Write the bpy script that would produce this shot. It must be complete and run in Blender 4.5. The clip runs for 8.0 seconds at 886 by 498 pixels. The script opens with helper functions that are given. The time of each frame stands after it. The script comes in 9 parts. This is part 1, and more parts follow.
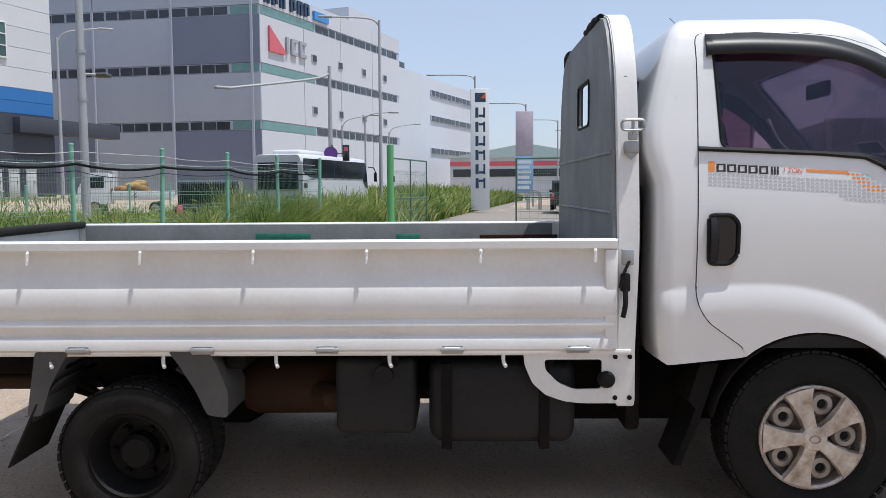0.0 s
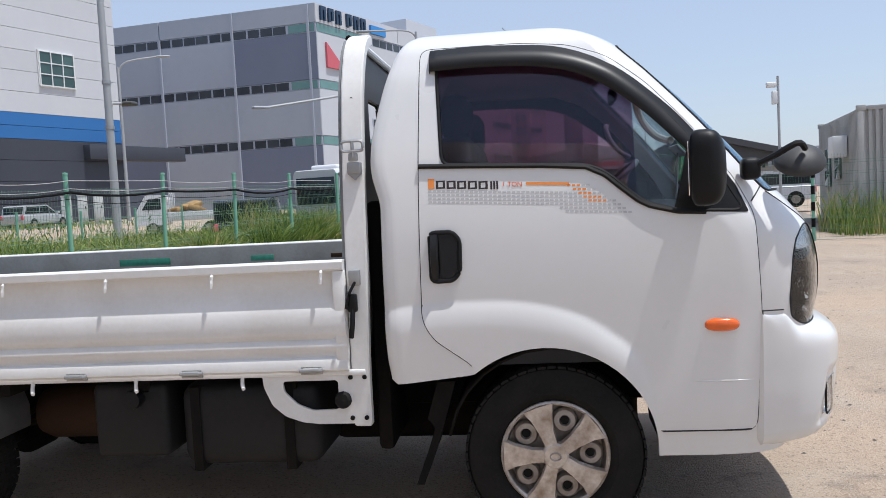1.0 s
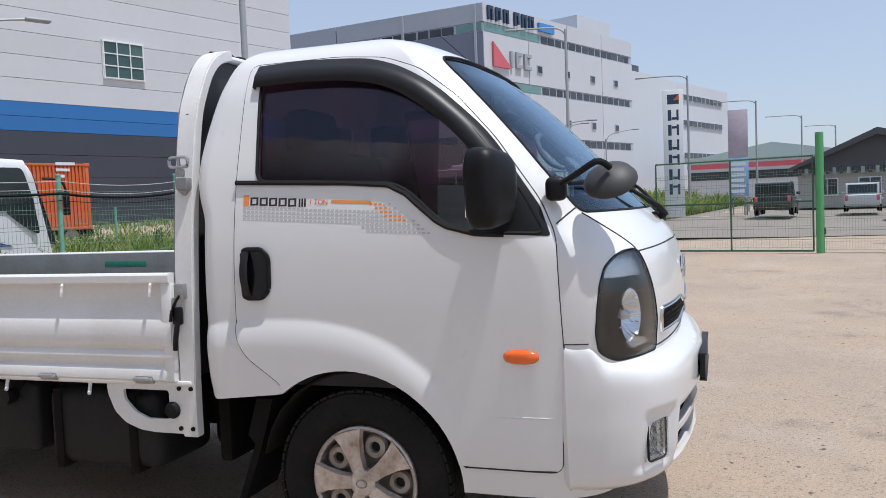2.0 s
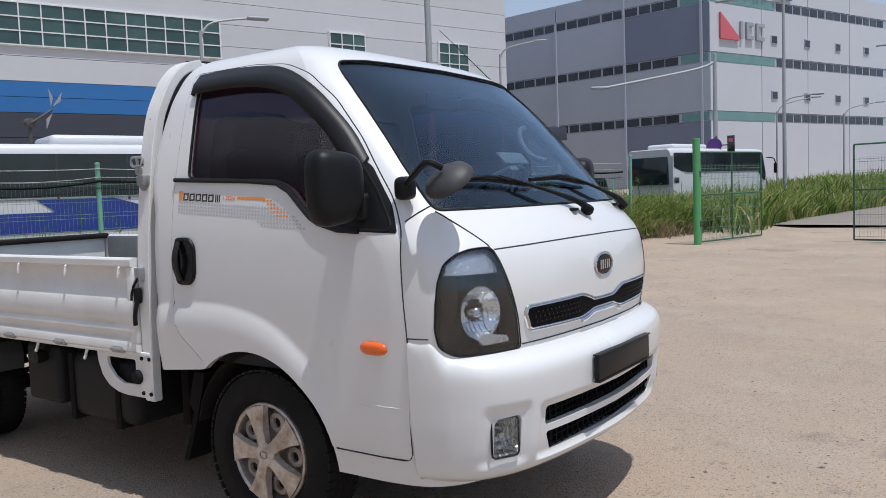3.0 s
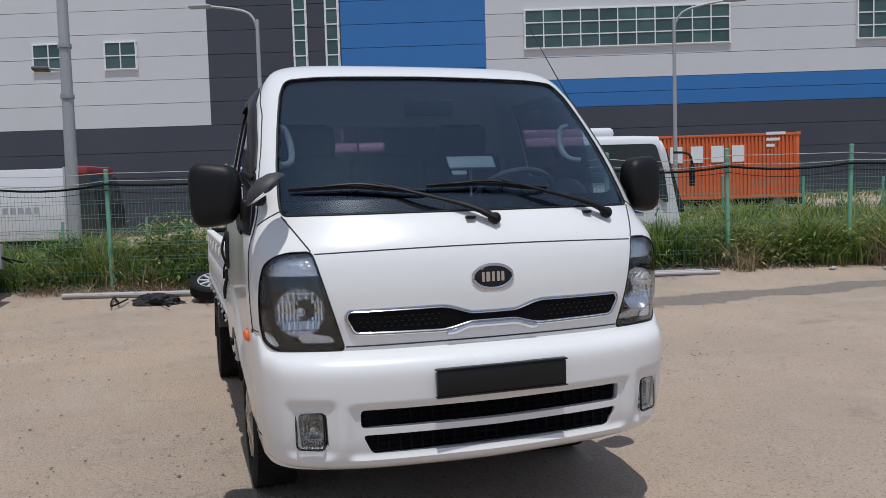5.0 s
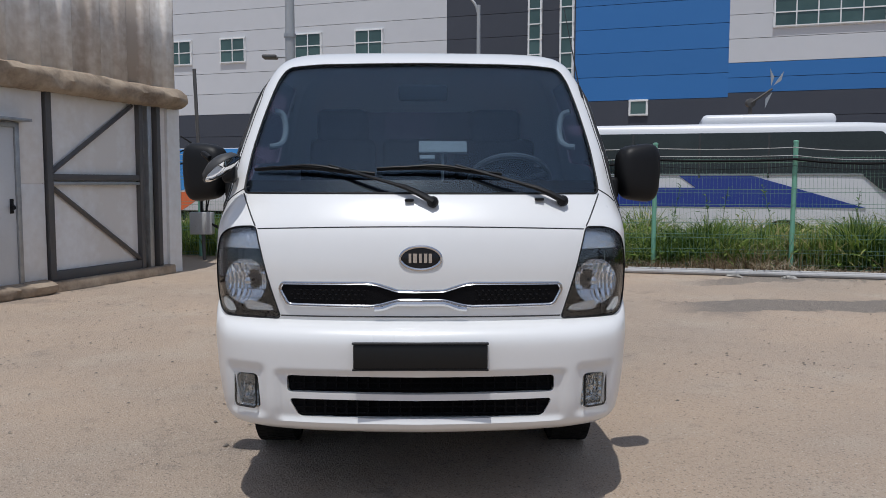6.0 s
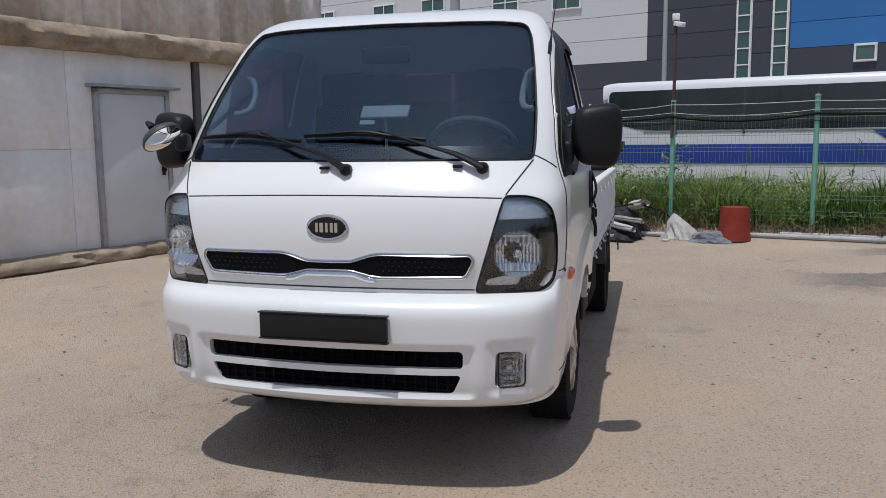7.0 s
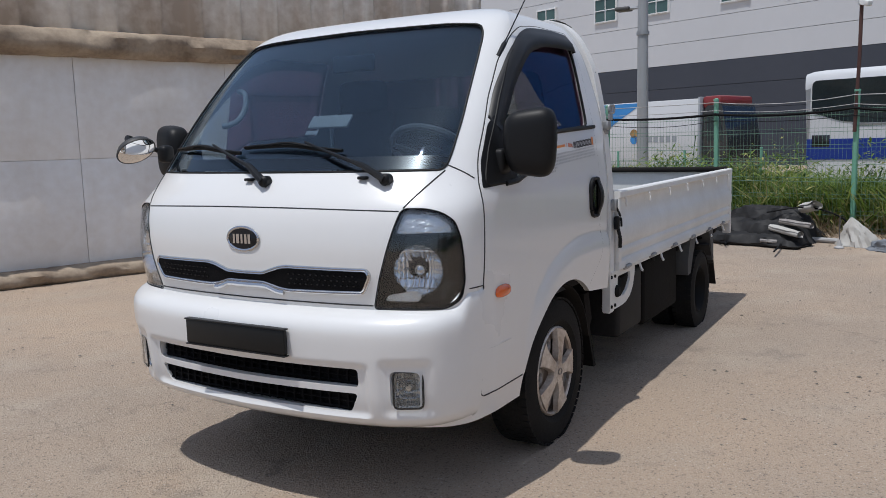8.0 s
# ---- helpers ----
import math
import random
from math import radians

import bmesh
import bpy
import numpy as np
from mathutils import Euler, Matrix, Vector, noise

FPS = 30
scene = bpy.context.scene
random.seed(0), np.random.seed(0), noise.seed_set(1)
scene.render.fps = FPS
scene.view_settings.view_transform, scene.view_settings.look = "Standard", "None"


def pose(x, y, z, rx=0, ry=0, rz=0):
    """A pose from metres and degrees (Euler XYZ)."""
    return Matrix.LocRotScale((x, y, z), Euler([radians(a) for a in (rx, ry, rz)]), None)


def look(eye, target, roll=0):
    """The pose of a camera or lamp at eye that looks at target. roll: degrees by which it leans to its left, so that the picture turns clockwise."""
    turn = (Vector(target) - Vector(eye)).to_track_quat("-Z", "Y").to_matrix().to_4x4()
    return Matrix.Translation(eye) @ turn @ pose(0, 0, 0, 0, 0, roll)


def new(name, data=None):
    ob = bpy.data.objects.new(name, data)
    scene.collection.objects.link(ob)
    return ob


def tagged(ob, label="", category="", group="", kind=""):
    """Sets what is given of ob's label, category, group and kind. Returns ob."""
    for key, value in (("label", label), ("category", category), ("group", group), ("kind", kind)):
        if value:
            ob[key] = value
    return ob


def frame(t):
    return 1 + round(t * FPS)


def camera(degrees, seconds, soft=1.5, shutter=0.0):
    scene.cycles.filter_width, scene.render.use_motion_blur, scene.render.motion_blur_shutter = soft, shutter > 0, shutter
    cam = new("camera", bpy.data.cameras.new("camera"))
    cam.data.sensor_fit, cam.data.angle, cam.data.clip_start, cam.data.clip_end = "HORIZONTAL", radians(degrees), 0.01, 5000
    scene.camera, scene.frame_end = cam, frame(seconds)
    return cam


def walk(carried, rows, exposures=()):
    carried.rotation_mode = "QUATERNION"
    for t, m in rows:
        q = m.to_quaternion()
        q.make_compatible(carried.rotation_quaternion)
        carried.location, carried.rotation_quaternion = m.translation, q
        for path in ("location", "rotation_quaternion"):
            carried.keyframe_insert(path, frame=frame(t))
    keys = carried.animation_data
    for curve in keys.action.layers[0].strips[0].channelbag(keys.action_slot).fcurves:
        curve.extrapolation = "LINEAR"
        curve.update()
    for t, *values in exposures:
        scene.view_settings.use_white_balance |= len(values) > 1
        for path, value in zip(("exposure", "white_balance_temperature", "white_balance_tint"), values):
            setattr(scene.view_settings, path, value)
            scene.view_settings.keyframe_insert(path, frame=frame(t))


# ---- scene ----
cam = camera(57.0, 8.0, soft=0.85)
PATH = [
    (0, (-1.335, -3.927, 1.274), (-1.37, -1.933, 1.128), -0.4),
    (0.5, (-0.668, -3.916, 1.28), (-0.77, -1.923, 1.146), -1.6),
    (1, (-0.007, -3.868, 1.298), (-0.234, -1.884, 1.173), -3.0),
    (1.5, (0.661, -3.707, 1.293), (0.256, -1.752, 1.178), -2.9),
    (2, (1.285, -3.485, 1.311), (0.636, -1.596, 1.2), -2.3),
    (2.2, (1.514, -3.375, 1.316), (0.735, -1.537, 1.204), -2.1),
    (3.3, (2.756, -2.817, 1.327), (1.477, -1.285, 1.189), -1.9),
    (3.5, (2.914, -2.626, 1.281), (1.532, -1.185, 1.148), -1.5),
    (4, (3.362, -2.176, 1.301), (1.756, -0.993, 1.159), -0.8),
    (4.5, (3.699, -1.653, 1.287), (1.917, -0.754, 1.162), -1.2),
    (4.7, (3.811, -1.437, 1.314), (1.977, -0.65, 1.188), -1.7),
    (5.8, (4.241, -0.199, 1.327), (2.252, -0.055, 1.175), 0.1),
    (6, (4.257, 0.045, 1.306), (2.263, 0.071, 1.145), 0.1),
    (6.5, (4.2, 0.626, 1.301), (2.234, 0.324, 1.091), 0.2),
    (7, (3.996, 1.182, 1.337), (2.075, 0.692, 1.075), -0.6),
    (7.5, (3.76, 1.739, 1.356), (1.936, 0.962, 1.093), -1.6),
    (8, (3.415, 2.26, 1.365), (1.712, 1.243, 1.105), -1.6),
]
EXPOSURES = [(0, 0.44, 6150, 10), (1.2, 0.42, 6140, 10), (2.2, 0.28, 6110, 10), (3.3, 0.03, 6080, 10), (4.5, -0.13, 6090, 10), (6.0, -0.17, 6110, 10), (8.0, -0.12, 6140, 10)]
walk(cam, [(t, look(eye, target, roll)) for t, eye, target, roll in PATH], EXPOSURES)

# ---- world, sun ----
SUN = Vector((0.31, -0.068, 1.0)).normalized()
world = bpy.data.worlds.new("world")
scene.world = world
world.use_nodes = True
wn = world.node_tree.nodes
sky = wn.new("ShaderNodeTexSky")
sky.sky_type = "NISHITA"
sky.sun_disc = False
sky.sun_elevation = math.asin(SUN.z)
sky.sun_rotation = math.atan2(SUN.x, SUN.y)
sky.air_density, sky.dust_density, sky.ozone_density = 1.1, 1.0, 3.0
wn["Background"].inputs["Strength"].default_value = 0.110
# Thin summer haze over the whole sky.
haze = wn.new("ShaderNodeMixRGB")
haze.inputs["Fac"].default_value = 0.58
haze.inputs["Color2"].default_value = (4.15, 4.5, 5.35, 1)
world.node_tree.links.new(sky.outputs["Color"], haze.inputs["Color1"])
world.node_tree.links.new(haze.outputs[0], wn["Background"].inputs["Color"])
sun = new("sun", bpy.data.lights.new("sun", "SUN"))
sun.data.energy, sun.data.angle, sun.data.color = 3.25, radians(0.55), (1.0, 0.955, 0.89)
sun.matrix_world = look((0, 0, 30), Vector((0, 0, 30)) - SUN)


# ---- materials ----
def material(name, color, rough=0.5, metal=0.0, vary=0.0, scale=3.0, fine=40.0, bump=0.0, bump_scale=60.0, coat=0.0, tone=None, spec=0.5, rand=0.0):
    """A surface with two scales of variation: stains (scale) towards tone, and grain (fine); bump adds relief."""
    m = bpy.data.materials.new(name)
    m.use_nodes = True
    nt, nd = m.node_tree, m.node_tree.nodes
    b = nd["Principled BSDF"]
    b.inputs["Base Color"].default_value = (*color, 1)
    b.inputs["Roughness"].default_value = rough
    b.inputs["Metallic"].default_value = metal
    b.inputs["Specular IOR Level"].default_value = spec
    b.inputs["Coat Weight"].default_value = coat
    b.inputs["Coat Roughness"].default_value = 0.06
    co = nd.new("ShaderNodeTexCoord")
    if vary:
        n1, n2 = nd.new("ShaderNodeTexNoise"), nd.new("ShaderNodeTexNoise")
        n1.inputs["Scale"].default_value, n1.inputs["Detail"].default_value = scale, 5
        n2.inputs["Scale"].default_value, n2.inputs["Detail"].default_value = fine, 3
        for n in (n1, n2):
            nt.links.new(co.outputs["Object"], n.inputs["Vector"])
        add = nd.new("ShaderNodeMath")
        add.operation = "MULTIPLY_ADD"
        add.inputs[1].default_value = 0.4
        nt.links.new(n2.outputs["Fac"], add.inputs[0])
        nt.links.new(n1.outputs["Fac"], add.inputs[2])
        ramp = nd.new("ShaderNodeMapRange")
        ramp.inputs["From Min"].default_value, ramp.inputs["From Max"].default_value = 0.5, 0.95
        ramp.inputs["To Max"].default_value = vary
        nt.links.new(add.outputs[0], ramp.inputs["Value"])
        mix = nd.new("ShaderNodeMixRGB")
        mix.inputs["Color1"].default_value = (*color, 1)
        mix.inputs["Color2"].default_value = (*(tone or tuple(c * 0.45 for c in color)), 1)
        nt.links.new(ramp.outputs[0], mix.inputs["Fac"])
        last = mix
        if rand:
            info = nd.new("ShaderNodeObjectInfo")
            hsv = nd.new("ShaderNodeHueSaturation")
            rr = nd.new("ShaderNodeMapRange")
            rr.inputs["To Min"].default_value, rr.inputs["To Max"].default_value = 1 - rand, 1 + rand
            nt.links.new(info.outputs["Random"], rr.inputs["Value"])
            nt.links.new(rr.outputs[0], hsv.inputs["Value"])
            nt.links.new(mix.outputs[0], hsv.inputs["Color"])
            last = hsv
        nt.links.new(last.outputs[0], b.inputs["Base Color"])
        rr2 = nd.new("ShaderNodeMapRange")
        rr2.inputs["To Min"].default_value, rr2.inputs["To Max"].default_value = rough * 0.85, min(1, rough * 1.25)
        nt.links.new(n1.outputs["Fac"], rr2.inputs["Value"])
        nt.links.new(rr2.outputs[0], b.inputs["Roughness"])
    if bump:
        n3, bp = nd.new("ShaderNodeTexNoise"), nd.new("ShaderNodeBump")
        n3.inputs["Scale"].default_value, n3.inputs["Detail"].default_value = bump_scale, 4
        nt.links.new(co.outputs["Object"], n3.inputs["Vector"])
        bp.inputs["Strength"].default_value, bp.inputs["Distance"].default_value = bump, 0.01
        nt.links.new(n3.outputs["Fac"], bp.inputs["Height"])
        nt.links.new(bp.outputs["Normal"], b.inputs["Normal"])
    return m


def glass(name, tint, base=0.04, gain=1.0, rough=0.008, shine=(1, 1, 1)):
    """A tinted pane: each face lets tint through and reflects more at grazing angles; shine colours the reflection."""
    m = bpy.data.materials.new(name)
    m.use_nodes = True
    nt, nd = m.node_tree, m.node_tree.nodes
    nd.remove(nd["Principled BSDF"])
    t, g, x = nd.new("ShaderNodeBsdfTransparent"), nd.new("ShaderNodeBsdfGlossy"), nd.new("ShaderNodeMixShader")
    w, p, r = nd.new("ShaderNodeLayerWeight"), nd.new("ShaderNodeMath"), nd.new("ShaderNodeMapRange")
    t.inputs["Color"].default_value = (*tint, 1)
    g.inputs["Roughness"].default_value = rough
    g.inputs["Color"].default_value = (*shine, 1)
    w.inputs["Blend"].default_value = 0.5
    p.operation = "POWER"
    p.inputs[1].default_value = 5.0
    r.inputs["To Min"].default_value, r.inputs["To Max"].default_value = base, gain
    nt.links.new(w.outputs["Facing"], p.inputs[0])
    nt.links.new(p.outputs[0], r.inputs["Value"])
    nt.links.new(r.outputs[0], x.inputs[0])
    nt.links.new(t.outputs[0], x.inputs[1])
    nt.links.new(g.outputs[0], x.inputs[2])
    nt.links.new(x.outputs[0], nd["Material Output"].inputs["Surface"])
    return m


PAINT = material("white_car_paint", (0.735, 0.735, 0.728), 0.28, vary=0.12, scale=2.0, fine=25, coat=0.6, tone=(0.60, 0.58, 0.54))
BEDWHITE = material("white_bed_paint", (0.765, 0.765, 0.755), 0.42, vary=0.32, scale=4.0, fine=60, tone=(0.50, 0.465, 0.41), bump=0.03, bump_scale=30)
PLASTIC = material("black_plastic", (0.0065, 0.0067, 0.0075), 0.45, vary=0.3, tone=(0.013, 0.013, 0.014), bump=0.06, bump_scale=400, spec=0.24)
VISORMAT = material("smoked_plastic", (0.010, 0.010, 0.011), 0.42, vary=0.2, tone=(0.02, 0.02, 0.02), spec=0.35)
RUBBER = material("tyre_rubber", (0.008, 0.0078, 0.0075), 0.8, vary=0.6, scale=6, fine=80, tone=(0.030, 0.027, 0.024), bump=0.15, bump_scale=120, spec=0.2)
SEALMAT = material("black_rubber_seal", (0.007, 0.007, 0.007), 0.6, spec=0.3)
CHASSIS = material("dirty_chassis_paint", (0.005, 0.005, 0.005), 0.8, vary=0.6, scale=5, fine=50, tone=(0.018, 0.014, 0.011), bump=0.2, spec=0.15)
TANKMAT = material("dusty_tank_paint", (0.010, 0.0105, 0.012), 0.6, vary=0.6, scale=4, tone=(0.028, 0.026, 0.024), spec=0.25)
RUST = material("rusty_steel", (0.052, 0.028, 0.016), 0.85, vary=0.7, tone=(0.035, 0.02, 0.014), bump=0.3, spec=0.2)
CHROME = material("chrome", (0.62, 0.62, 0.63), 0.14, 1.0)
STEEL = material("galvanised_steel", (0.42, 0.43, 0.44), 0.45, 0.7, vary=0.5, scale=8, tone=(0.22, 0.22, 0.22))
BEDSTEEL = material("scuffed_grey_bed_paint", (0.23, 0.245, 0.25), 0.5, 0.15, vary=0.6, scale=5, fine=70, tone=(0.13, 0.125, 0.12), bump=0.1)
COVER = material("scratched_wheel_cover", (0.66, 0.60, 0.54), 0.30, 0.35, vary=0.9, scale=14, fine=70, tone=(0.25, 0.17, 0.11), bump=0.15, bump_scale=40)
RIM = material("steel_rim", (0.42, 0.39, 0.36), 0.45, 0.6, vary=0.7, scale=12, tone=(0.12, 0.075, 0.05))
BLACKRIM = material("black_rim", (0.004, 0.004, 0.004), 0.6, vary=0.5, tone=(0.014, 0.013, 0.012), spec=0.2)
AMBER = material("amber_lens", (0.80, 0.13, 0.008), 0.18, coat=0.8)
ORANGE = material("orange_decal", (0.80, 0.27, 0.06), 0.4)
DECALGREY = material("grey_decal", (0.50, 0.50, 0.50), 0.45)
DECALDARK = material("dark_decal", (0.035, 0.025, 0.025), 0.4)
GAP = material("panel_gap", (0.035, 0.035, 0.036), 0.9)
MESHBLACK = material("black_grille_mesh", (0.004, 0.004, 0.005), 0.7, bump=0.5, bump_scale=250, spec=0.12)
HANDLECUP = material("shiny_black_plastic", (0.006, 0.006, 0.007), 0.16, vary=0.2, tone=(0.012, 0.012, 0.012), spec=0.5)
PLATEBLACK = material("black_plate_cover", (0.007, 0.0075, 0.008), 0.4, vary=0.3, tone=(0.014, 0.014, 0.014), spec=0.3)
LAMPBLACK = material("lamp_housing", (0.008, 0.009, 0.012), 0.25, spec=0.35)
RIBBEDLAMP = material("ribbed_lamp", (0.66, 0.67, 0.68), 0.25, 0.8, bump=0.8, bump_scale=65)
REFLECTOR = material("lamp_reflector", (0.78, 0.79, 0.80), 0.05, 1.0)
MIRROR = material("mirror_glass", (0.9, 0.9, 0.9), 0.02, 1.0)
SEATMAT = material("dark_seat_cloth", (0.013, 0.010, 0.012), 0.9, vary=0.3, bump=0.2, spec=0.2)
TRIM = material("grey_interior", (0.030, 0.030, 0.033), 0.85, vary=0.2, bump=0.1, bump_scale=200, spec=0.15)
DASH = material("dark_dashboard", (0.035, 0.036, 0.040), 0.75, bump=0.1, bump_scale=200, spec=0.3)
PALEGREY = material("pale_grip", (0.50, 0.50, 0.50), 0.55)
BOWLGREY = material("dusty_grey_bowl", (0.035, 0.035, 0.036), 0.55, vary=0.5, tone=(0.065, 0.063, 0.06))
# Bluish shine puts the sky's blue into the reflection colour.
WINDSHIELD = glass("windshield_glass", (0.66, 0.72, 0.76), 0.070, 1.0, 0.008, (0.68, 0.85, 1.0))
SIDEGLASS = glass("mauve_film_glass", (0.55, 0.41, 0.48), 0.040, 1.0, 0.008, (0.75, 0.85, 1.0))
CLEARGLASS = glass("clear_side_glass", (0.94, 0.96, 0.95), 0.03)
LENS = glass("clear_lens", (0.93, 0.945, 0.96), 0.045)


# ---- mesh helpers ----
def link(name, bm, mat, parent=None, label="", smooth=35.0):
    """A bmesh as one mesh object, under parent."""
    me = bpy.data.meshes.new(name)
    bm.normal_update()
    bm.to_mesh(me)
    bm.free()
    me.materials.append(mat)
    if smooth:
        me.polygons.foreach_set("use_smooth", [True] * len(me.polygons))
        me.set_sharp_from_angle(angle=radians(smooth))
    ob = new(name, me)
    ob.parent = parent
    if label:
        ob["label"] = label
    return ob


part = link


def box(bm, lo, hi, bevel=0.0, seg=2, m=None):
    """A box between two corners, with rounded edges, added to bm."""
    r = bmesh.ops.create_cube(bm, size=1.0)
    vs = r["verts"]
    c = [(a + b) / 2 for a, b in zip(lo, hi)]
    s = [abs(b - a) for a, b in zip(lo, hi)]
    for v in vs:
        v.co = Vector((v.co.x * s[0] + c[0], v.co.y * s[1] + c[1], v.co.z * s[2] + c[2]))
    if bevel:
        es = list({e for v in vs for e in v.link_edges})
        r = bmesh.ops.bevel(bm, geom=es, offset=min(bevel, min(s) * 0.49), segments=seg, profile=0.5, affect="EDGES", clamp_overlap=True)
        vs = list({v for f in r["faces"] for v in f.verts} | {v for v in vs if v.is_valid})
    if m is not None:
        bmesh.ops.transform(bm, matrix=m, verts=vs)
    return bm


def boxes(*items, bevel=0.0, seg=2):
    bm = bmesh.new()
    for lo, hi in items:
        box(bm, lo, hi, bevel, seg)
    return bm


def prism(bm, pts, a, b, axis="y"):
    """A polygon, given in the two other axes in order, drawn out along an axis from a to b."""
    def put(p, q, t):
        return {"x": (t, p, q), "y": (p, t, q), "z": (p, q, t)}[axis]
    va = [bm.verts.new(put(p, q, a)) for p, q in pts]
    vb = [bm.verts.new(put(p, q, b)) for p, q in pts]
    n = len(pts)
    fs = [bm.faces.new(va[::-1]), bm.faces.new(vb)]
    for i in range(n):
        fs.append(bm.faces.new((va[i], va[(i + 1) % n], vb[(i + 1) % n], vb[i])))
    bmesh.ops.recalc_face_normals(bm, faces=fs)
    return bm


def sweep(bm, pts, r, n=8, closed=False, flat=1.0):
    """A tube of radius r (or one radius a point) along a line of points."""
    pts = [Vector(p) for p in pts]
    k = len(pts)
    rings = []
    up = Vector((0, 0, 1))
    for i, p in enumerate(pts):
        a, b = (pts[i - 1], pts[(i + 1) % k]) if closed else (pts[max(i - 1, 0)], pts[min(i + 1, k - 1)])
        t = (b - a).normalized()
        ref = up if abs(t.z) < 0.95 else Vector((1, 0, 0))
        s = t.cross(ref).normalized()
        u = s.cross(t)
        rr = r[i] if isinstance(r, (list, tuple)) else r
        rings.append([bm.verts.new(p + rr * (math.cos(q) * s + flat * math.sin(q) * u)) for q in [2 * math.pi * j / n for j in range(n)]])
    for i in range(k if closed else k - 1):
        A, B = rings[i], rings[(i + 1) % k]
        for j in range(n):
            bm.faces.new((A[j], A[(j + 1) % n], B[(j + 1) % n], B[j]))
    if not closed:
        bm.faces.new(rings[0][::-1])
        bm.faces.new(rings[-1])
    return bm


def lathe(bm, prof, n=32, axis="y", at=(0, 0, 0), cap=True):
    """A profile of (along the axis, radius) turned round it; without caps it closes into a ring."""
    rings = []
    for h, r in prof:
        ring = []
        for j in range(n):
            q = 2 * math.pi * j / n
            c, s = r * math.cos(q), r * math.sin(q)
            p = {"x": (h, c, s), "y": (c, h, s), "z": (c, s, h)}[axis]
            ring.append(bm.verts.new(Vector(p) + Vector(at)))
        rings.append(ring)
    fs = []
    for A, B in zip(rings, rings[1:]):
        for j in range(n):
            fs.append(bm.faces.new((A[j], A[(j + 1) % n], B[(j + 1) % n], B[j])))
    if cap:
        fs.append(bm.faces.new(rings[0][::-1]))
        fs.append(bm.faces.new(rings[-1]))
    else:
        for j in range(n):
            fs.append(bm.faces.new((rings[-1][j], rings[-1][(j + 1) % n], rings[0][(j + 1) % n], rings[0][j])))
    bmesh.ops.recalc_face_normals(bm, faces=fs)
    return bm


def spline(pts, n, closed=False):
    """n points on a smooth line through the given ones."""
    P = [Vector(p) if len(p) == 3 else Vector((*p, 0)) for p in pts]
    k = len(P)
    out = []
    span = k if closed else k - 1
    for i in range(n):
        u = i * span / n if closed else i * span / (n - 1)
        j = min(int(u), span - 1)
        f = u - j
        g = (lambda q: P[q % k]) if closed else (lambda q: P[max(0, min(k - 1, q))])
        a, b, c, d = g(j - 1), g(j), g(j + 1), g(j + 2)
        out.append(0.5 * (2 * b + (c - a) * f + (2 * a - 5 * b + 4 * c - d) * f * f + (3 * b - a - 3 * c + d) * f ** 3))
    return out


def lerp(table, z):
    """A value read from a table of (z, value), smoothly."""
    if z <= table[0][0]:
        return table[0][1]
    for i in range(len(table) - 1):
        (z0, v0), (z1, v1) = table[i], table[i + 1]
        if z <= z1:
            h = z1 - z0
            f = (z - z0) / h
            m0 = (v1 - table[i - 1][1]) / (z1 - table[i - 1][0]) if i else (v1 - v0) / h
            m1 = (table[i + 2][1] - v0) / (table[i + 2][0] - z0) if i + 2 < len(table) else (v1 - v0) / h
            return (2 * f ** 3 - 3 * f * f + 1) * v0 + (f ** 3 - 2 * f * f + f) * h * m0 + (3 * f * f - 2 * f ** 3) * v1 + (f ** 3 - f * f) * h * m1
    return table[-1][1]


def boolean(bm, cutter, how="DIFFERENCE"):
    """bm cut by a closed cutter, as a new bmesh."""
    obs = []
    for b in (bm, cutter):
        me = bpy.data.meshes.new("work")
        b.to_mesh(me)
        b.free()
        obs.append(new("work", me))
    md = obs[0].modifiers.new("cut", "BOOLEAN")
    md.operation, md.object, md.solver = how, obs[1], "EXACT"
    dep = bpy.context.evaluated_depsgraph_get()
    me = bpy.data.meshes.new_from_object(obs[0].evaluated_get(dep))
    out = bmesh.new()
    out.from_mesh(me)
    for o in obs:
        d = o.data
        bpy.data.objects.remove(o)
        bpy.data.meshes.remove(d)
    bpy.data.meshes.remove(me)
    return out


def smooth01(a, b, x):
    f = max(0.0, min(1.0, (x - a) / (b - a)))
    return f * f * (3 - 2 * f)


# ---- the yard and its surroundings ----
FDIR, FOUT = Vector((0.279, 0.960, 0)).normalized(), Vector((-0.960, 0.279, 0)).normalized()
F0 = Vector((-7.93, 1.46, 0))


def ground_z(x, y):
    """The yard is level under the truck and rises to the verge; behind the fence the lane lies lower, with a bank beyond."""
    out = (Vector((x, y, 0)) - F0).dot(FOUT)
    z = -0.028 + 0.008 * max(0.0, min(45.0, y)) + 0.12 * smooth01(-1.2, 0.3, out)
    z -= 0.45 * smooth01(2.8, 5.6, out) * (1 - smooth01(16, 26, y))
    z += 0.55 * smooth01(17.5, 20.5, out) * smooth01(10, 20, y)
    bank = 0.45 * smooth01(-3, 1, y) + 0.55 * smooth01(5, 22, y)
    z += bank * smooth01(8.5, 11.2, out) * (1 - smooth01(12, 25, y))
    return z


def axis_values(near, step, far):
    v = [i * step for i in range(int(near / step) + 1)]
    while v[-1] < far:
        v.append(v[-1] + max(step, (v[-1] - near) * 0.35 + step))
    return [-q for q in v[:0:-1]] + v


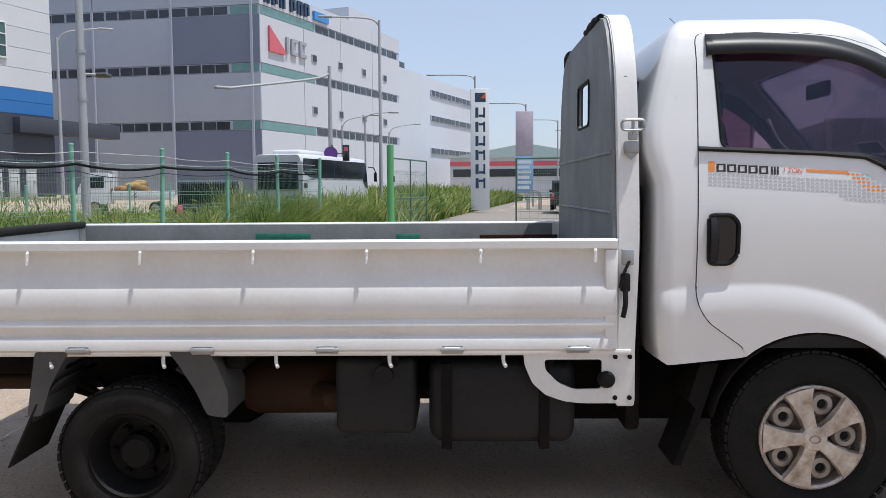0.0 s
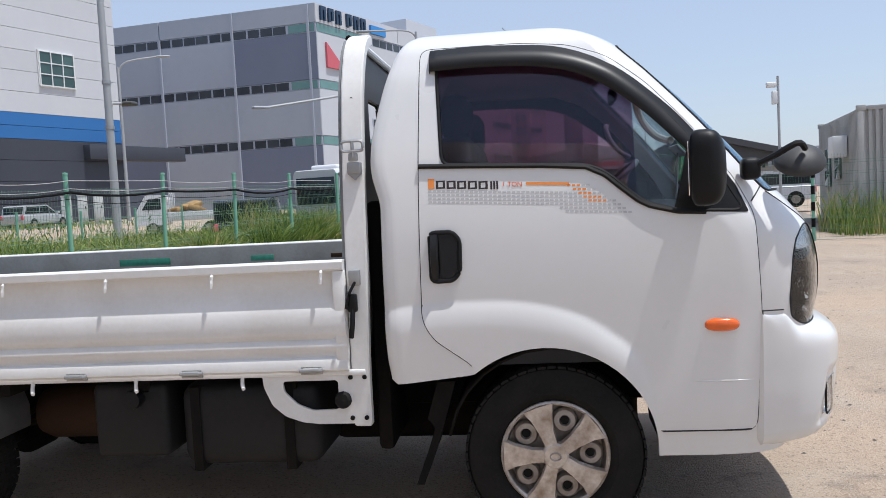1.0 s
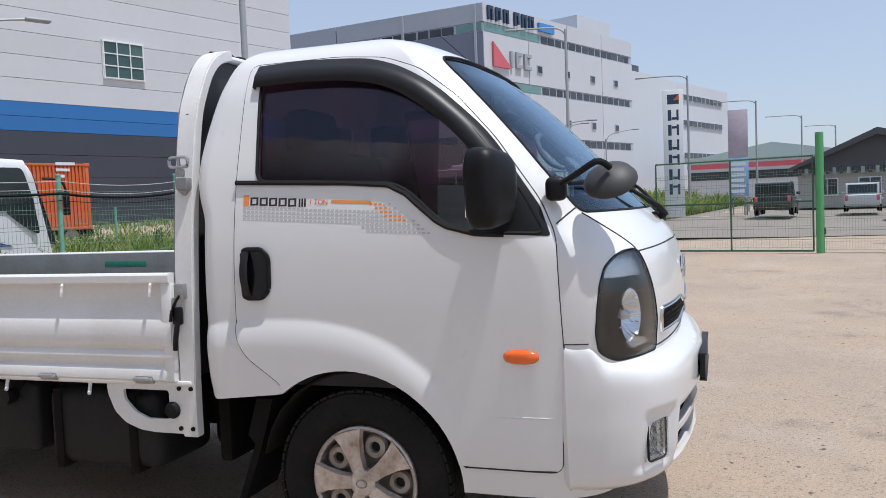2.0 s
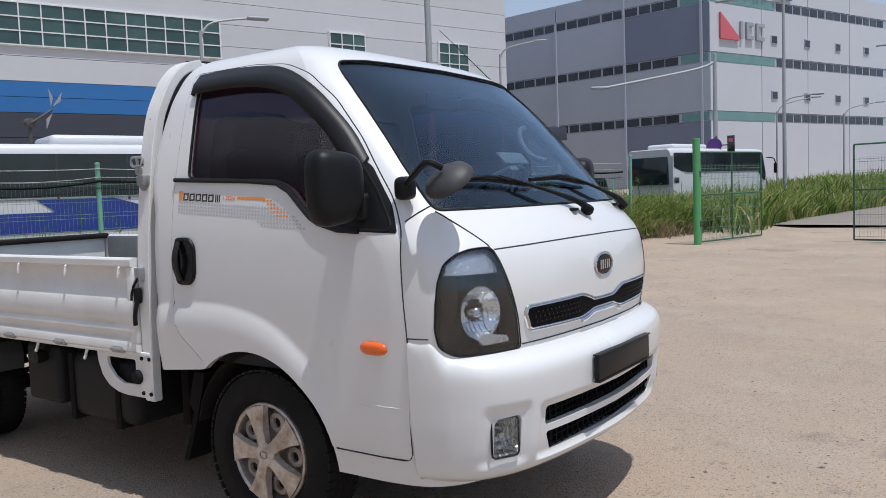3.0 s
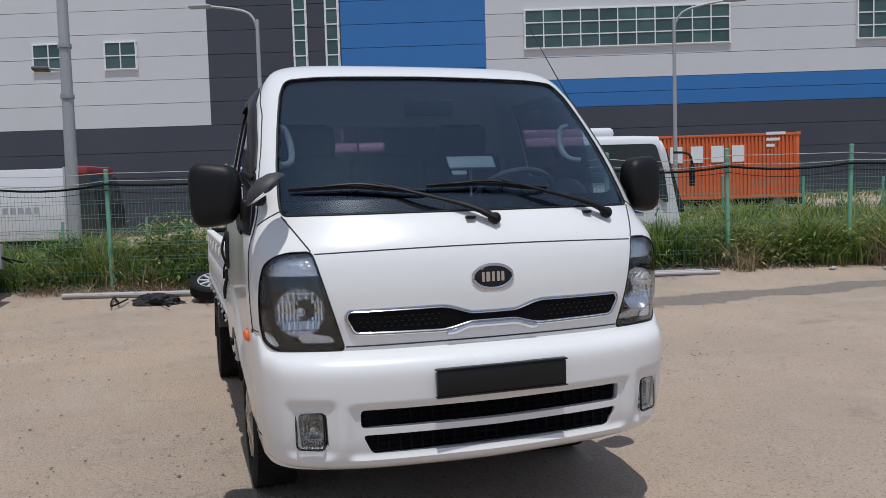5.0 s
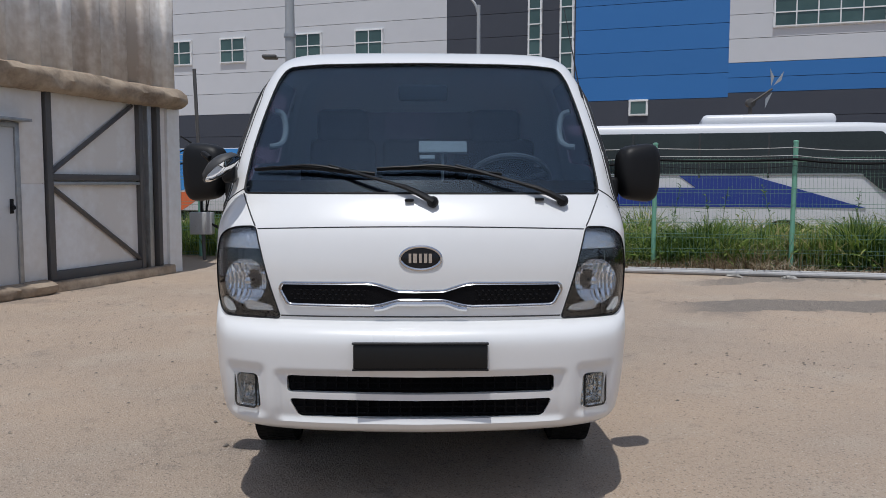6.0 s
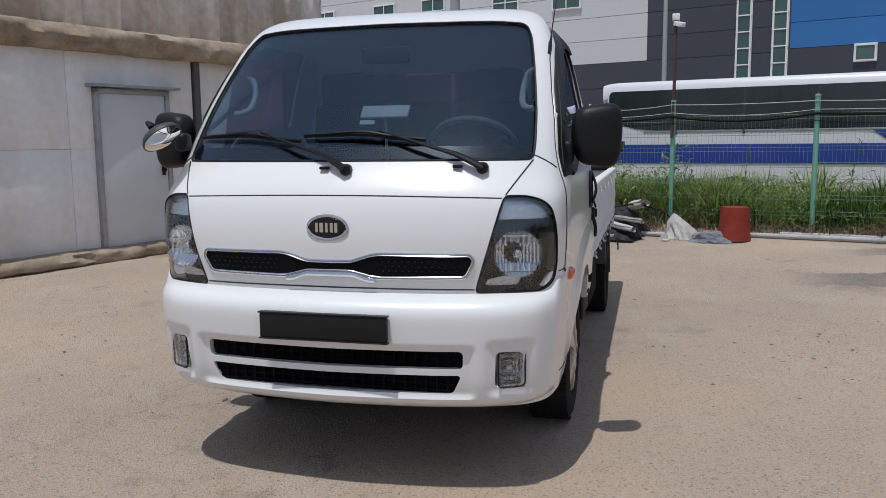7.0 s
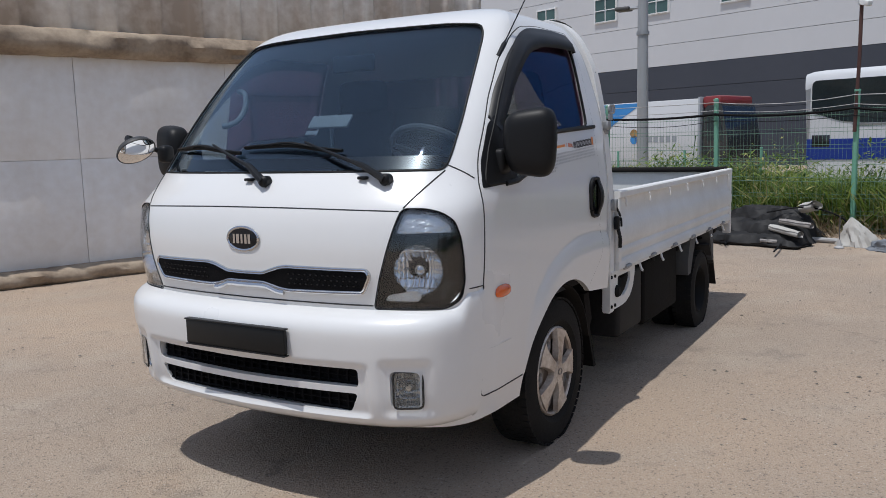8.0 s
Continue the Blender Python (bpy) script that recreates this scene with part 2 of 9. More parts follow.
def ground_material():
    m = bpy.data.materials.new("compacted_yard")
    m.use_nodes = True
    nt, nd = m.node_tree, m.node_tree.nodes
    b = nd["Principled BSDF"]
    b.inputs["Roughness"].default_value = 0.92
    b.inputs["Specular IOR Level"].default_value = 0.2
    co = nd.new("ShaderNodeTexCoord")

    def noise_node(scale, detail=5, rough=0.6):
        n = nd.new("ShaderNodeTexNoise")
        n.inputs["Scale"].default_value, n.inputs["Detail"].default_value, n.inputs["Roughness"].default_value = scale, detail, rough
        nt.links.new(co.outputs["Object"], n.inputs["Vector"])
        return n

    def ramp(src, a, b2, hi=1.0):
        r = nd.new("ShaderNodeMapRange")
        r.inputs["From Min"].default_value, r.inputs["From Max"].default_value, r.inputs["To Max"].default_value = a, b2, hi
        nt.links.new(src, r.inputs["Value"])
        return r.outputs[0]

    def mix(fac, c1, c2):
        x = nd.new("ShaderNodeMixRGB")
        nt.links.new(fac, x.inputs["Fac"])
        for k, c in (("Color1", c1), ("Color2", c2)):
            if isinstance(c, tuple):
                x.inputs[k].default_value = (*c, 1)
            else:
                nt.links.new(c, x.inputs[k])
        return x.outputs[0]

    c = mix(ramp(noise_node(0.35).outputs["Fac"], 0.36, 0.66), (0.475, 0.363, 0.268), (0.365, 0.296, 0.235))
    c = mix(ramp(noise_node(1.3, 6).outputs["Fac"], 0.50, 0.72, 0.65), c, (0.475, 0.402, 0.326))
    c = mix(ramp(noise_node(0.55, 9, 0.72).outputs["Fac"], 0.57, 0.64, 0.55), c, (0.20, 0.172, 0.148))
    c = mix(ramp(noise_node(1.7, 11, 0.76).outputs["Fac"], 0.62, 0.66, 0.6), c, (0.19, 0.16, 0.135))
    c = mix(ramp(noise_node(4.5, 6, 0.7).outputs["Fac"], 0.58, 0.72, 0.45), c, (0.22, 0.185, 0.155))
    # Two long damp streaks across the yard between the truck and the fence.
    sepw, warp = nd.new("ShaderNodeSeparateXYZ"), nd.new("ShaderNodeVectorMath")
    warp.operation = "MULTIPLY_ADD"
    warp.inputs[1].default_value = (1.5, 1.0, 0)
    nt.links.new(noise_node(0.9, 8, 0.68).outputs["Color"], warp.inputs[0])
    nt.links.new(co.outputs["Object"], warp.inputs[2])
    nt.links.new(warp.outputs[0], sepw.inputs[0])
    for at, half, y0, deep in ((-3.60, 0.36, 2.9, 0.88), (-5.65, 0.22, 3.7, 0.75)):
        off, size_, damp = nd.new("ShaderNodeMath"), nd.new("ShaderNodeMath"), nd.new("ShaderNodeMath")
        off.operation, size_.operation, damp.operation = "SUBTRACT", "ABSOLUTE", "MULTIPLY"
        off.inputs[1].default_value = at
        nt.links.new(sepw.outputs[0], off.inputs[0])
        nt.links.new(off.outputs[0], size_.inputs[0])
        nt.links.new(ramp(size_.outputs[0], half, half * 0.75, deep), damp.inputs[0])
        nt.links.new(ramp(sepw.outputs[1], y0, y0 + 0.7), damp.inputs[1])
        c = mix(damp.outputs[0], c, (0.165, 0.148, 0.132))
    # Cracks: wavering lines between broad cells, only here and there.
    wob = nd.new("ShaderNodeVectorMath")
    wob.operation = "MULTIPLY_ADD"
    wob.inputs[1].default_value = (0.9, 0.9, 0)
    nt.links.new(noise_node(1.1, 6, 0.65).outputs["Color"], wob.inputs[0])
    nt.links.new(co.outputs["Object"], wob.inputs[2])
    cr = nd.new("ShaderNodeTexVoronoi")
    cr.feature = "DISTANCE_TO_EDGE"
    cr.inputs["Scale"].default_value = 0.42
    nt.links.new(wob.outputs[0], cr.inputs["Vector"])
    line = nd.new("ShaderNodeMath")
    line.operation = "MULTIPLY"
    nt.links.new(ramp(cr.outputs["Distance"], 0.006, 0.0015, 0.28), line.inputs[0])
    nt.links.new(ramp(noise_node(0.3, 3).outputs["Fac"], 0.53, 0.62), line.inputs[1])
    c = mix(line.outputs[0], c, (0.13, 0.11, 0.095))
    for cell, seed_shift, lo, hi, tone in ((26, 0.0, 0.16, 0.07, (0.13, 0.112, 0.098)), (48, 7.3, 0.22, 0.10, (0.17, 0.145, 0.125)), (34, 3.1, 0.18, 0.08, (0.60, 0.54, 0.47))):
        mp = nd.new("ShaderNodeMapping")
        mp.inputs["Location"].default_value = (seed_shift, seed_shift * 2, 0)
        nt.links.new(co.outputs["Object"], mp.inputs["Vector"])
        v = nd.new("ShaderNodeTexVoronoi")
        v.inputs["Scale"].default_value = cell
        nt.links.new(mp.outputs[0], v.inputs["Vector"])
        few = nd.new("ShaderNodeMath")
        few.operation = "MULTIPLY"
        sep = nd.new("ShaderNodeSeparateColor")
        nt.links.new(v.outputs["Color"], sep.inputs[0])
        nt.links.new(ramp(v.outputs["Distance"], lo, hi, 0.85), few.inputs[0])
        nt.links.new(ramp(sep.outputs[0], 0.45, 0.55), few.inputs[1])
        c = mix(few.outputs[0], c, tone)
    g = noise_node(110, 4)
    c = mix(ramp(g.outputs["Fac"], 0.50, 0.66, 0.6), c, (0.52, 0.445, 0.37))
    g2 = noise_node(60, 4)
    c = mix(ramp(g2.outputs["Fac"], 0.56, 0.68, 0.68), c, (0.16, 0.134, 0.112))
    nt.links.new(c, b.inputs["Base Color"])
    add = nd.new("ShaderNodeMath")
    nt.links.new(g.outputs["Fac"], add.inputs[0])
    nt.links.new(g2.outputs["Fac"], add.inputs[1])
    bp = nd.new("ShaderNodeBump")
    bp.inputs["Strength"].default_value, bp.inputs["Distance"].default_value = 0.8, 0.016
    nt.links.new(add.outputs[0], bp.inputs["Height"])
    nt.links.new(bp.outputs["Normal"], b.inputs["Normal"])
    return m


def build_ground():
    xs, ys = axis_values(14, 0.25, 900), axis_values(18, 0.25, 900)
    verts = []
    for y in ys:
        for x in xs:
            w = 0.006 * noise.noise((x * 0.7, y * 0.7, 0)) + 0.012 * noise.noise((x * 0.15, y * 0.15, 3))
            verts.append((x, y, ground_z(x, y) + w * (1 - smooth01(20, 40, abs(x) + abs(y)))))
    nx = len(xs)
    faces = [(j * nx + i, j * nx + i + 1, (j + 1) * nx + i + 1, (j + 1) * nx + i) for j in range(len(ys) - 1) for i in range(nx - 1)]
    me = bpy.data.meshes.new("ground")
    me.from_pydata(verts, [], faces)
    me.materials.append(ground_material())
    me.polygons.foreach_set("use_smooth", [True] * len(me.polygons))
    return tagged(new("ground", me), "pale compacted sandy concrete yard with gravel and stains", "ground", kind="structure")


ground = build_ground()


# The road beyond the gate: a worn asphalt sheet on the ground.
def road_edge(y):
    return -1.9 + (y - 22.9) * 0.17


ROADMAT = material("worn_asphalt", (0.205, 0.182, 0.158), 0.9, vary=0.6, scale=0.5, fine=30, tone=(0.29, 0.25, 0.205), bump=0.3, bump_scale=60)
road_rows = [18.5, 20, 23, 27, 32, 38, 46, 58, 75, 100, 140, 200]
me = bpy.data.meshes.new("road")
me.from_pydata([(road_edge(y) + d * (10.5 if d else 0.0), y, ground_z(road_edge(y) + d * 10.5, y) + 0.018) for y in road_rows for d in (0, 0.5, 1)], [],
               [(3 * i + j, 3 * i + j + 1, 3 * i + j + 4, 3 * i + j + 3) for i in range(len(road_rows) - 1) for j in (0, 1)])
me.materials.append(ROADMAT)
tagged(new("road", me), "worn grey asphalt road beyond the gate", "road", kind="structure")


# ---- the truck ----
# x runs to the front, counted from the front axle; y to the truck's left side.
truck = tagged(new("flatbed_truck"), "white one-ton flatbed truck parked on the sandy yard", "truck")

HALF_W = [(0.30, 0.820), (0.45, 0.845), (0.62, 0.856), (0.80, 0.864), (1.00, 0.870), (1.20, 0.864), (1.41, 0.836), (1.60, 0.796), (1.75, 0.758),
          (1.82, 0.728), (1.87, 0.695), (1.905, 0.645), (1.93, 0.56), (1.943, 0.42), (1.95, 0.20)]
NOSE_X = [(0.30, 1.02), (0.50, 1.07), (0.80, 1.115), (0.90, 1.130), (1.02, 1.126), (1.135, 1.095), (1.225, 1.030), (1.28, 0.975), (1.40, 0.865),
          (1.55, 0.725), (1.70, 0.575), (1.80, 0.455), (1.85, 0.385), (1.89, 0.300), (1.92, 0.200), (1.94, 0.06), (1.95, -0.10)]
TAIL_X = [(0.30, -0.575), (0.62, -0.580), (0.70, -0.590), (0.88, -0.595), (1.24, -0.592), (1.29, -0.594), (1.355, -0.612), (1.40, -0.622), (1.45, -0.625), (1.53, -0.618), (1.67, -0.586),
          (1.80, -0.545), (1.87, -0.508), (1.91, -0.465), (1.935, -0.41), (1.95, -0.30)]
BOW = [(0.30, 1.0), (1.15, 1.0), (1.30, 0.84), (1.50, 0.66), (1.70, 0.54), (1.86, 0.46), (1.95, 0.46)]
FLARE = [(-0.60, 0.885), (-0.44, 0.902), (-0.345, 0.908), (-0.115, 0.905), (0.047, 0.876), (0.167, 0.830), (0.264, 0.765), (0.323, 0.715), (0.38, 0.62), (0.42, 0.50), (0.43, 0.2)]
SHELL_Z = [0.30 + i * 0.024 for i in range(14)] + [0.632 + i * 0.010 for i in range(30)] + [0.936 + i * 0.0235 for i in range(35)] + [1.755, 1.78, 1.80, 1.82, 1.838, 1.855, 1.87, 1.884, 1.897, 1.908, 1.918, 1.926, 1.933, 1.939, 1.944, 1.948, 1.95]


def cab_section(z, grow=0.0):
    """Half of the cab's outline in plan at a height, from the nose to the tail, at y >= 0."""
    w, xf, xr = lerp(HALF_W, z), lerp(NOSE_X, z), lerp(TAIL_X, z)
    k = w / 0.87
    s = min(1.0, (xf - xr) / 1.15)
    bow = lerp(BOW, z)
    nose = [(0, 0), (-0.006, 0.14), (-0.018, 0.30), (-0.042, 0.46), (-0.085, 0.60), (-0.145, 0.715), (-0.235, 0.802), (-0.34, 0.85), (-0.45, 0.870)]
    boxy = [(0, 0), (-0.006, 0.14), (-0.016, 0.30), (-0.036, 0.46), (-0.068, 0.60), (-0.110, 0.715), (-0.170, 0.802), (-0.260, 0.85), (-0.40, 0.870)]
    e = 1 - smooth01(1.10, 1.27, z)
    pts = [(xf + s * (bow * dx * (1 - e) + bx * e), (y * (1 - e) + by * e) * k) for (dx, y), (bx, by) in zip(nose, boxy)]
    tail = [(xr + 0.058 * s, 0.870), (xr + 0.019 * s, 0.855), (xr + 0.0025, 0.800), (xr, 0.55), (xr, 0.0)]
    tail = [(x, y * k) for x, y in tail]
    line = spline(pts, 46)
    x0, x1 = pts[-1][0], tail[0][0]
    line += [Vector((x0 + (x1 - x0) * i / 76, w, 0)) for i in range(1, 76)]
    line += spline(tail, 22)
    out = []
    for p in line:
        y = p.y
        if z < 1.0 and y > 0.6 and p.x < 0.75:
            drop = max(0.0, min(1.0, (lerp(FLARE, p.x) - z) / 0.105))
            y += 0.021 * (1 - (1 - drop) ** 2) * smooth01(0.60, 0.8, p.y) * (1 - smooth01(0.26, 0.44, p.x))
        out.append((p.x, y))
    return out


def cab_shell(grow=0.0, thick=0.022):
    """The cab as a closed shell: outer skin moved out by grow, inner skin thick behind it."""
    bm = bmesh.new()
    rows = []
    for z in SHELL_Z:
        half = cab_section(z)
        z += 0.018 * smooth01(1.80, 1.93, z)
        rows.append([(x, y, z) for x, y in half] + [(x, -y, z) for x, y in half[-2:0:-1]])
    n = len(rows[0])
    grid = [[bm.verts.new(p) for p in row] for row in rows]
    for a, b in zip(grid, grid[1:]):
        for j in range(n):
            bm.faces.new((a[j], a[(j + 1) % n], b[(j + 1) % n], b[j]))
    bm.faces.new(grid[-1])
    bm.normal_update()
    bm.faces.ensure_lookup_table()
    if bm.faces[0].normal.dot(Vector((1, 0, 0))) < 0:
        bmesh.ops.reverse_faces(bm, faces=bm.faces[:])
        bm.normal_update()
    normals = [v.normal.copy() for v in bm.verts]
    outer = [v.co + grow * q for v, q in zip(bm.verts, normals)]
    inner = [v.co + (grow - thick) * q for v, q in zip(bm.verts, normals)]
    bm.verts.index_update()
    faces = [[v.index for v in f.verts] for f in bm.faces]
    rim = [v.index for v in grid[0]]
    bm.free()
    out = bmesh.new()
    vo = [out.verts.new(p) for p in outer]
    vi = [out.verts.new(p) for p in inner]
    for f in faces:
        out.faces.new([vo[i] for i in f])
        out.faces.new([vi[i] for i in reversed(f)])
    for i in range(len(rim)):
        a, b = rim[i], rim[(i + 1) % len(rim)]
        out.faces.new((vo[b], vo[a], vi[a], vi[b]))
    bmesh.ops.recalc_face_normals(out, faces=out.faces[:])
    return out


from mathutils.bvhtree import BVHTree

probe = cab_shell()
SKIN = BVHTree.FromBMesh(probe)
probe.free()


def side_point(x, z, side=-1, lift=0.0):
    hit, normal, _, _ = SKIN.ray_cast(Vector((x, side * 3, z)), Vector((0, -side, 0)))
    return hit + normal * lift if hit else Vector((x, side * 0.86, z))


def front_point(y, z, lift=0.0):
    hit, normal, _, _ = SKIN.ray_cast(Vector((4, y, z)), Vector((-1, 0, 0)))
    return hit + normal * lift if hit else Vector((1.1, y, z))


def rounded(pts, r=0.03, n=5):
    """A polygon with its corners rounded."""
    out = []
    k = len(pts)
    for i in range(k):
        p, a, b = Vector(pts[i]), Vector(pts[i - 1]), Vector(pts[(i + 1) % k])
        da, db = (a - p), (b - p)
        ra = min(r, da.length * 0.45, db.length * 0.45)
        s, e = p + da.normalized() * ra, p + db.normalized() * ra
        for j in range(n + 1):
            f = j / n
            q = (1 - f) ** 2 * s + 2 * f * (1 - f) * p + f * f * e
            out.append((q.x, q.y))
    return out


# Outlines in side view (x, z) and front view (y, z).
SIDE_WINDOW = rounded([(-0.356, 1.822), (-0.343, 1.421), (0.195, 1.391), (0.262, 1.358), (0.318, 1.306), (0.372, 1.259), (0.412, 1.237), (0.50, 1.212), (0.735, 1.200), (0.66, 1.335), (0.52, 1.520), (0.39, 1.665), (0.27, 1.765), (0.12, 1.818)], 0.035)
DOOR = rounded([(-0.415, 1.868), (-0.430, 1.41), (-0.441, 0.85), (-0.402, 0.775), (-0.255, 0.668), (-0.255, 0.60), (0.36, 0.402), (0.765, 0.394), (0.785, 0.835), (0.770, 1.187), (0.715, 1.31), (0.56, 1.530), (0.42, 1.685), (0.28, 1.795), (0.14, 1.848), (-0.05, 1.868)], 0.04)
ARCH = [(0.005 + 0.408 * math.cos(q), 0.325 + 0.405 * math.sin(q)) for q in [math.pi * (0.03 + 0.690 * i / 22) for i in range(23)]]
UNDER = [(0.418, 0.1), (0.413, 0.335)] + ARCH + [(-0.285, 0.632), (-0.50, 0.610), (-0.545, 0.606), (-0.575, 0.625), (-0.75, 0.625), (-0.75, 0.1)]
WS_HALF = [(0.738, 1.264), (0.740, 1.32), (0.731, 1.45), (0.709, 1.59), (0.690, 1.69), (0.668, 1.785), (0.636, 1.845), (0.50, 1.857)]
WINDSHIELD_EDGE = rounded(WS_HALF + [(0, 1.863)] + [(-y, z) for y, z in WS_HALF[::-1]], 0.035)
HEADLIGHT = rounded([(0.657, 1.135), (0.735, 1.133), (0.785, 1.119), (0.820, 1.090), (0.836, 1.03), (0.8415, 0.96), (0.8405, 0.87), (0.829, 0.80), (0.795, 0.772), (0.553, 0.772), (0.605, 0.945)], 0.022)


def cutter(pts, a, b, axis):
    return prism(bmesh.new(), pts, a, b, axis)


shell = cab_shell()
shell = boolean(shell, cutter(SIDE_WINDOW, -1.2, 1.2, "y"))
shell = boolean(shell, cutter(WINDSHIELD_EDGE, 0.2, 1.6, "x"))
shell = boolean(shell, cutter(UNDER, -1.2, 1.2, "y"))
for sgn in (-1, 1):
    shell = boolean(shell, cutter([(sgn * y, z) for y, z in HEADLIGHT], 0.55, 1.6, "x"))
rear_opening = rounded([(-0.52, 1.38), (0.52, 1.38), (0.50, 1.72), (-0.50, 1.72)], 0.06)
shell = boolean(shell, cutter(rear_opening, -0.9, -0.4, "x"))
cab = part("cab", shell, PAINT, truck, "white painted cab shell", 30)
lining = cab_shell(-0.0235, 0.004)
for pts, a, b, ax in ((SIDE_WINDOW, -1.2, 1.2, "y"), (WINDSHIELD_EDGE, 0.2, 1.6, "x"), (UNDER, -1.2, 1.2, "y"), (rear_opening, -0.9, -0.4, "x")):
    lining = boolean(lining, cutter(pts, a, b, ax))
for sgn in (-1, 1):
    lining = boolean(lining, cutter([(sgn * y, z) for y, z in HEADLIGHT], 0.55, 1.6, "x"))
part("cab_lining", lining, TRIM, cab, "dark cab lining", 30)


def seam(name, pts, parent, r=0.0032, closed=False, mat=GAP, flat=1.0):
    bm = bmesh.new()
    sweep(bm, pts, r, 6, closed)
    return part(name, bm, mat, parent)


def along(pts, step=0.02, closed=False):
    """Points at even steps on a line of 2D points."""
    out = []
    k = len(pts)
    for i in range(k if closed else k - 1):
        a, b = Vector(pts[i]), Vector(pts[(i + 1) % k])
        n = max(1, int((b - a).length / step))
        out += [tuple(a + (b - a) * j / n) for j in range(n)]
    if not closed:
        out.append(tuple(pts[-1]))
    return out


def pane(name, pts, axis, a, b, mat, parent, label="", grow=-0.006, thick=0.006):
    bm = boolean(cab_shell(grow, thick), cutter(pts, a, b, axis), "INTERSECT")
    ob = part(name, bm, mat, parent, label, 30)
    return ob


windshield = pane("windshield", WINDSHIELD_EDGE, "x", 0.2, 1.6, WINDSHIELD, truck, "tinted curved windshield")
pane("rear_window", rear_opening, "x", -0.9, -0.4, SIDEGLASS, truck, "dark filmed rear window")
ring = [front_point(y, z, 0.001) for y, z in along(WINDSHIELD_EDGE, 0.03, True)]
seam("windshield_seal", ring, windshield, 0.0045, True, SEALMAT)
cowl_pts = rounded([(-0.736, 1.270), (0.736, 1.270), (0.734, 1.318), (-0.734, 1.318)], 0.012)
pane("cowl_band", cowl_pts, "x", 0.2, 1.6, LAMPBLACK, windshield, "", -0.010, 0.004)


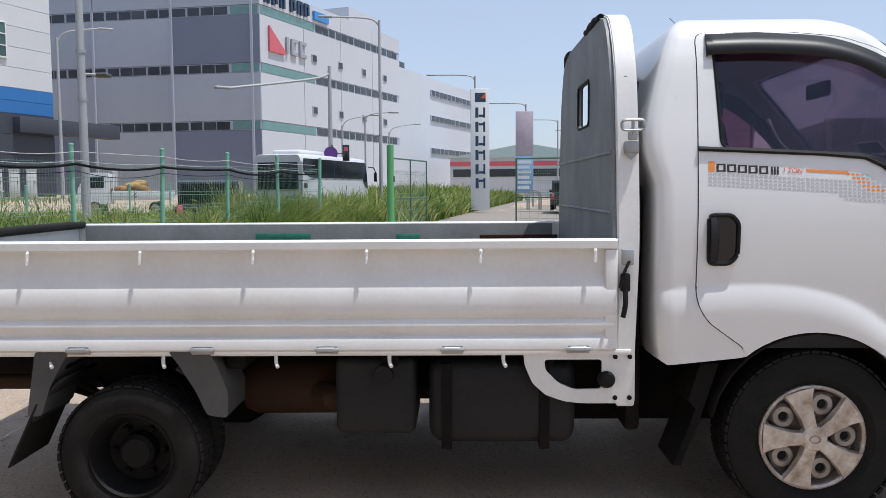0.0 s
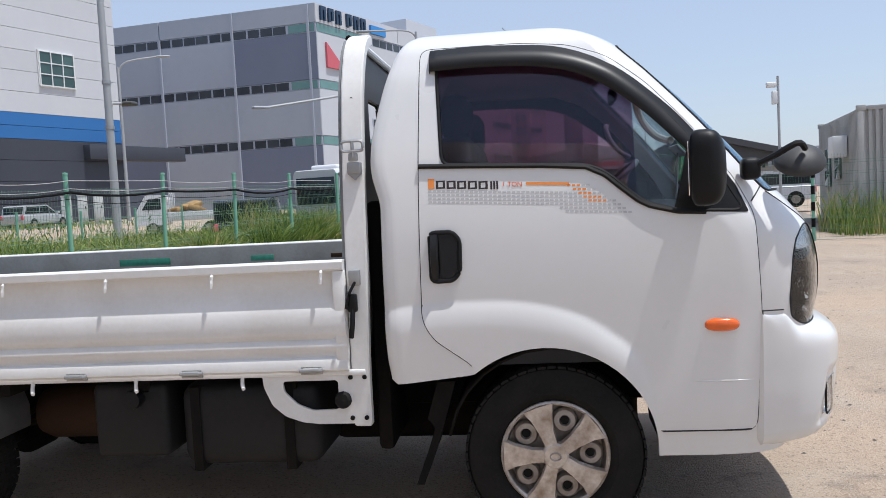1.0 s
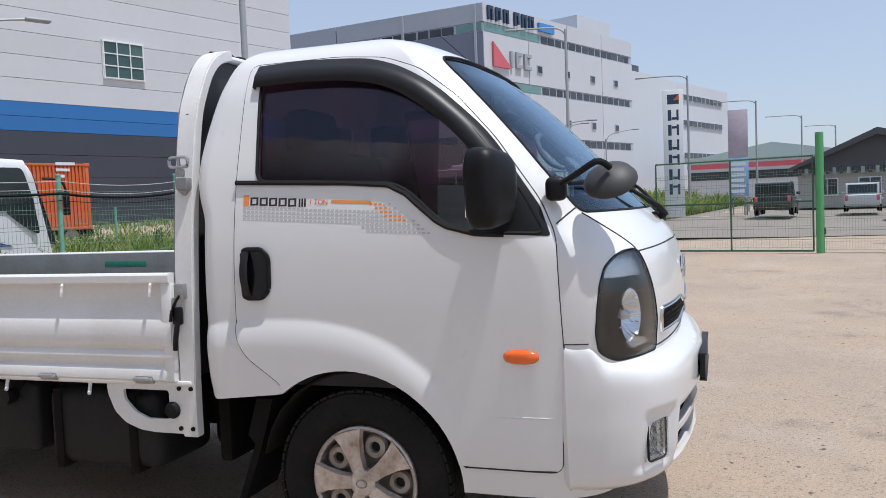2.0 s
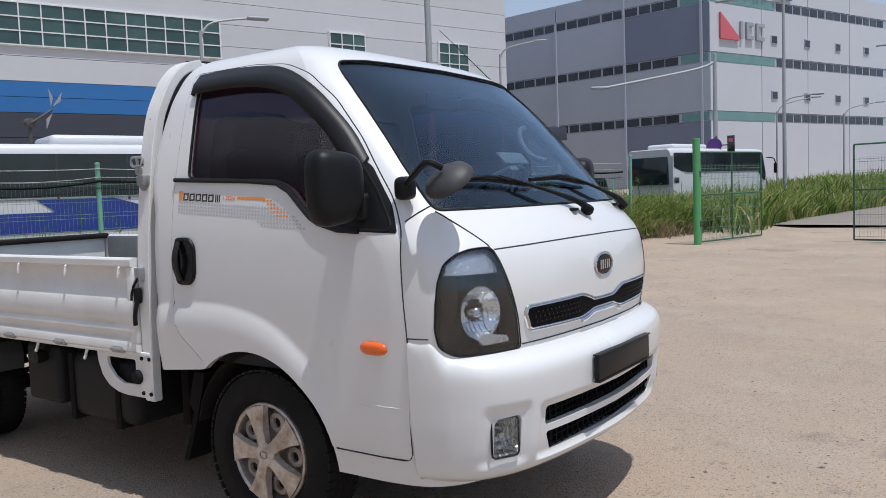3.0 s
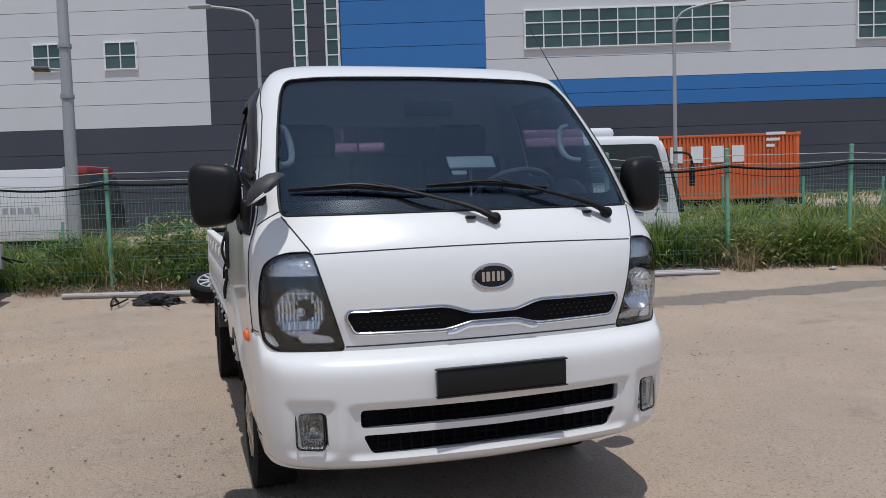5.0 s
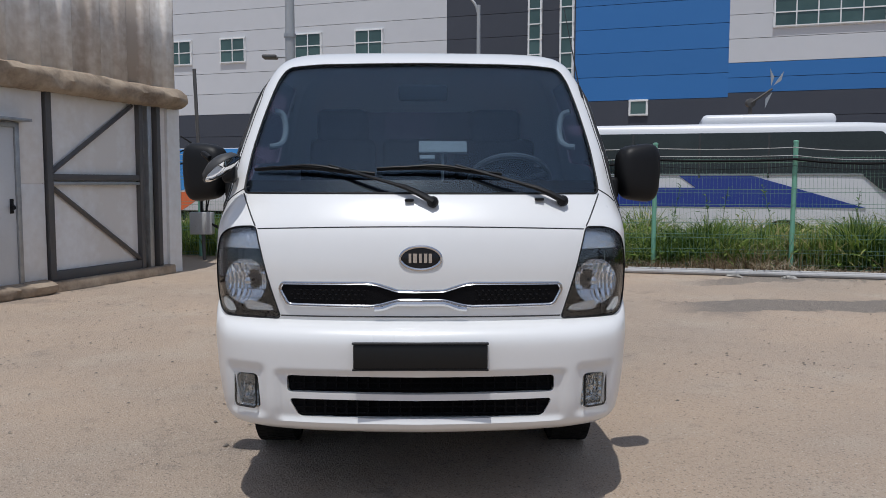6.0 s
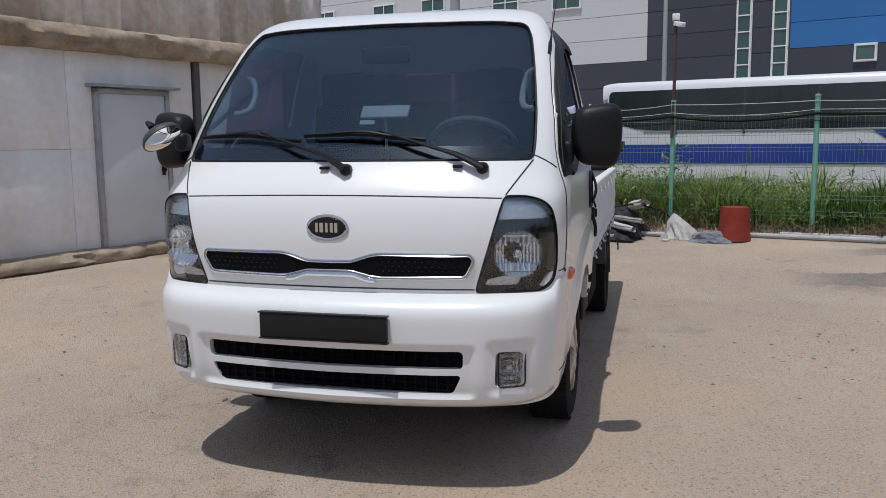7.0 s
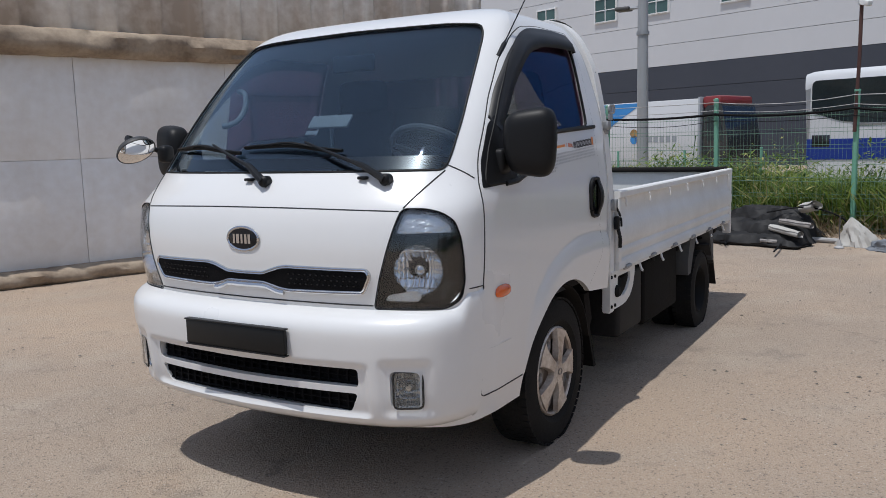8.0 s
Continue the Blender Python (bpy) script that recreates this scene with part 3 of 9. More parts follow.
def doors():
    for side in (-1, 1):
        lo, hi = (-1.2, -0.3) if side < 0 else (0.3, 1.2)
        bm = boolean(cab_shell(0.003, 0.02), cutter(DOOR, lo, hi, "y"), "INTERSECT")
        bm = boolean(bm, cutter(SIDE_WINDOW, -1.2, 1.2, "y"))
        bm = boolean(bm, cutter(UNDER, -1.2, 1.2, "y"))
        door = part("door", bm, PAINT, truck, "white cab door", 30)
        keep = [p for p in along(DOOR, 0.02, True) if not (p[1] < 0.66 and p[0] < 0.418)]
        cut = max(range(len(keep)), key=lambda i: math.dist(keep[i], keep[i - 1]))
        keep = keep[cut:] + keep[:cut]
        seam("door_seam", [side_point(x, z, side, 0.0) for x, z in keep], door, 0.0032)
        whole = boolean(cab_shell(-0.008, 0.005), cutter(SIDE_WINDOW, lo, hi, "y"), "INTERSECT")
        filmed = boolean(whole.copy(), cutter([(-1, 1), (0.363, 1), (0.363, 2), (-1, 2)], -1.3, 1.3, "y"), "INTERSECT")
        part("door_window", filmed, SIDEGLASS, door, "door window with a mauve film", 30)
        bare = boolean(whole, cutter([(0.363, 1), (1, 1), (1, 2), (0.363, 2)], -1.3, 1.3, "y"), "INTERSECT")
        part("door_window", bare, CLEARGLASS, door, "clear front strip of the door window", 30)
        edge = [side_point(x, z, side, 0.002) for x, z in along(SIDE_WINDOW, 0.02, True)]
        seam("window_seal", edge, door, 0.0065, True, SEALMAT)
        # Black triangle at the mirror's foot.
        sail = rounded([(0.49, 1.206), (0.754, 1.192), (0.715, 1.292), (0.625, 1.425), (0.575, 1.465), (0.545, 1.42)], 0.012)
        pane("mirror_base", sail, "y", lo, hi, PLASTIC, door, "", 0.005, 0.012)
        # Rain visor over the window.
        outer = spline([(-0.378, 1.858), (-0.18, 1.862), (0.03, 1.850), (0.136, 1.829), (0.237, 1.788), (0.336, 1.727), (0.432, 1.645), (0.527, 1.552), (0.605, 1.452)], 40)
        inner = spline([(-0.378, 1.768), (-0.20, 1.772), (-0.02, 1.764), (0.09, 1.748), (0.171, 1.725), (0.249, 1.685), (0.335, 1.625), (0.425, 1.548), (0.565, 1.400)], 40)
        vb = bmesh.new()
        ra, rb, rc = [], [], []
        for k, (o, i) in enumerate(zip(outer, inner)):
            thin = 1 - 0.8 * smooth01(24, 39, k)
            a, c = side_point(o.x, o.y, side, 0.006), side_point(i.x, i.y, side, 0.006 + 0.015 * thin)
            mid = (a + c) / 2 + Vector((0, side * 0.010 * thin, 0))
            ra.append(vb.verts.new(a)), rb.append(vb.verts.new(mid)), rc.append(vb.verts.new(c))
        for k in range(len(ra) - 1):
            vb.faces.new((ra[k], ra[k + 1], rb[k + 1], rb[k]))
            vb.faces.new((rb[k], rb[k + 1], rc[k + 1], rc[k]))
        for q in (0, -1):
            foot = vb.verts.new(side_point(*(inner[q].x, inner[q].y), side, 0.004))
            vb.faces.new((ra[q], rb[q], rc[q], foot))
        vis = part("rain_visor", vb, VISORMAT, door, "smoked black window visor")
        sd = vis.modifiers.new("thickness", "SOLIDIFY")
        sd.thickness = 0.003
        # Belt moulding under the glass.
        belt = [side_point(x, z, side, 0.006) for x, z in along([(-0.43, 1.418), (0.03, 1.396), (0.185, 1.382), (0.251, 1.350), (0.309, 1.299), (0.365, 1.252), (0.404, 1.231), (0.50, 1.206), (0.60, 1.200)], 0.02)]
        seam("belt_moulding", belt, door, 0.010, False, SEALMAT)
        # Handle: a shiny cup inside a raised rim, with a broad grip along its rear edge.
        cup = rounded([(-0.397, 1.171), (-0.397, 0.990), (-0.318, 0.990), (-0.290, 1.022), (-0.287, 1.140), (-0.313, 1.171)], 0.022)
        hb = bmesh.new()
        prism(hb, cup, side * 0.862, side * 0.8755, "y")
        handle = part("door_handle", hb, HANDLECUP, door, "black plastic door handle")
        rb = bmesh.new()
        sweep(rb, [(x, side * 0.878, z) for x, z in cup], 0.0085, 8, True)
        part("handle_rim", rb, PLASTIC, handle)
        gb = bmesh.new()
        rows = []
        for k in range(9):
            z = 0.997 + 0.168 * k / 8
            out = 0.884 + 0.024 * math.sin(math.pi * k / 8)
            rows.append([gb.verts.new(p) for p in ((-0.396, side * (out - 0.008), z), (-0.394, side * out, z), (-0.372, side * (out + 0.002), z), (-0.366, side * (out - 0.006), z), (-0.372, side * (out - 0.012), z))])
        for A, B in zip(rows, rows[1:]):
            for k in range(5):
                gb.faces.new((A[k], A[(k + 1) % 5], B[(k + 1) % 5], B[k]))
        gb.faces.new(rows[0]), gb.faces.new(rows[-1][::-1])
        bmesh.ops.recalc_face_normals(gb, faces=gb.faces[:])
        part("grip", gb, VISORMAT, handle)
        # Indicator.
        ib = bmesh.new()
        bmesh.ops.create_uvsphere(ib, u_segments=24, v_segments=12, radius=1.0)
        for v in ib.verts:
            x, y, z = v.co
            v.co = Vector((0.644 + 0.061 * math.copysign(abs(x) ** 0.8, x), side * (0.868 + 0.020 * abs(y)), 0.792 + 0.0245 * math.copysign(abs(z) ** 0.8, z)))
        part("side_indicator", ib, AMBER, door, "amber side indicator")
        decal(door, side)


def patch(bm, x0, z0, x1, z1, side, lift=0.0040, slant=0.0):
    """A flat piece of decal lying on the door, its upper edge moved by slant."""
    v = [bm.verts.new(side_point(x, z, side, lift)) for x, z in ((x0, z0), (x1, z0), (x1 + slant, z1), (x0 + slant, z1))]
    bm.faces.new(v if side < 0 else v[::-1])


def decal(door, side):
    """Model lettering as plain blocks, orange stripe and fading rows of dashes."""
    ob_, gb, db = bmesh.new(), bmesh.new(), bmesh.new()
    def zt(x):
        return 1.370 - 0.062 * (x + 0.396)
    # Orange field behind the first letter, a thin line after the words, and orange dashes that step down to the front.
    patch(ob_, -0.396, zt(-0.396) - 0.038, -0.372, zt(-0.396), side)
    for i in range(20):
        x0 = -0.034 + i * 0.0078
        patch(ob_, x0, zt(x0) - 0.008 - 0.011, x0 + 0.008, zt(x0) - 0.008, side)
    for row in range(-2, 6):
        start = -0.396 if 0 <= row < 4 else (0.085 + (row - 4) * 0.020 if row >= 4 else 0.115 + 0.02 * (row + 2))
        end = 0.252 + row * 0.0205
        for i in range(int((end - start) / 0.0172)):
            x0 = start + i * 0.0172
            z1 = zt(x0) - 0.042 - row * 0.0135
            lit = 0.105 + (row + 2) * 0.018 < x0 < 0.165 + (row + 2) * 0.020 and row < 3
            patch(ob_ if lit else gb, x0, z1 - 0.0072, x0 + 0.0122, z1, side)
    # Five letter blocks and three strokes in place of the lettering.
    x = -0.366
    for i in range(5):
        w = 0.034
        for (a, b, c, d) in ((0, 0, 0.25, 1), (0.75, 0, 1, 1), (0.25, 0.8, 0.75, 1), (0.25, 0, 0.75, 0.2)):
            z = zt(x) - 0.037
            patch(db, x + a * w, z + b * 0.030, x + c * w, z + d * 0.030, side, 0.0048)
        x += 0.0395
    for i in range(3):
        patch(db, x + 0.004 + i * 0.011, zt(x) - 0.037, x + 0.011 + i * 0.011, zt(x) - 0.007, side, 0.0048)
    tagged(part("decal_stripe", ob_, ORANGE, door, "orange decal stripe", 0), kind="stuff")
    tagged(part("decal_pattern", gb, DECALGREY, door, "fading rows of grey decal dashes", 0), kind="stuff")
    part("decal_lettering", db, DECALDARK, door, "dark decal blocks", 0)
    cu = bpy.data.curves.new("text", "FONT")
    cu.body, cu.size, cu.extrude = "1 TON", 0.025, 0.0004
    to = new("text", cu)
    me = bpy.data.meshes.new_from_object(to.evaluated_get(bpy.context.evaluated_depsgraph_get()))
    bpy.data.objects.remove(to)
    me.materials.append(AMBER)
    tx = new("decal_text", me)
    tx.parent = door
    p = side_point(-0.122 if side < 0 else -0.045, 1.328, side, 0.005)
    tx.matrix_local = Matrix.Translation(p) @ pose(0, 0, 0, 86, 3.5, 0 if side < 0 else 180)


doors()

# Front panel lines.
seam("hood_seam", [front_point(y, 1.137 - 0.012 * (y / 0.65) ** 2, 0.0) for y in [-0.648 + i * 0.0324 for i in range(41)]], cab, 0.0026)
for sgn in (-1, 1):
    seam("corner_seam", [front_point(sgn * y, z, 0.0) for y, z in along([(0.660, 1.135), (0.740, 1.262)], 0.02)], cab, 0.003)
    seam("panel_seam", [front_point(sgn * y, z, 0.0) for y, z in along([(0.552, 0.785), (0.0, 0.787)], 0.03)], cab, 0.003)
    seam("fender_seam", [side_point(x, 0.835, sgn, 0.0) for x in [0.785 + i * 0.02 for i in range(5)]], cab, 0.0025)
    seam("wing_seam", [side_point(0.787, z, sgn, 0.004) for z in [0.835 - i * 0.02 for i in range(16)]], cab, 0.0026)
    seam("pillar_seam", [side_point(x, z, sgn, 0.001) for x, z in along([(0.768, 1.23), (0.83, 1.29)], 0.02)], cab, 0.0025)

for sgn in (-1, 1):
    seam("sill_seam", [side_point(x, 0.398, sgn, 0.003) for x in [0.425 + i * 0.04 for i in range(9)]], cab, 0.003)
    cr = bmesh.new()
    sweep(cr, [side_point(x, 0.585, sgn, 0.001) for x in [0.52 + i * 0.03 for i in range(9)]], [0.001, 0.003, 0.004, 0.004, 0.004, 0.004, 0.004, 0.003, 0.002], 6, False)
    part("side_crease", cr, PAINT, cab, "", 60)

# Grille: dark slot with a chrome surround, waisted in the middle.
HALF_TOP = [(0.540, 0.911), (0.20, 0.914), (0.165, 0.908), (0.090, 0.884), (0.0, 0.883)]
HALF_LOW = [(0.548, 0.893), (0.518, 0.836), (0.20, 0.832), (0.165, 0.836), (0.090, 0.856), (0.0, 0.857)]
SLOT_TOP = [(-y, z) for y, z in HALF_TOP] + HALF_TOP[-2::-1]
SLOT_LOW = HALF_LOW + [(-y, z) for y, z in HALF_LOW[-2::-1]]
slot = rounded(SLOT_TOP + SLOT_LOW, 0.014)
grille = pane("upper_grille", slot, "x", 0.7, 1.6, MESHBLACK, truck, "waisted black grille slot", 0.002, 0.02)
inner_line = along(slot, 0.015, True)
n_line = len(inner_line)


def outward(k, d):
    """A point of the slot's edge moved out by d in front view."""
    a, p, b = Vector(inner_line[k - 1]), Vector(inner_line[k]), Vector(inner_line[(k + 1) % n_line])
    t = (b - a).normalized()
    q = p + Vector((-t.y, t.x)) * d
    return front_point(q.x, q.y, 0.0)


flip = -1 if (outward(5, 0.02).z < inner_line[5][1]) == (inner_line[5][1] > 0.88) else 1
band = bmesh.new()
rows = []
for k in range(n_line):
    rows.append([band.verts.new(outward(k, flip * d) + Vector((h, 0, 0))) for d, h in ((-0.003, -0.004), (-0.002, 0.005), (0.001, 0.008), (0.0035, 0.006), (0.0065, 0.0030), (0.0085, 0.0065), (0.0115, 0.0055), (0.0135, -0.003))])
for A, B in zip(rows, rows[1:] + rows[:1]):
    for k in range(7):
        band.faces.new((A[k], A[k + 1], B[k + 1], B[k]))
bmesh.ops.recalc_face_normals(band, faces=band.faces[:])
part("chrome_surround", band, CHROME, grille, "double chrome rim round the slot", 40)
lip_pts = [front_point(y, 0.840 - 0.022 * smooth01(0.085, 0.165, abs(y)), 0.004) for y in [-0.18 + i * 0.018 for i in range(21)]]
seam("chrome_lip", lip_pts, grille, 0.009, False, CHROME)
# Small bright studs on the mesh.
for sgn in (-1, 1):
    sb = bmesh.new()
    for r in range(3):
        for i in range(12):
            p = front_point(sgn * (0.215 + i * 0.025 + 0.012 * (r % 2)), 0.893 - r * 0.018, 0.003)
            box(sb, tuple(p - Vector((0.002, 0.004, 0.0022))), tuple(p + Vector((0.003, 0.004, 0.0022))))
    tagged(part("grille_studs", sb, LAMPBLACK, grille, "", 0), kind="stuff")

# Badge: black oval in a chrome ring with plain silver strokes.
badge_bm = bmesh.new()
bp0 = front_point(0, 1.018, 0.0)
lathe(badge_bm, [(-0.01, 1.0), (0.004, 1.0), (0.007, 0.93), (0.008, 0.0)], 40, "x")
bmesh.ops.transform(badge_bm, matrix=Matrix.Translation(bp0) @ Matrix.Diagonal((1, 0.074, 0.041, 1)), verts=badge_bm.verts[:])
badge = part("badge", badge_bm, LAMPBLACK, truck, "black oval badge in a chrome ring")
seam("badge_ring", [bp0 + Vector((0.003, 0.079 * math.cos(q), 0.045 * math.sin(q))) for q in [2 * math.pi * i / 48 for i in range(48)]], badge, 0.006, True, CHROME)
mark = bmesh.new()
for y0, y1 in ((-0.046, -0.036), (-0.029, -0.014), (-0.006, 0.004), (0.013, 0.025), (0.031, 0.043)):
    prism(mark, [(y0, 1.000), (y1, 1.000), (y1, 1.036), (y0, 1.036)], bp0.x + 0.007, bp0.x + 0.010, "x")
part("badge_strokes", mark, CHROME, badge, "", 0)

# Bumper.
BUMP_X = [(0.275, 1.03), (0.30, 1.10), (0.34, 1.150), (0.42, 1.178), (0.52, 1.190), (0.62, 1.198), (0.685, 1.200), (0.715, 1.194), (0.738, 1.178), (0.757, 1.150), (0.769, 1.115), (0.774, 1.08)]
BUMP_W = [(0.275, 0.75), (0.30, 0.80), (0.34, 0.828), (0.50, 0.853), (0.62, 0.861), (0.72, 0.866), (0.755, 0.867), (0.774, 0.866)]


def bumper_shell():
    bm = bmesh.new()
    zs = [0.275, 0.285, 0.30, 0.318, 0.334] + [0.345 + i * 0.009 for i in range(41)] + [0.713, 0.722, 0.731, 0.740, 0.749, 0.757, 0.764, 0.770, 0.774]
    grid, inner = [], []
    for z in zs:
        xf, w = lerp(BUMP_X, z), lerp(BUMP_W, z)
        nose = [(xf, 0), (xf - 0.006, 0.14), (xf - 0.018, 0.30), (xf - 0.037, 0.46), (xf - 0.066, 0.60), (xf - 0.103, 0.70), (xf - 0.165, 0.788), (xf - 0.25, 0.840), (xf - 0.33, 0.860), (0.787, 0.8675)]
        line = []
        for q in spline(nose, 96):
            y = q.y * w / 0.87
            air = smooth01(0.0, 0.035, 0.575 - y) * smooth01(0.0, 0.030, 0.112 - abs(z - 0.480))
            fog = smooth01(0.0, 0.045, 0.098 - abs(y - 0.692)) * smooth01(0.0, 0.045, 0.122 - abs(z - 0.492))
            line.append((q.x - 0.016 * air - 0.013 * fog, y - 0.005 * fog))
        full = [(x, -y) for x, y in line[::-1]] + line[1:]
        low = z if z > 0.38 else 0.38 - (0.38 - z) * 0.70
        lift = [low + 0.058 * smooth01(0.93, 0.86, x) * smooth01(0.66, 0.774, z) for x, y in full]
        grid.append([bm.verts.new((x, y, h)) for (x, y), h in zip(full, lift)])
        inner.append([bm.verts.new((x - 0.03, y * 0.975, h + (0.01 if z < 0.5 else -0.008))) for (x, y), h in zip(full, lift)])
    n = len(grid[0])
    for L in (grid, inner):
        for a, b in zip(L, L[1:]):
            for j in range(n - 1):
                bm.faces.new((a[j], a[j + 1], b[j + 1], b[j]))
    for q in (0, -1):
        for j in range(n - 1):
            bm.faces.new((grid[q][j], grid[q][j + 1], inner[q][j + 1], inner[q][j]))
    for i in range(len(zs) - 1):
        for q in (0, -1):
            bm.faces.new((grid[i][q], grid[i + 1][q], inner[i + 1][q], inner[i][q]))
    bmesh.ops.recalc_face_normals(bm, faces=bm.faces[:])
    return bm


bump = bumper_shell()
for z0, z1, w0, w1 in ((0.494, 0.563, 0.520, 0.522), (0.394, 0.469, 0.478, 0.515)):
    bump = boolean(bump, cutter(rounded([(-w0, z0), (w0, z0), (w1, z1), (-w1, z1)], 0.02), 1.0, 1.5, "x"))
for sgn in (-1, 1):
    bump = boolean(bump, cutter(rounded([(sgn * 0.632, 0.419), (sgn * 0.724, 0.417), (sgn * 0.736, 0.556), (sgn * 0.640, 0.562)], 0.025), 0.8, 1.4, "x"))
bumper = part("bumper", bump, PAINT, truck, "white front bumper with two air slots", 30)
ib = bmesh.new()
box(ib, (1.085, -0.515, 0.39), (1.10, 0.515, 0.585), 0.005)
part("air_inlet_back", ib, MESHBLACK, bumper, "black mesh behind the air slots")
for z0, z1 in ((0.504, 0.552), (0.406, 0.458)):
    mb = bmesh.new()
    for i in range(25):
        y = -0.50 + i * 1.0 / 24
        xx = 1.122 - 0.06 * y * y
        box(mb, (xx - 0.016, y - 0.003, z0 - 0.008), (xx, y + 0.004, z1 + 0.010))
    for k in range(3):
        zz = z0 + (z1 - z0) * k / 2
        sweep(mb, [(1.118 - 0.06 * y * y, y, zz) for y in [-0.51 + i * 0.102 for i in range(11)]], 0.004, 4)
    part("air_slot_mesh", mb, MESHBLACK, bumper, "", 0)
plate_bm = bmesh.new()
box(plate_bm, (1.192, -0.255, 0.602), (1.214, 0.255, 0.697), 0.006, 2)
plate = part("plate_cover", plate_bm, PLATEBLACK, bumper, "blank black plate cover")
fr = bmesh.new()
for lo, hi in (((1.19, -0.259, 0.697), (1.218, 0.259, 0.703)), ((1.19, -0.259, 0.597), (1.218, 0.259, 0.602))):
    box(fr, lo, hi, 0.002)
part("plate_rim", fr, VISORMAT, plate)


FOGCHROME = material("fluted_reflector", (0.60, 0.60, 0.58), 0.14, 1.0, vary=0.5, scale=20, fine=90, tone=(0.35, 0.35, 0.33))


def lamps():
    for sgn in (-1, 1):
        pts = [(sgn * y, z) for y, z in HEADLIGHT]
        lamp = pane("headlight", pts, "x", 0.55, 1.6, LENS, truck, "headlight with dark housing and clear lens", -0.001, 0.004)
        hb = boolean(cab_shell(-0.085, 0.02), cutter([(sgn * y, z) for y, z in HEADLIGHT], 0.5, 1.6, "x"), "INTERSECT")
        part("lamp_housing", hb, LAMPBLACK, lamp, "black lamp housing", 30)
        side = boolean(cab_shell(-0.004, 0.10), cutter(pts, 0.55, 1.6, "x"), "INTERSECT")
        inner = [(sgn * (0.70 + (y - 0.70) * 0.94), 0.955 + (z - 0.955) * 0.955) for y, z in HEADLIGHT]
        side = boolean(side, cutter(inner, 0.4, 1.7, "x"))
        part("lamp_surround", side, LAMPBLACK, lamp, "", 30)
        c = Vector((0.984, sgn * 0.704, 0.912))
        n = Vector((0.96, sgn * 0.26, 0.03)).normalized()
        turn = n.to_track_quat("Y", "Z").to_matrix().to_4x4()
        rb = bmesh.new()
        grid = []
        for k in range(25):
            rad = 0.012 + 0.076 * k / 24
            ring = []
            for j in range(120):
                q = 2 * math.pi * j / 120
                u, w = rad * math.cos(q), rad * math.sin(q)
                # Upright lenslets in columns, coarser above and below the bulb.
                pitch = 0.0125 if abs(w) < 0.035 else 0.020
                f = u / pitch - math.floor(u / pitch) - 0.5
                g = w / 0.034 - math.floor(w / 0.034) - 0.5
                dep = -0.058 + 0.055 * (rad / 0.088) ** 2 + 0.0052 * (4 * f * f - 0.5) * min(1.0, k / 5) + 0.004 * g * (k > 3)
                ring.append(rb.verts.new((u, dep, w)))
            grid.append(ring)
        rim = [rb.verts.new((0.091 * math.cos(2 * math.pi * j / 120), 0.004, 0.091 * math.sin(2 * math.pi * j / 120))) for j in range(120)]
        grid.append(rim)
        for A, B in zip(grid, grid[1:]):
            for j in range(120):
                rb.faces.new((A[j], A[(j + 1) % 120], B[(j + 1) % 120], B[j]))
        rb.faces.new(grid[0])
        bmesh.ops.transform(rb, matrix=Matrix.Translation(c) @ turn, verts=rb.verts[:])
        part("reflector", rb, REFLECTOR, lamp, "round fluted silver reflector", 22)
        bb = bmesh.new()
        lathe(bb, [(-0.05, 0.016), (-0.012, 0.018), (-0.004, 0.012), (0.0, 0.0005)], 16, "y")
        bmesh.ops.transform(bb, matrix=Matrix.Translation(c) @ turn, verts=bb.verts[:])
        part("bulb_cap", bb, CHROME, lamp)
        for nm, pl in (("turn_lamp", [(0.640, 1.128), (0.735, 1.130), (0.800, 1.100), (0.826, 1.046), (0.622, 1.046)]), ("corner_lamp", [(0.585, 0.800), (0.70, 0.798), (0.715, 0.825), (0.690, 0.838), (0.600, 0.822)])):
            tb = boolean(cab_shell(-0.022, 0.012), cutter(rounded([(sgn * y, z) for y, z in pl], 0.01), 0.5, 1.6, "x"), "INTERSECT")
            part(nm, tb, RIBBEDLAMP, lamp, "clear ribbed lamp", 30)
        edge = [front_point(y, z, 0.001) for y, z in along(pts, 0.02, True)]
        seam("headlight_seam", edge, lamp, 0.0022, True, SEALMAT)
        # Fog lamp in the bumper: chrome bowl with ribs behind a clear lens.
        fg = bmesh.new()
        tilt = Matrix.Translation((1.054, sgn * 0.690, 0.490)) @ pose(0, 0, 0, 0, 0, sgn * 29)
        box(fg, (0.012, -0.054, -0.070), (0.022, 0.054, 0.070), 0.018, 4, tilt)
        fog = part("fog_lamp", fg, LENS, bumper, "clear rectangular fog lamp")
        rb = bmesh.new()
        cols = []
        for i in range(31):
            y = -0.053 + 0.106 * i / 30
            col = []
            for k in range(25):
                z = -0.069 + 0.138 * k / 24
                bowl = smooth01(0.046, 0.010, math.hypot(y, z * 0.8))
                wall = smooth01(0.036, 0.053, abs(y)) + smooth01(0.050, 0.069, abs(z))
                x = -0.030 - 0.026 * bowl + 0.024 * min(1, wall) + 0.0035 * math.sin(y * 620) * (1 - bowl) + 0.002 * math.sin(z * 260)
                col.append(rb.verts.new((x, y, z)))
            cols.append(col)
        for A, B in zip(cols, cols[1:]):
            for k in range(24):
                rb.faces.new((A[k], B[k], B[k + 1], A[k + 1]))
        bmesh.ops.transform(rb, matrix=tilt, verts=rb.verts[:])
        part("fog_reflector", rb, FOGCHROME, fog, "fluted silver reflector", 0)
        sb = bmesh.new()
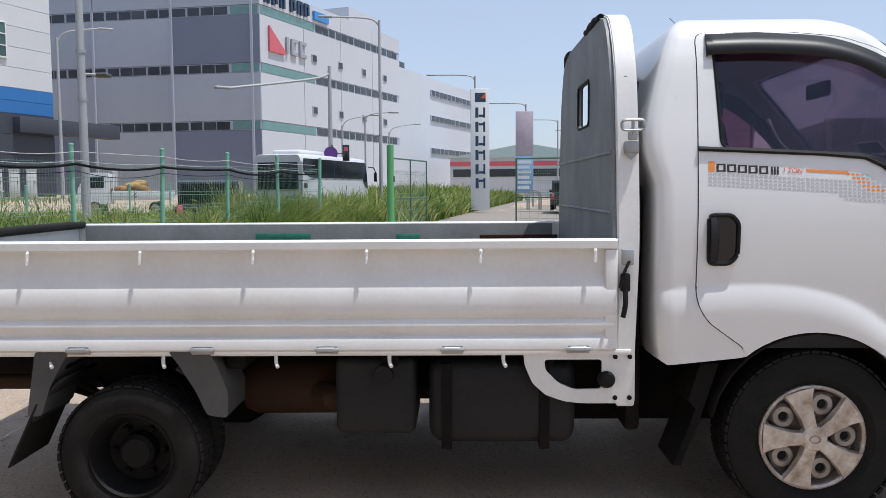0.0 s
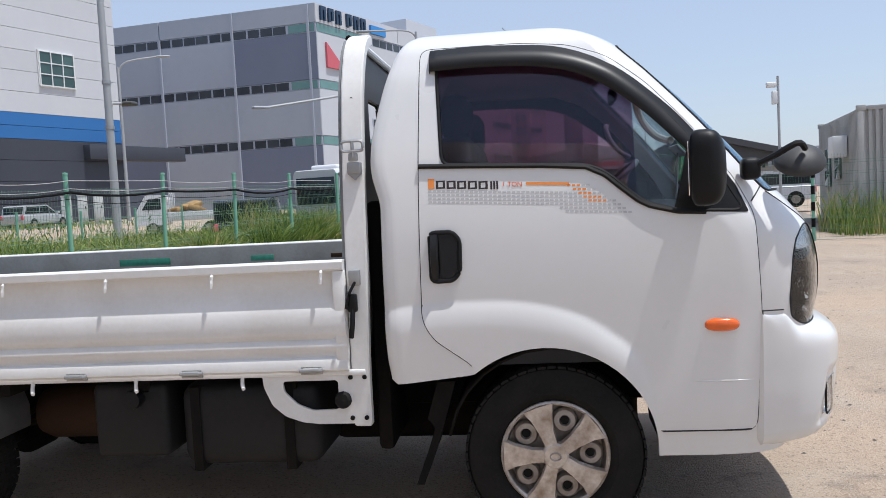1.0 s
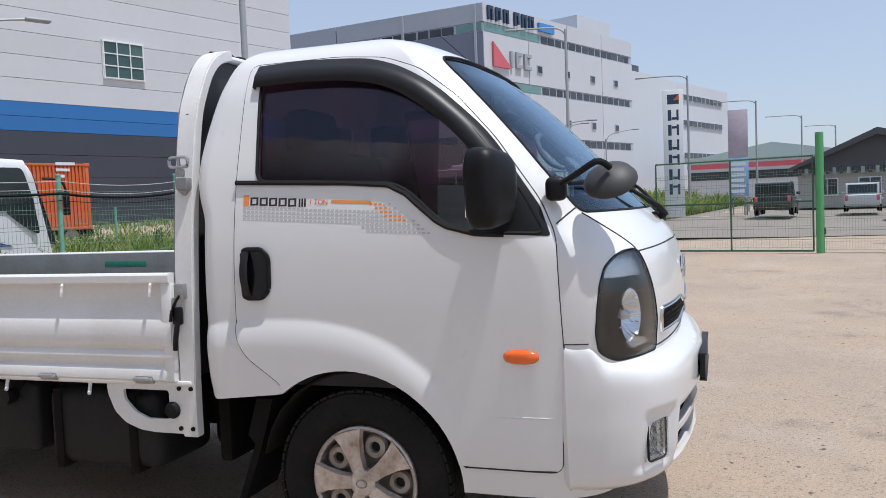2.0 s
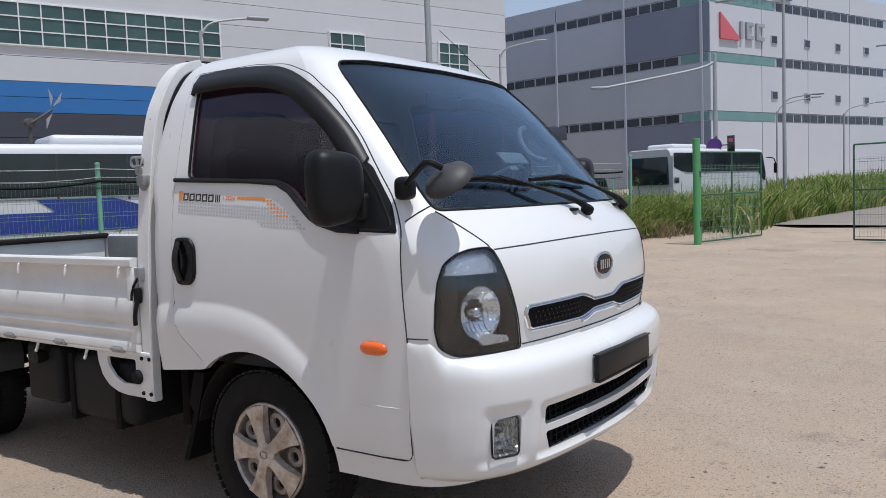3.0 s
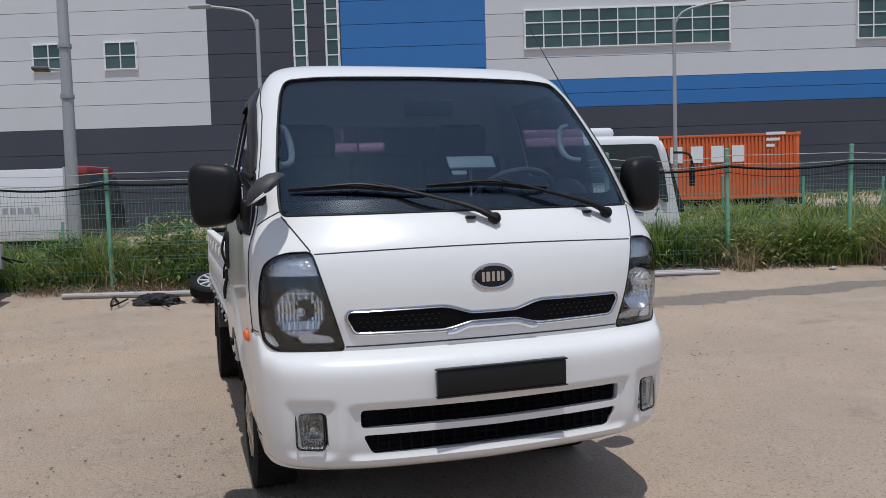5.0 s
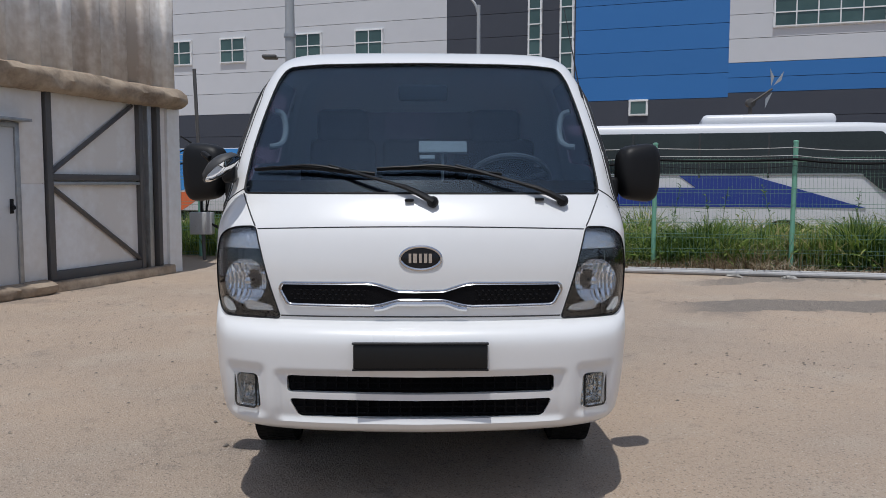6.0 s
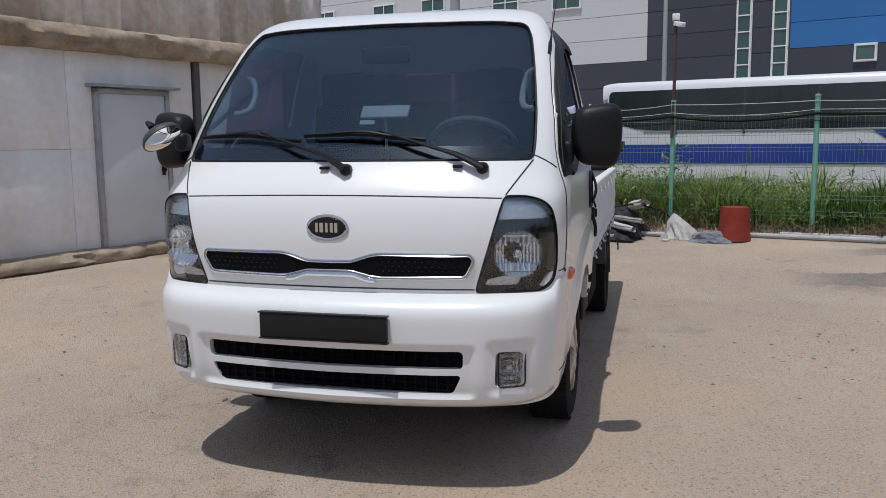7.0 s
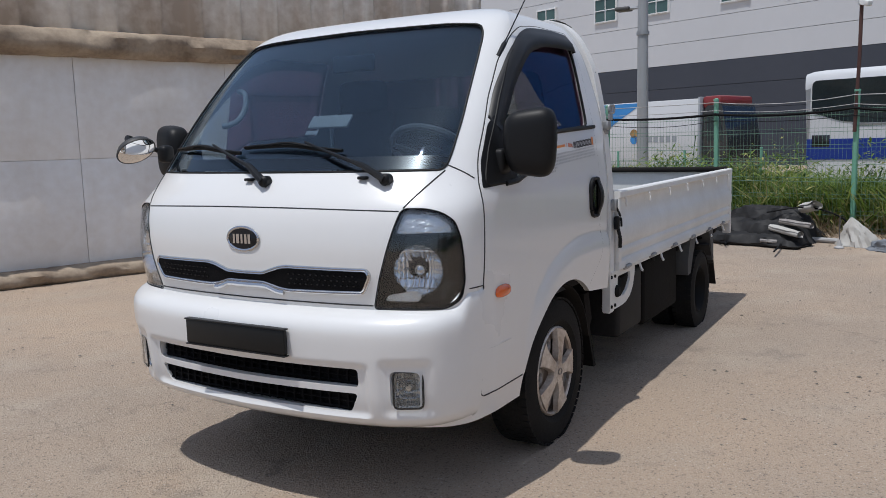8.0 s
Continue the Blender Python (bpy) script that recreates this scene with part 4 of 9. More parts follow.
        outer = rounded([(-0.053, -0.068), (0.053, -0.068), (0.053, 0.068), (-0.053, 0.068)], 0.02)
        sweep(sb, [(0.010, y, z) for y, z in outer], 0.0040, 6, True)
        bmesh.ops.transform(sb, matrix=tilt, verts=sb.verts[:])
        part("fog_seal", sb, SEALMAT, fog)
        b2 = bmesh.new()
        lathe(b2, [(-0.050, 0.016), (-0.020, 0.015), (-0.014, 0.010), (-0.013, 0.0005)], 16, "x")
        bmesh.ops.transform(b2, matrix=tilt, verts=b2.verts[:])
        part("fog_bulb", b2, FOGCHROME, fog)



lamps()


# Wipers.
def wipers():
    """Each: a pivot cap on the panel, a straight arm up to the blade's middle, and a blade lying level with its yokes."""
    for py, pz in ((0.046, 1.222), (0.564, 1.226)):
        piv = front_point(py, pz, 0.016)
        bm = bmesh.new()
        lathe(bm, [(-0.02, 0.021), (0.010, 0.023), (0.020, 0.016), (0.023, 0.001)], 18, "x", piv)
        wiper = part("wiper", bm, PLASTIC, truck, "black windshield wiper")
        knee = front_point(py - 0.105, 1.268, 0.030)
        tip = front_point(py - 0.425, 1.368, 0.018)
        ab = bmesh.new()
        line = [piv + Vector((0.012, 0.004, 0)), (piv + knee) / 2 + Vector((0.012, 0, 0.004))] + [knee + (tip - knee) * k / 6 + Vector((0.008 * math.sin(math.pi * k / 6), 0, 0)) for k in range(7)]
        sweep(ab, line, [0.019, 0.017, 0.0145, 0.0105, 0.0095, 0.009, 0.008, 0.007, 0.006], 8, False, 0.75)
        part("wiper_arm", ab, PLASTIC, wiper)
        blade = [front_point(py - 0.235 - i * 0.0425, 1.338 + 0.026 * smooth01(0, 7.5, i) - 0.0010 * max(0, i - 6), 0.007) for i in range(13)]
        bb = bmesh.new()
        sweep(bb, blade, 0.0055, 6, False, 1.5)
        part("wiper_blade", bb, SEALMAT, wiper)
        yb = bmesh.new()
        top = [p + Vector((0.009, 0, 0.007)) for p in blade]
        sweep(yb, spline([blade[1] + Vector((0.006, 0, 0.004)), top[3], top[6] + Vector((0.005, 0, 0.005)), top[9], blade[11] + Vector((0.006, 0, 0.004))], 17), [0.003 + 0.004 * math.sin(math.pi * k / 16) for k in range(17)], 6, False, 0.8)
        for a, b in ((0, 4), (8, 12)):
            sweep(yb, [blade[a] + Vector((0.004, 0, 0.003)), top[(a + b) // 2], blade[b] + Vector((0.004, 0, 0.003))], 0.0045, 6)
        part("wiper_yoke", yb, PLASTIC, wiper)
        vb = bmesh.new()
        q = front_point(py - 0.088, pz + 0.010, 0.010)
        box(vb, tuple(q - Vector((0.016, 0.022, 0.006))), tuple(q + Vector((0.012, 0.014, 0.006))), 0.004)
        part("washer_nozzle", vb, PLASTIC, wiper)


wipers()


def mirrors():
    for side in (-1, 1):
        bm = bmesh.new()
        bmesh.ops.create_uvsphere(bm, u_segments=28, v_segments=18, radius=1.0)
        for v in bm.verts:
            x, y, z = v.co
            f = lambda c, p: math.copysign(abs(c) ** p, c)
            x, y, z = f(x, 0.62), f(y, 0.50), f(z, 0.50)
            x = x * (1.0 if x > 0 else 0.55)
            v.co = Vector((0.575 + 0.075 * x, side * (0.962 + 0.101 * y * (1.0 if z > 0 else 1.0 + 0.12 * z)), 1.354 + 0.126 * z - 0.012 * y * (1 if z < 0 else -1)))
        swing = Matrix.Translation((0.575, side * 0.965, 0)) @ pose(0, 0, 0, 0, 0, side * 17) @ Matrix.Translation((-0.575, -side * 0.965, 0))
        bmesh.ops.transform(bm, matrix=swing, verts=bm.verts[:])
        mir = part("side_mirror", bm, PLASTIC, truck, "black plastic side mirror", 60)
        gb = bmesh.new()
        box(gb, (0.5335, side * 0.962 - 0.070, 1.262), (0.537, side * 0.962 + 0.070, 1.446), 0.001)
        bmesh.ops.transform(gb, matrix=swing, verts=gb.verts[:])
        part("mirror_glass", gb, MIRROR, mir)
        ab = bmesh.new()
        box(ab, (0.555, min(side * 0.80, side * 0.875), 1.235), (0.635, max(side * 0.80, side * 0.875), 1.335), 0.02, 3)
        part("mirror_arm", ab, PLASTIC, mir)
    # Round blind-spot mirror on the right pillar.
    bm = bmesh.new()
    box(bm, (0.735, -0.845, 1.305), (0.805, -0.785, 1.385), 0.022, 3)
    spot = part("spot_mirror", bm, PLASTIC, truck, "round black spot mirror on a bent arm")
    ab = bmesh.new()
    sweep(ab, spline([(0.775, -0.825, 1.352), (0.84, -0.86, 1.385), (0.915, -0.885, 1.425), (0.950, -0.850, 1.405)], 12), 0.011, 8)
    part("spot_arm", ab, PLASTIC, spot)
    db = bmesh.new()
    turn = Matrix.Translation((0.945, -0.805, 1.365)) @ Vector((0.10, 0.62, -0.78)).normalized().to_track_quat("Y", "Z").to_matrix().to_4x4()
    lathe(db, [(-0.046, 0.004), (-0.038, 0.044), (-0.020, 0.076), (0.0, 0.088), (0.006, 0.088), (0.006, 0.082)], 28, "y")
    bmesh.ops.transform(db, matrix=turn, verts=db.verts[:])
    part("spot_bowl", db, BOWLGREY, spot, "dusty grey mirror bowl")
    mb = bmesh.new()
    lathe(mb, [(0.0065, 0.082), (0.013, 0.056), (0.017, 0.001)], 28, "y")
    bmesh.ops.transform(mb, matrix=turn, verts=mb.verts[:])
    part("spot_glass", mb, MIRROR, spot)


mirrors()

# Aerial on the left pillar.
an = bmesh.new()
a0 = Vector((0.40, 0.742, 1.70))
a1 = Vector((-0.14, 0.742, 2.22))
sweep(an, [a0, a0 + (a1 - a0) * 0.10, a0 + (a1 - a0) * 0.14, a1], [0.012, 0.010, 0.003, 0.0018], 8)
part("aerial", an, PLASTIC, truck, "thin black whip aerial")


# Cab interior.
WHEELGREY = material("grey_wheel_rim", (0.16, 0.16, 0.165), 0.5)


def interior():
    bm = bmesh.new()
    prof = [(0.86, 0.60), (0.86, 1.10), (0.78, 1.225), (0.62, 1.235), (0.48, 1.18), (0.44, 1.05), (0.47, 0.60)]
    prism(bm, prof, -0.72, 0.72, "y")
    bmesh.ops.bevel(bm, geom=bm.edges[:], offset=0.02, segments=2, affect="EDGES", clamp_overlap=True)
    part("dashboard", bm, DASH, truck, "dark plastic dashboard")
    fb = boxes(((-0.52, -0.80, 0.655), (0.44, 0.80, 0.72)))
    part("cab_floor", fb, DASH, truck)
    hb = boxes(((-0.535, -0.72, 0.72), (-0.51, 0.72, 1.40)))
    part("rear_trim", hb, TRIM, truck)
    for y0, y1 in ((0.16, 0.62), (-0.24, 0.14), (-0.64, -0.26)):
        sb = bmesh.new()
        box(sb, (-0.40, y0, 0.86), (0.08, y1, 1.03), 0.05, 3)
        seat = part("seat", sb, SEATMAT, truck, "dark cloth cab seat")
        bb = bmesh.new()
        box(bb, (-0.09, y0 + 0.01, 0.0), (0.04, y1 - 0.01, 0.56), 0.045, 3, Matrix.Translation((-0.20, 0, 1.0)) @ pose(0, 0, 0, 0, -10, 0))
        part("seat_back", bb, SEATMAT, seat)
        if y0 != -0.24:
            hb = bmesh.new()
            c = (y0 + y1) / 2
            box(hb, (-0.37, c - 0.14, 1.53), (-0.25, c + 0.14, 1.71), 0.04, 3)
            part("headrest", hb, SEATMAT, seat)
    wb = bmesh.new()
    turn = Matrix.Translation((0.37, 0.41, 1.315)) @ pose(0, 0, 0, 0, -38, 0)
    sweep(wb, [(0.19 * math.cos(q), 0.19 * math.sin(q), 0) for q in [2 * math.pi * i / 36 for i in range(36)]], 0.014, 8, True)
    bmesh.ops.transform(wb, matrix=turn, verts=wb.verts[:])
    wheel = part("steering_wheel", wb, WHEELGREY, truck, "dark steering wheel")
    sb = bmesh.new()
    for q in (20, 160, 270):
        c, s = math.cos(radians(q)), math.sin(radians(q))
        sweep(sb, [(0, 0, -0.02), (0.19 * s, 0.19 * c, 0)], 0.014, 6)
    lathe(sb, [(-0.04, 0.055), (0.0, 0.06), (0.01, 0.03), (0.011, 0.001)], 18, "z")
    bmesh.ops.transform(sb, matrix=turn, verts=sb.verts[:])
    part("wheel_spokes", sb, DASH, wheel)
    cb = bmesh.new()
    sweep(cb, [(0.37, 0.41, 1.30), (0.58, 0.41, 1.08)], 0.035, 10)
    part("steering_column", cb, DASH, wheel)
    for side in (-1, 1):
        gb = bmesh.new()
        g = [(0.405, side * 0.690, 1.640), (0.395, side * 0.655, 1.625), (0.415, side * 0.637, 1.560), (0.460, side * 0.640, 1.50), (0.500, side * 0.662, 1.475), (0.515, side * 0.695, 1.47)]
        sweep(gb, spline(g, 18), 0.014, 8)
        part("grab_handle", gb, PALEGREY, truck, "pale plastic grab handle")
    tb = bmesh.new()
    box(tb, (-0.006, -0.105, -0.034), (0.006, 0.105, 0.034), 0.005, 2, Matrix.Translation((0.675, 0.09, 1.462)) @ pose(0, 0, 0, 0, -42, 0))
    box(tb, (-0.004, -0.10, -0.072), (0.004, -0.035, -0.048), 0.002, 1, Matrix.Translation((0.675, 0.09, 1.462)) @ pose(0, 0, 0, 0, -42, 0))
    sweep(tb, [(0.675, 0.09, 1.45), (0.66, 0.09, 1.235)], 0.006, 6)
    part("card_holder", tb, PALEGREY, truck, "pale card holder on the dashboard")
    rb = bmesh.new()
    box(rb, (0.36, -0.115, 1.69), (0.385, 0.115, 1.765), 0.012, 3)
    part("inner_mirror", rb, DASH, truck, "rear-view mirror")


interior()


# Load bed, wheels and chassis.
def tyre(bm, r, w, rim, y, sgn):
    """A tyre with rounded shoulders; sgn: the side that faces out."""
    h = w / 2
    prof = [(-h * 0.75, rim), (-h, rim + 0.03), (-h, r - 0.045), (-h * 0.86, r - 0.012), (-h * 0.62, r), (h * 0.62, r), (h * 0.86, r - 0.012), (h, r - 0.045), (h, rim + 0.03), (h * 0.75, rim)]
    lathe(bm, prof, 48, "y", (0, 0, 0), False)
    return bm


def tread(bm, r, w, n=56):
    """Raised tread blocks round the tyre."""
    for i in range(n):
        q = 360 * i / n
        for k, y in enumerate((-0.36, -0.12, 0.12, 0.36)):
            m = pose(0, 0, 0, 0, q + (3.2 if k % 2 else 0), 0) @ Matrix.Translation((0, y * w, r - 0.002))
            box(bm, (-r * 2.5 / n, -w * 0.098, -0.006), (r * 2.5 / n, w * 0.098, 0.0035), 0, 1, m)
    return bm


def front_wheel(side):
    c = Matrix.Translation((0.030, side * 0.738, 0.309))
    root = tagged(new("front_wheel"))
    root.parent, root.matrix_local = truck, c
    tb = tyre(bmesh.new(), 0.338, 0.195, 0.205, 0, side)
    part("tyre", tb, RUBBER, root, "worn black front tyre")
    kb = tread(bmesh.new(), 0.338, 0.195)
    part("tread", kb, RUBBER, root, "", 0)
    rb = bmesh.new()
    lathe(rb, [(side * -0.09, 0.206), (side * 0.070, 0.206), (side * 0.072, 0.196), (side * 0.03, 0.18), (side * 0.02, 0.001)], 40, "y")
    part("rim", rb, RIM, root, "dirty steel rim")
    # Wheel cover: a hub with five broad spokes inside a ring.
    cb = bmesh.new()
    lathe(cb, [(side * 0.070, 0.052), (side * 0.098, 0.050), (side * 0.106, 0.042), (side * 0.107, 0.001)], 28, "y")
    cover = part("wheel_cover", cb, COVER, root, "scratched silver five-spoke wheel cover", 40)
    cb = bmesh.new()
    lathe(cb, [(side * 0.068, 0.207), (side * 0.083, 0.205), (side * 0.088, 0.198), (side * 0.080, 0.190), (side * 0.066, 0.190)], 48, "y", (0, 0, 0), False)
    part("cover_ring", cb, COVER, root, "", 40)
    y0, y1, y2 = side * 0.070, side * 0.088, side * 0.100
    for i in range(5):
        cb = bmesh.new()
        a = 2 * math.pi * (i + 0.7501) / 5
        def at(r, off, y):
            return (r * math.sin(a) + off * math.cos(a), y, r * math.cos(a) - off * math.sin(a))
        outl = [(0.03, -0.022), (0.09, -0.026), (0.15, -0.040), (0.191, -0.058), (0.191, 0.058), (0.15, 0.040), (0.09, 0.026), (0.03, 0.022)]
        top = [cb.verts.new(at(r, o, y2 if r < 0.1 else y1 + (y2 - y1) * 0.4)) for r, o in outl]
        low = [cb.verts.new(at(r, o * 1.12, y0)) for r, o in outl]
        ridge = [cb.verts.new(at(r, 0, (y2 if r < 0.1 else y1) + side * 0.005)) for r in (0.03, 0.09, 0.15, 0.194)]
        for k in range(3):
            cb.faces.new((top[k], top[k + 1], ridge[k + 1], ridge[k]))
            cb.faces.new((ridge[k], ridge[k + 1], top[6 - k], top[7 - k]))
        for k in range(8):
            cb.faces.new((top[k], top[(k + 1) % 8], low[(k + 1) % 8], low[k]))
        cb.faces.new((top[0], ridge[0], top[7]))
        cb.faces.new((top[3], top[4], ridge[3]))
        bmesh.ops.recalc_face_normals(cb, faces=cb.faces[:])
        part("spoke", cb, COVER, root, "", 40)
    lb = bmesh.new()
    sweep(lb, [(0.020 * math.cos(q), side * 0.108, 0.014 * math.sin(q)) for q in [2 * math.pi * i / 20 for i in range(20)]], 0.003, 6, True)
    part("cover_emblem", lb, RIM, cover)
    for i in range(5):
        a = 2 * math.pi * (i + 0.25) / 5
        at_gap = (0.132 * math.sin(a), side * 0.046, 0.132 * math.cos(a))
        hb = bmesh.new()
        lathe(hb, [(side * -0.030, 0.050), (side * 0.008, 0.048), (side * 0.018, 0.040), (side * 0.020, 0.022), (side * 0.012, 0.018), (side * -0.012, 0.017)], 18, "y", at_gap)
        part("rim_cup", hb, RIM, root)
        nb = bmesh.new()
        lathe(nb, [(side * 0.0, 0.0175), (side * 0.008, 0.017), (side * 0.009, 0.001)], 12, "y", at_gap)
        part("rim_hole", nb, BLACKRIM, root)


def rear_wheel(side):
    root = tagged(new("rear_wheel"))
    root.parent, root.matrix_local = truck, Matrix.Translation((-2.608, side * 0.70, 0.245))
    for nm, y in (("tyre", 0.085), ("inner_tyre", -0.085)):
        tb = tyre(bmesh.new(), 0.283, 0.148, 0.165, 0, side)
        bmesh.ops.translate(tb, vec=(0, side * y, 0), verts=tb.verts[:])
        part(nm, tb, RUBBER, root, "small worn twin tyre")
        kb = tread(bmesh.new(), 0.283, 0.148, 44)
        bmesh.ops.translate(kb, vec=(0, side * y, 0), verts=kb.verts[:])
        part("tread", kb, RUBBER, root, "", 0)
    rb = bmesh.new()
    lathe(rb, [(side * -0.1, 0.166), (side * 0.145, 0.168), (side * 0.150, 0.160), (side * 0.120, 0.145), (side * 0.045, 0.125), (side * 0.040, 0.075), (side * 0.085, 0.070), (side * 0.10, 0.055), (side * 0.102, 0.001)], 36, "y")
    part("rim", rb, BLACKRIM, root, "deep black steel rim")
    for i in range(6):
        a = 2 * math.pi * i / 6
        nb = bmesh.new()
        lathe(nb, [(side * 0.03, 0.014), (side * 0.066, 0.014), (side * 0.070, 0.009), (side * 0.071, 0.001)], 6, "y", (0.098 * math.cos(a), 0, 0.098 * math.sin(a)))
        part("wheel_nut", nb, CHASSIS, root)


for side in (-1, 1):
    front_wheel(side)
    rear_wheel(side)

BED_F, BED_R = -0.735, -3.56
# Side gate in section (out, z): top rail, a broad hollow and a low rib.
GATE = [(0.868, 1.085), (0.874, 1.078), (0.874, 1.052), (0.868, 1.046), (0.846, 1.044), (0.842, 1.036), (0.842, 0.990), (0.843, 0.965), (0.847, 0.945), (0.855, 0.925), (0.863, 0.908), (0.869, 0.890), (0.8725, 0.868),
        (0.8735, 0.845), (0.8725, 0.812), (0.868, 0.798), (0.859, 0.790), (0.857, 0.783), (0.866, 0.772), (0.8695, 0.764), (0.869, 0.752), (0.860, 0.738), (0.853, 0.728), (0.852, 0.717), (0.864, 0.711), (0.868, 0.704),
        (0.868, 0.668), (0.862, 0.662), (0.815, 0.662), (0.812, 0.70), (0.814, 1.078), (0.820, 1.085)]


def side_gate(side):
    bm = bmesh.new()
    pts = [(side * y, z) for y, z in GATE]
    prism(bm, pts, BED_R, BED_F, "x")
    gate = part("side_gate", bm, BEDWHITE, truck, "white ribbed steel drop side", 40)
    # End plates with rounded outer edge.
    for x0, x1 in ((BED_F - 0.045, BED_F + 0.004), (BED_R - 0.004, BED_R + 0.05)):
        eb = bmesh.new()
        box(eb, (x0, min(side * 0.835, side * 0.868), 0.70), (x1, max(side * 0.835, side * 0.868), 1.046), 0.008, 2)
        part("gate_end", eb, BEDWHITE, gate)
    for i in range(7):
        x = -0.818 - i * 0.429
        hb = bmesh.new()
        sweep(hb, [(x, side * 0.866, 1.050), (x, side * 0.876, 1.040), (x - 0.001, side * 0.879, 1.015), (x - 0.004, side * 0.880, 0.998)], 0.0065, 8)
        part("rope_hook", hb, BEDWHITE, gate, "small white rope hook")
    for i in range(6):
        x = -0.879 - i * 0.477
        hb = bmesh.new()
        sweep(hb, [(x - 0.045, side * 0.871, 0.668), (x - 0.028, side * 0.873, 0.668)], 0.008, 8)
        sweep(hb, [(x - 0.030, side * 0.872, 0.668), (x + 0.030, side * 0.872, 0.668)], 0.0105, 10)
        sweep(hb, [(x + 0.028, side * 0.873, 0.668), (x + 0.045, side * 0.871, 0.668)], 0.008, 8)
        box(hb, (x - 0.042, min(side * 0.855, side * 0.868), 0.651), (x + 0.042, max(side * 0.855, side * 0.868), 0.683), 0.002)
        part("hinge", hb, STEEL, gate, "small steel hinge")
    for i in range(6):
        x = -1.162 - i * 0.435
        hb = bmesh.new()
        sweep(hb, spline([(x, side * 0.842, 0.655), (x, side * 0.850, 0.625), (x + 0.004, side * 0.858, 0.608), (x + 0.010, side * 0.866, 0.602)], 8), 0.0075, 8)
        part("lower_hook", hb, BEDWHITE, gate)


for side in (-1, 1):
    side_gate(side)

# Floor, frame rails of the bed and tailgate.
fb = bmesh.new()
box(fb, (BED_R + 0.03, -0.815, 0.690), (BED_F, 0.815, 0.712), 0.003)
bed_floor = part("bed_floor", fb, BEDSTEEL, truck, "scuffed grey steel load floor")
for i in range(16):
    y = -0.75 + i * 0.1
    rb = bmesh.new()
    box(rb, (BED_R + 0.05, y - 0.012, 0.712), (BED_F - 0.02, y + 0.012, 0.719), 0.003, 1)
    part("floor_rib", rb, BEDSTEEL, bed_floor)
for side in (-1, 1):
    ib = bmesh.new()
    box(ib, (BED_R + 0.05, min(side * 0.806, side * 0.8115), 0.72), (BED_F - 0.05, max(side * 0.806, side * 0.8115), 1.075), 0.002)
    part("inner_lining", ib, BEDSTEEL, bed_floor, "scuffed grey inner side")
    rb = bmesh.new()
    box(rb, (BED_R, min(side * 0.80, side * 0.850), 0.640), (BED_F + 0.06, max(side * 0.80, side * 0.850), 0.662), 0.006)
    part("bed_rail", rb, BEDWHITE, truck, "white lower rail of the bed")
for x, w, c in ((-2.35, 0.32, 0), (-1.62, 0.14, 1), (-0.98, 0.45, 2)):
    sc = bmesh.new()
    box(sc, (x - w / 2, 0.800, 0.985), (x + w / 2, 0.8052, 1.025 - 0.008 * c), 0.001)
    part("paint_scrape", sc, [material("green_scrape", (0.03, 0.22, 0.15), 0.6, vary=0.6, scale=20), material("green_scrape_b", (0.05, 0.28, 0.2), 0.6, vary=0.6, scale=20), RUST][c], bed_floor)
tg = bmesh.new()
prism(tg, [(BED_R - 0.035, 0.66), (BED_R - 0.035, 1.06), (BED_R + 0.012, 1.06), (BED_R + 0.012, 0.66)], -0.80, 0.80, "y")
tailgate = part("tailgate", tg, BEDWHITE, truck, "white tailgate with a black rubber top")
tb = bmesh.new()
box(tb, (BED_R - 0.045, -0.83, 1.06), (BED_R + 0.05, 0.83, 1.10), 0.014, 3)
part("tailgate_cap", tb, RUBBER, tailgate, "black rubber cap")
for side in (-1, 1):
    pb = bmesh.new()
    box(pb, (BED_R - 0.05, min(side * 0.80, side * 0.862), 0.55), (BED_R - 0.006, max(side * 0.80, side * 0.862), 1.085), 0.008)
    part("corner_post", pb, BEDWHITE, tailgate)

# Headboard between bed and cab: steel sheet with a slot, and a white post each side.
HB_HALF = [(0.825, 0.66), (0.825, 1.05), (0.795, 1.35), (0.765, 1.56), (0.735, 1.712), (0.690, 1.818), (0.640, 1.896), (0.575, 1.952), (0.48, 1.977)]
HB = [(-y, z) for y, z in HB_HALF[::-1]] + HB_HALF
hb = cutter(HB, -0.744, -0.731, "x")
SLOT = rounded([(-0.25, 1.555), (0.07, 1.555), (0.07, 1.755), (-0.25, 1.755)], 0.03)
hb = boolean(hb, cutter(SLOT, -1, -0.5, "x"))
headboard = part("headboard", hb, BEDSTEEL, truck, "scuffed grey steel headboard with a slot", 30)
# Thin dark mottled sheet added over the side that faces the cab.
face_bm = boolean(cutter([(y * 0.965, 0.68 + (z - 0.68) * 0.985) for y, z in HB], -0.7295, -0.7235, "x"), cutter(SLOT, -1, -0.5, "x"))
part("front_face", face_bm, material("dark_headboard_face", (0.020, 0.021, 0.024), 0.45, vary=0.7, scale=3, fine=30, tone=(0.055, 0.052, 0.05)), headboard, "thin dark mottled sheet over the front face", 30)
for z in (0.80, 1.18, 1.41):
    rb = bmesh.new()
    sweep(rb, [(-0.746, -0.78, z), (-0.746, 0.78, z)], 0.007, 6)
    part("sheet_rib", rb, BEDSTEEL, headboard)
sb = bmesh.new()
sweep(sb, [(-0.746, a, b) for a, b in along(SLOT, 0.03, True)], 0.006, 6, True)
part("slot_seal", sb, SEALMAT, headboard)
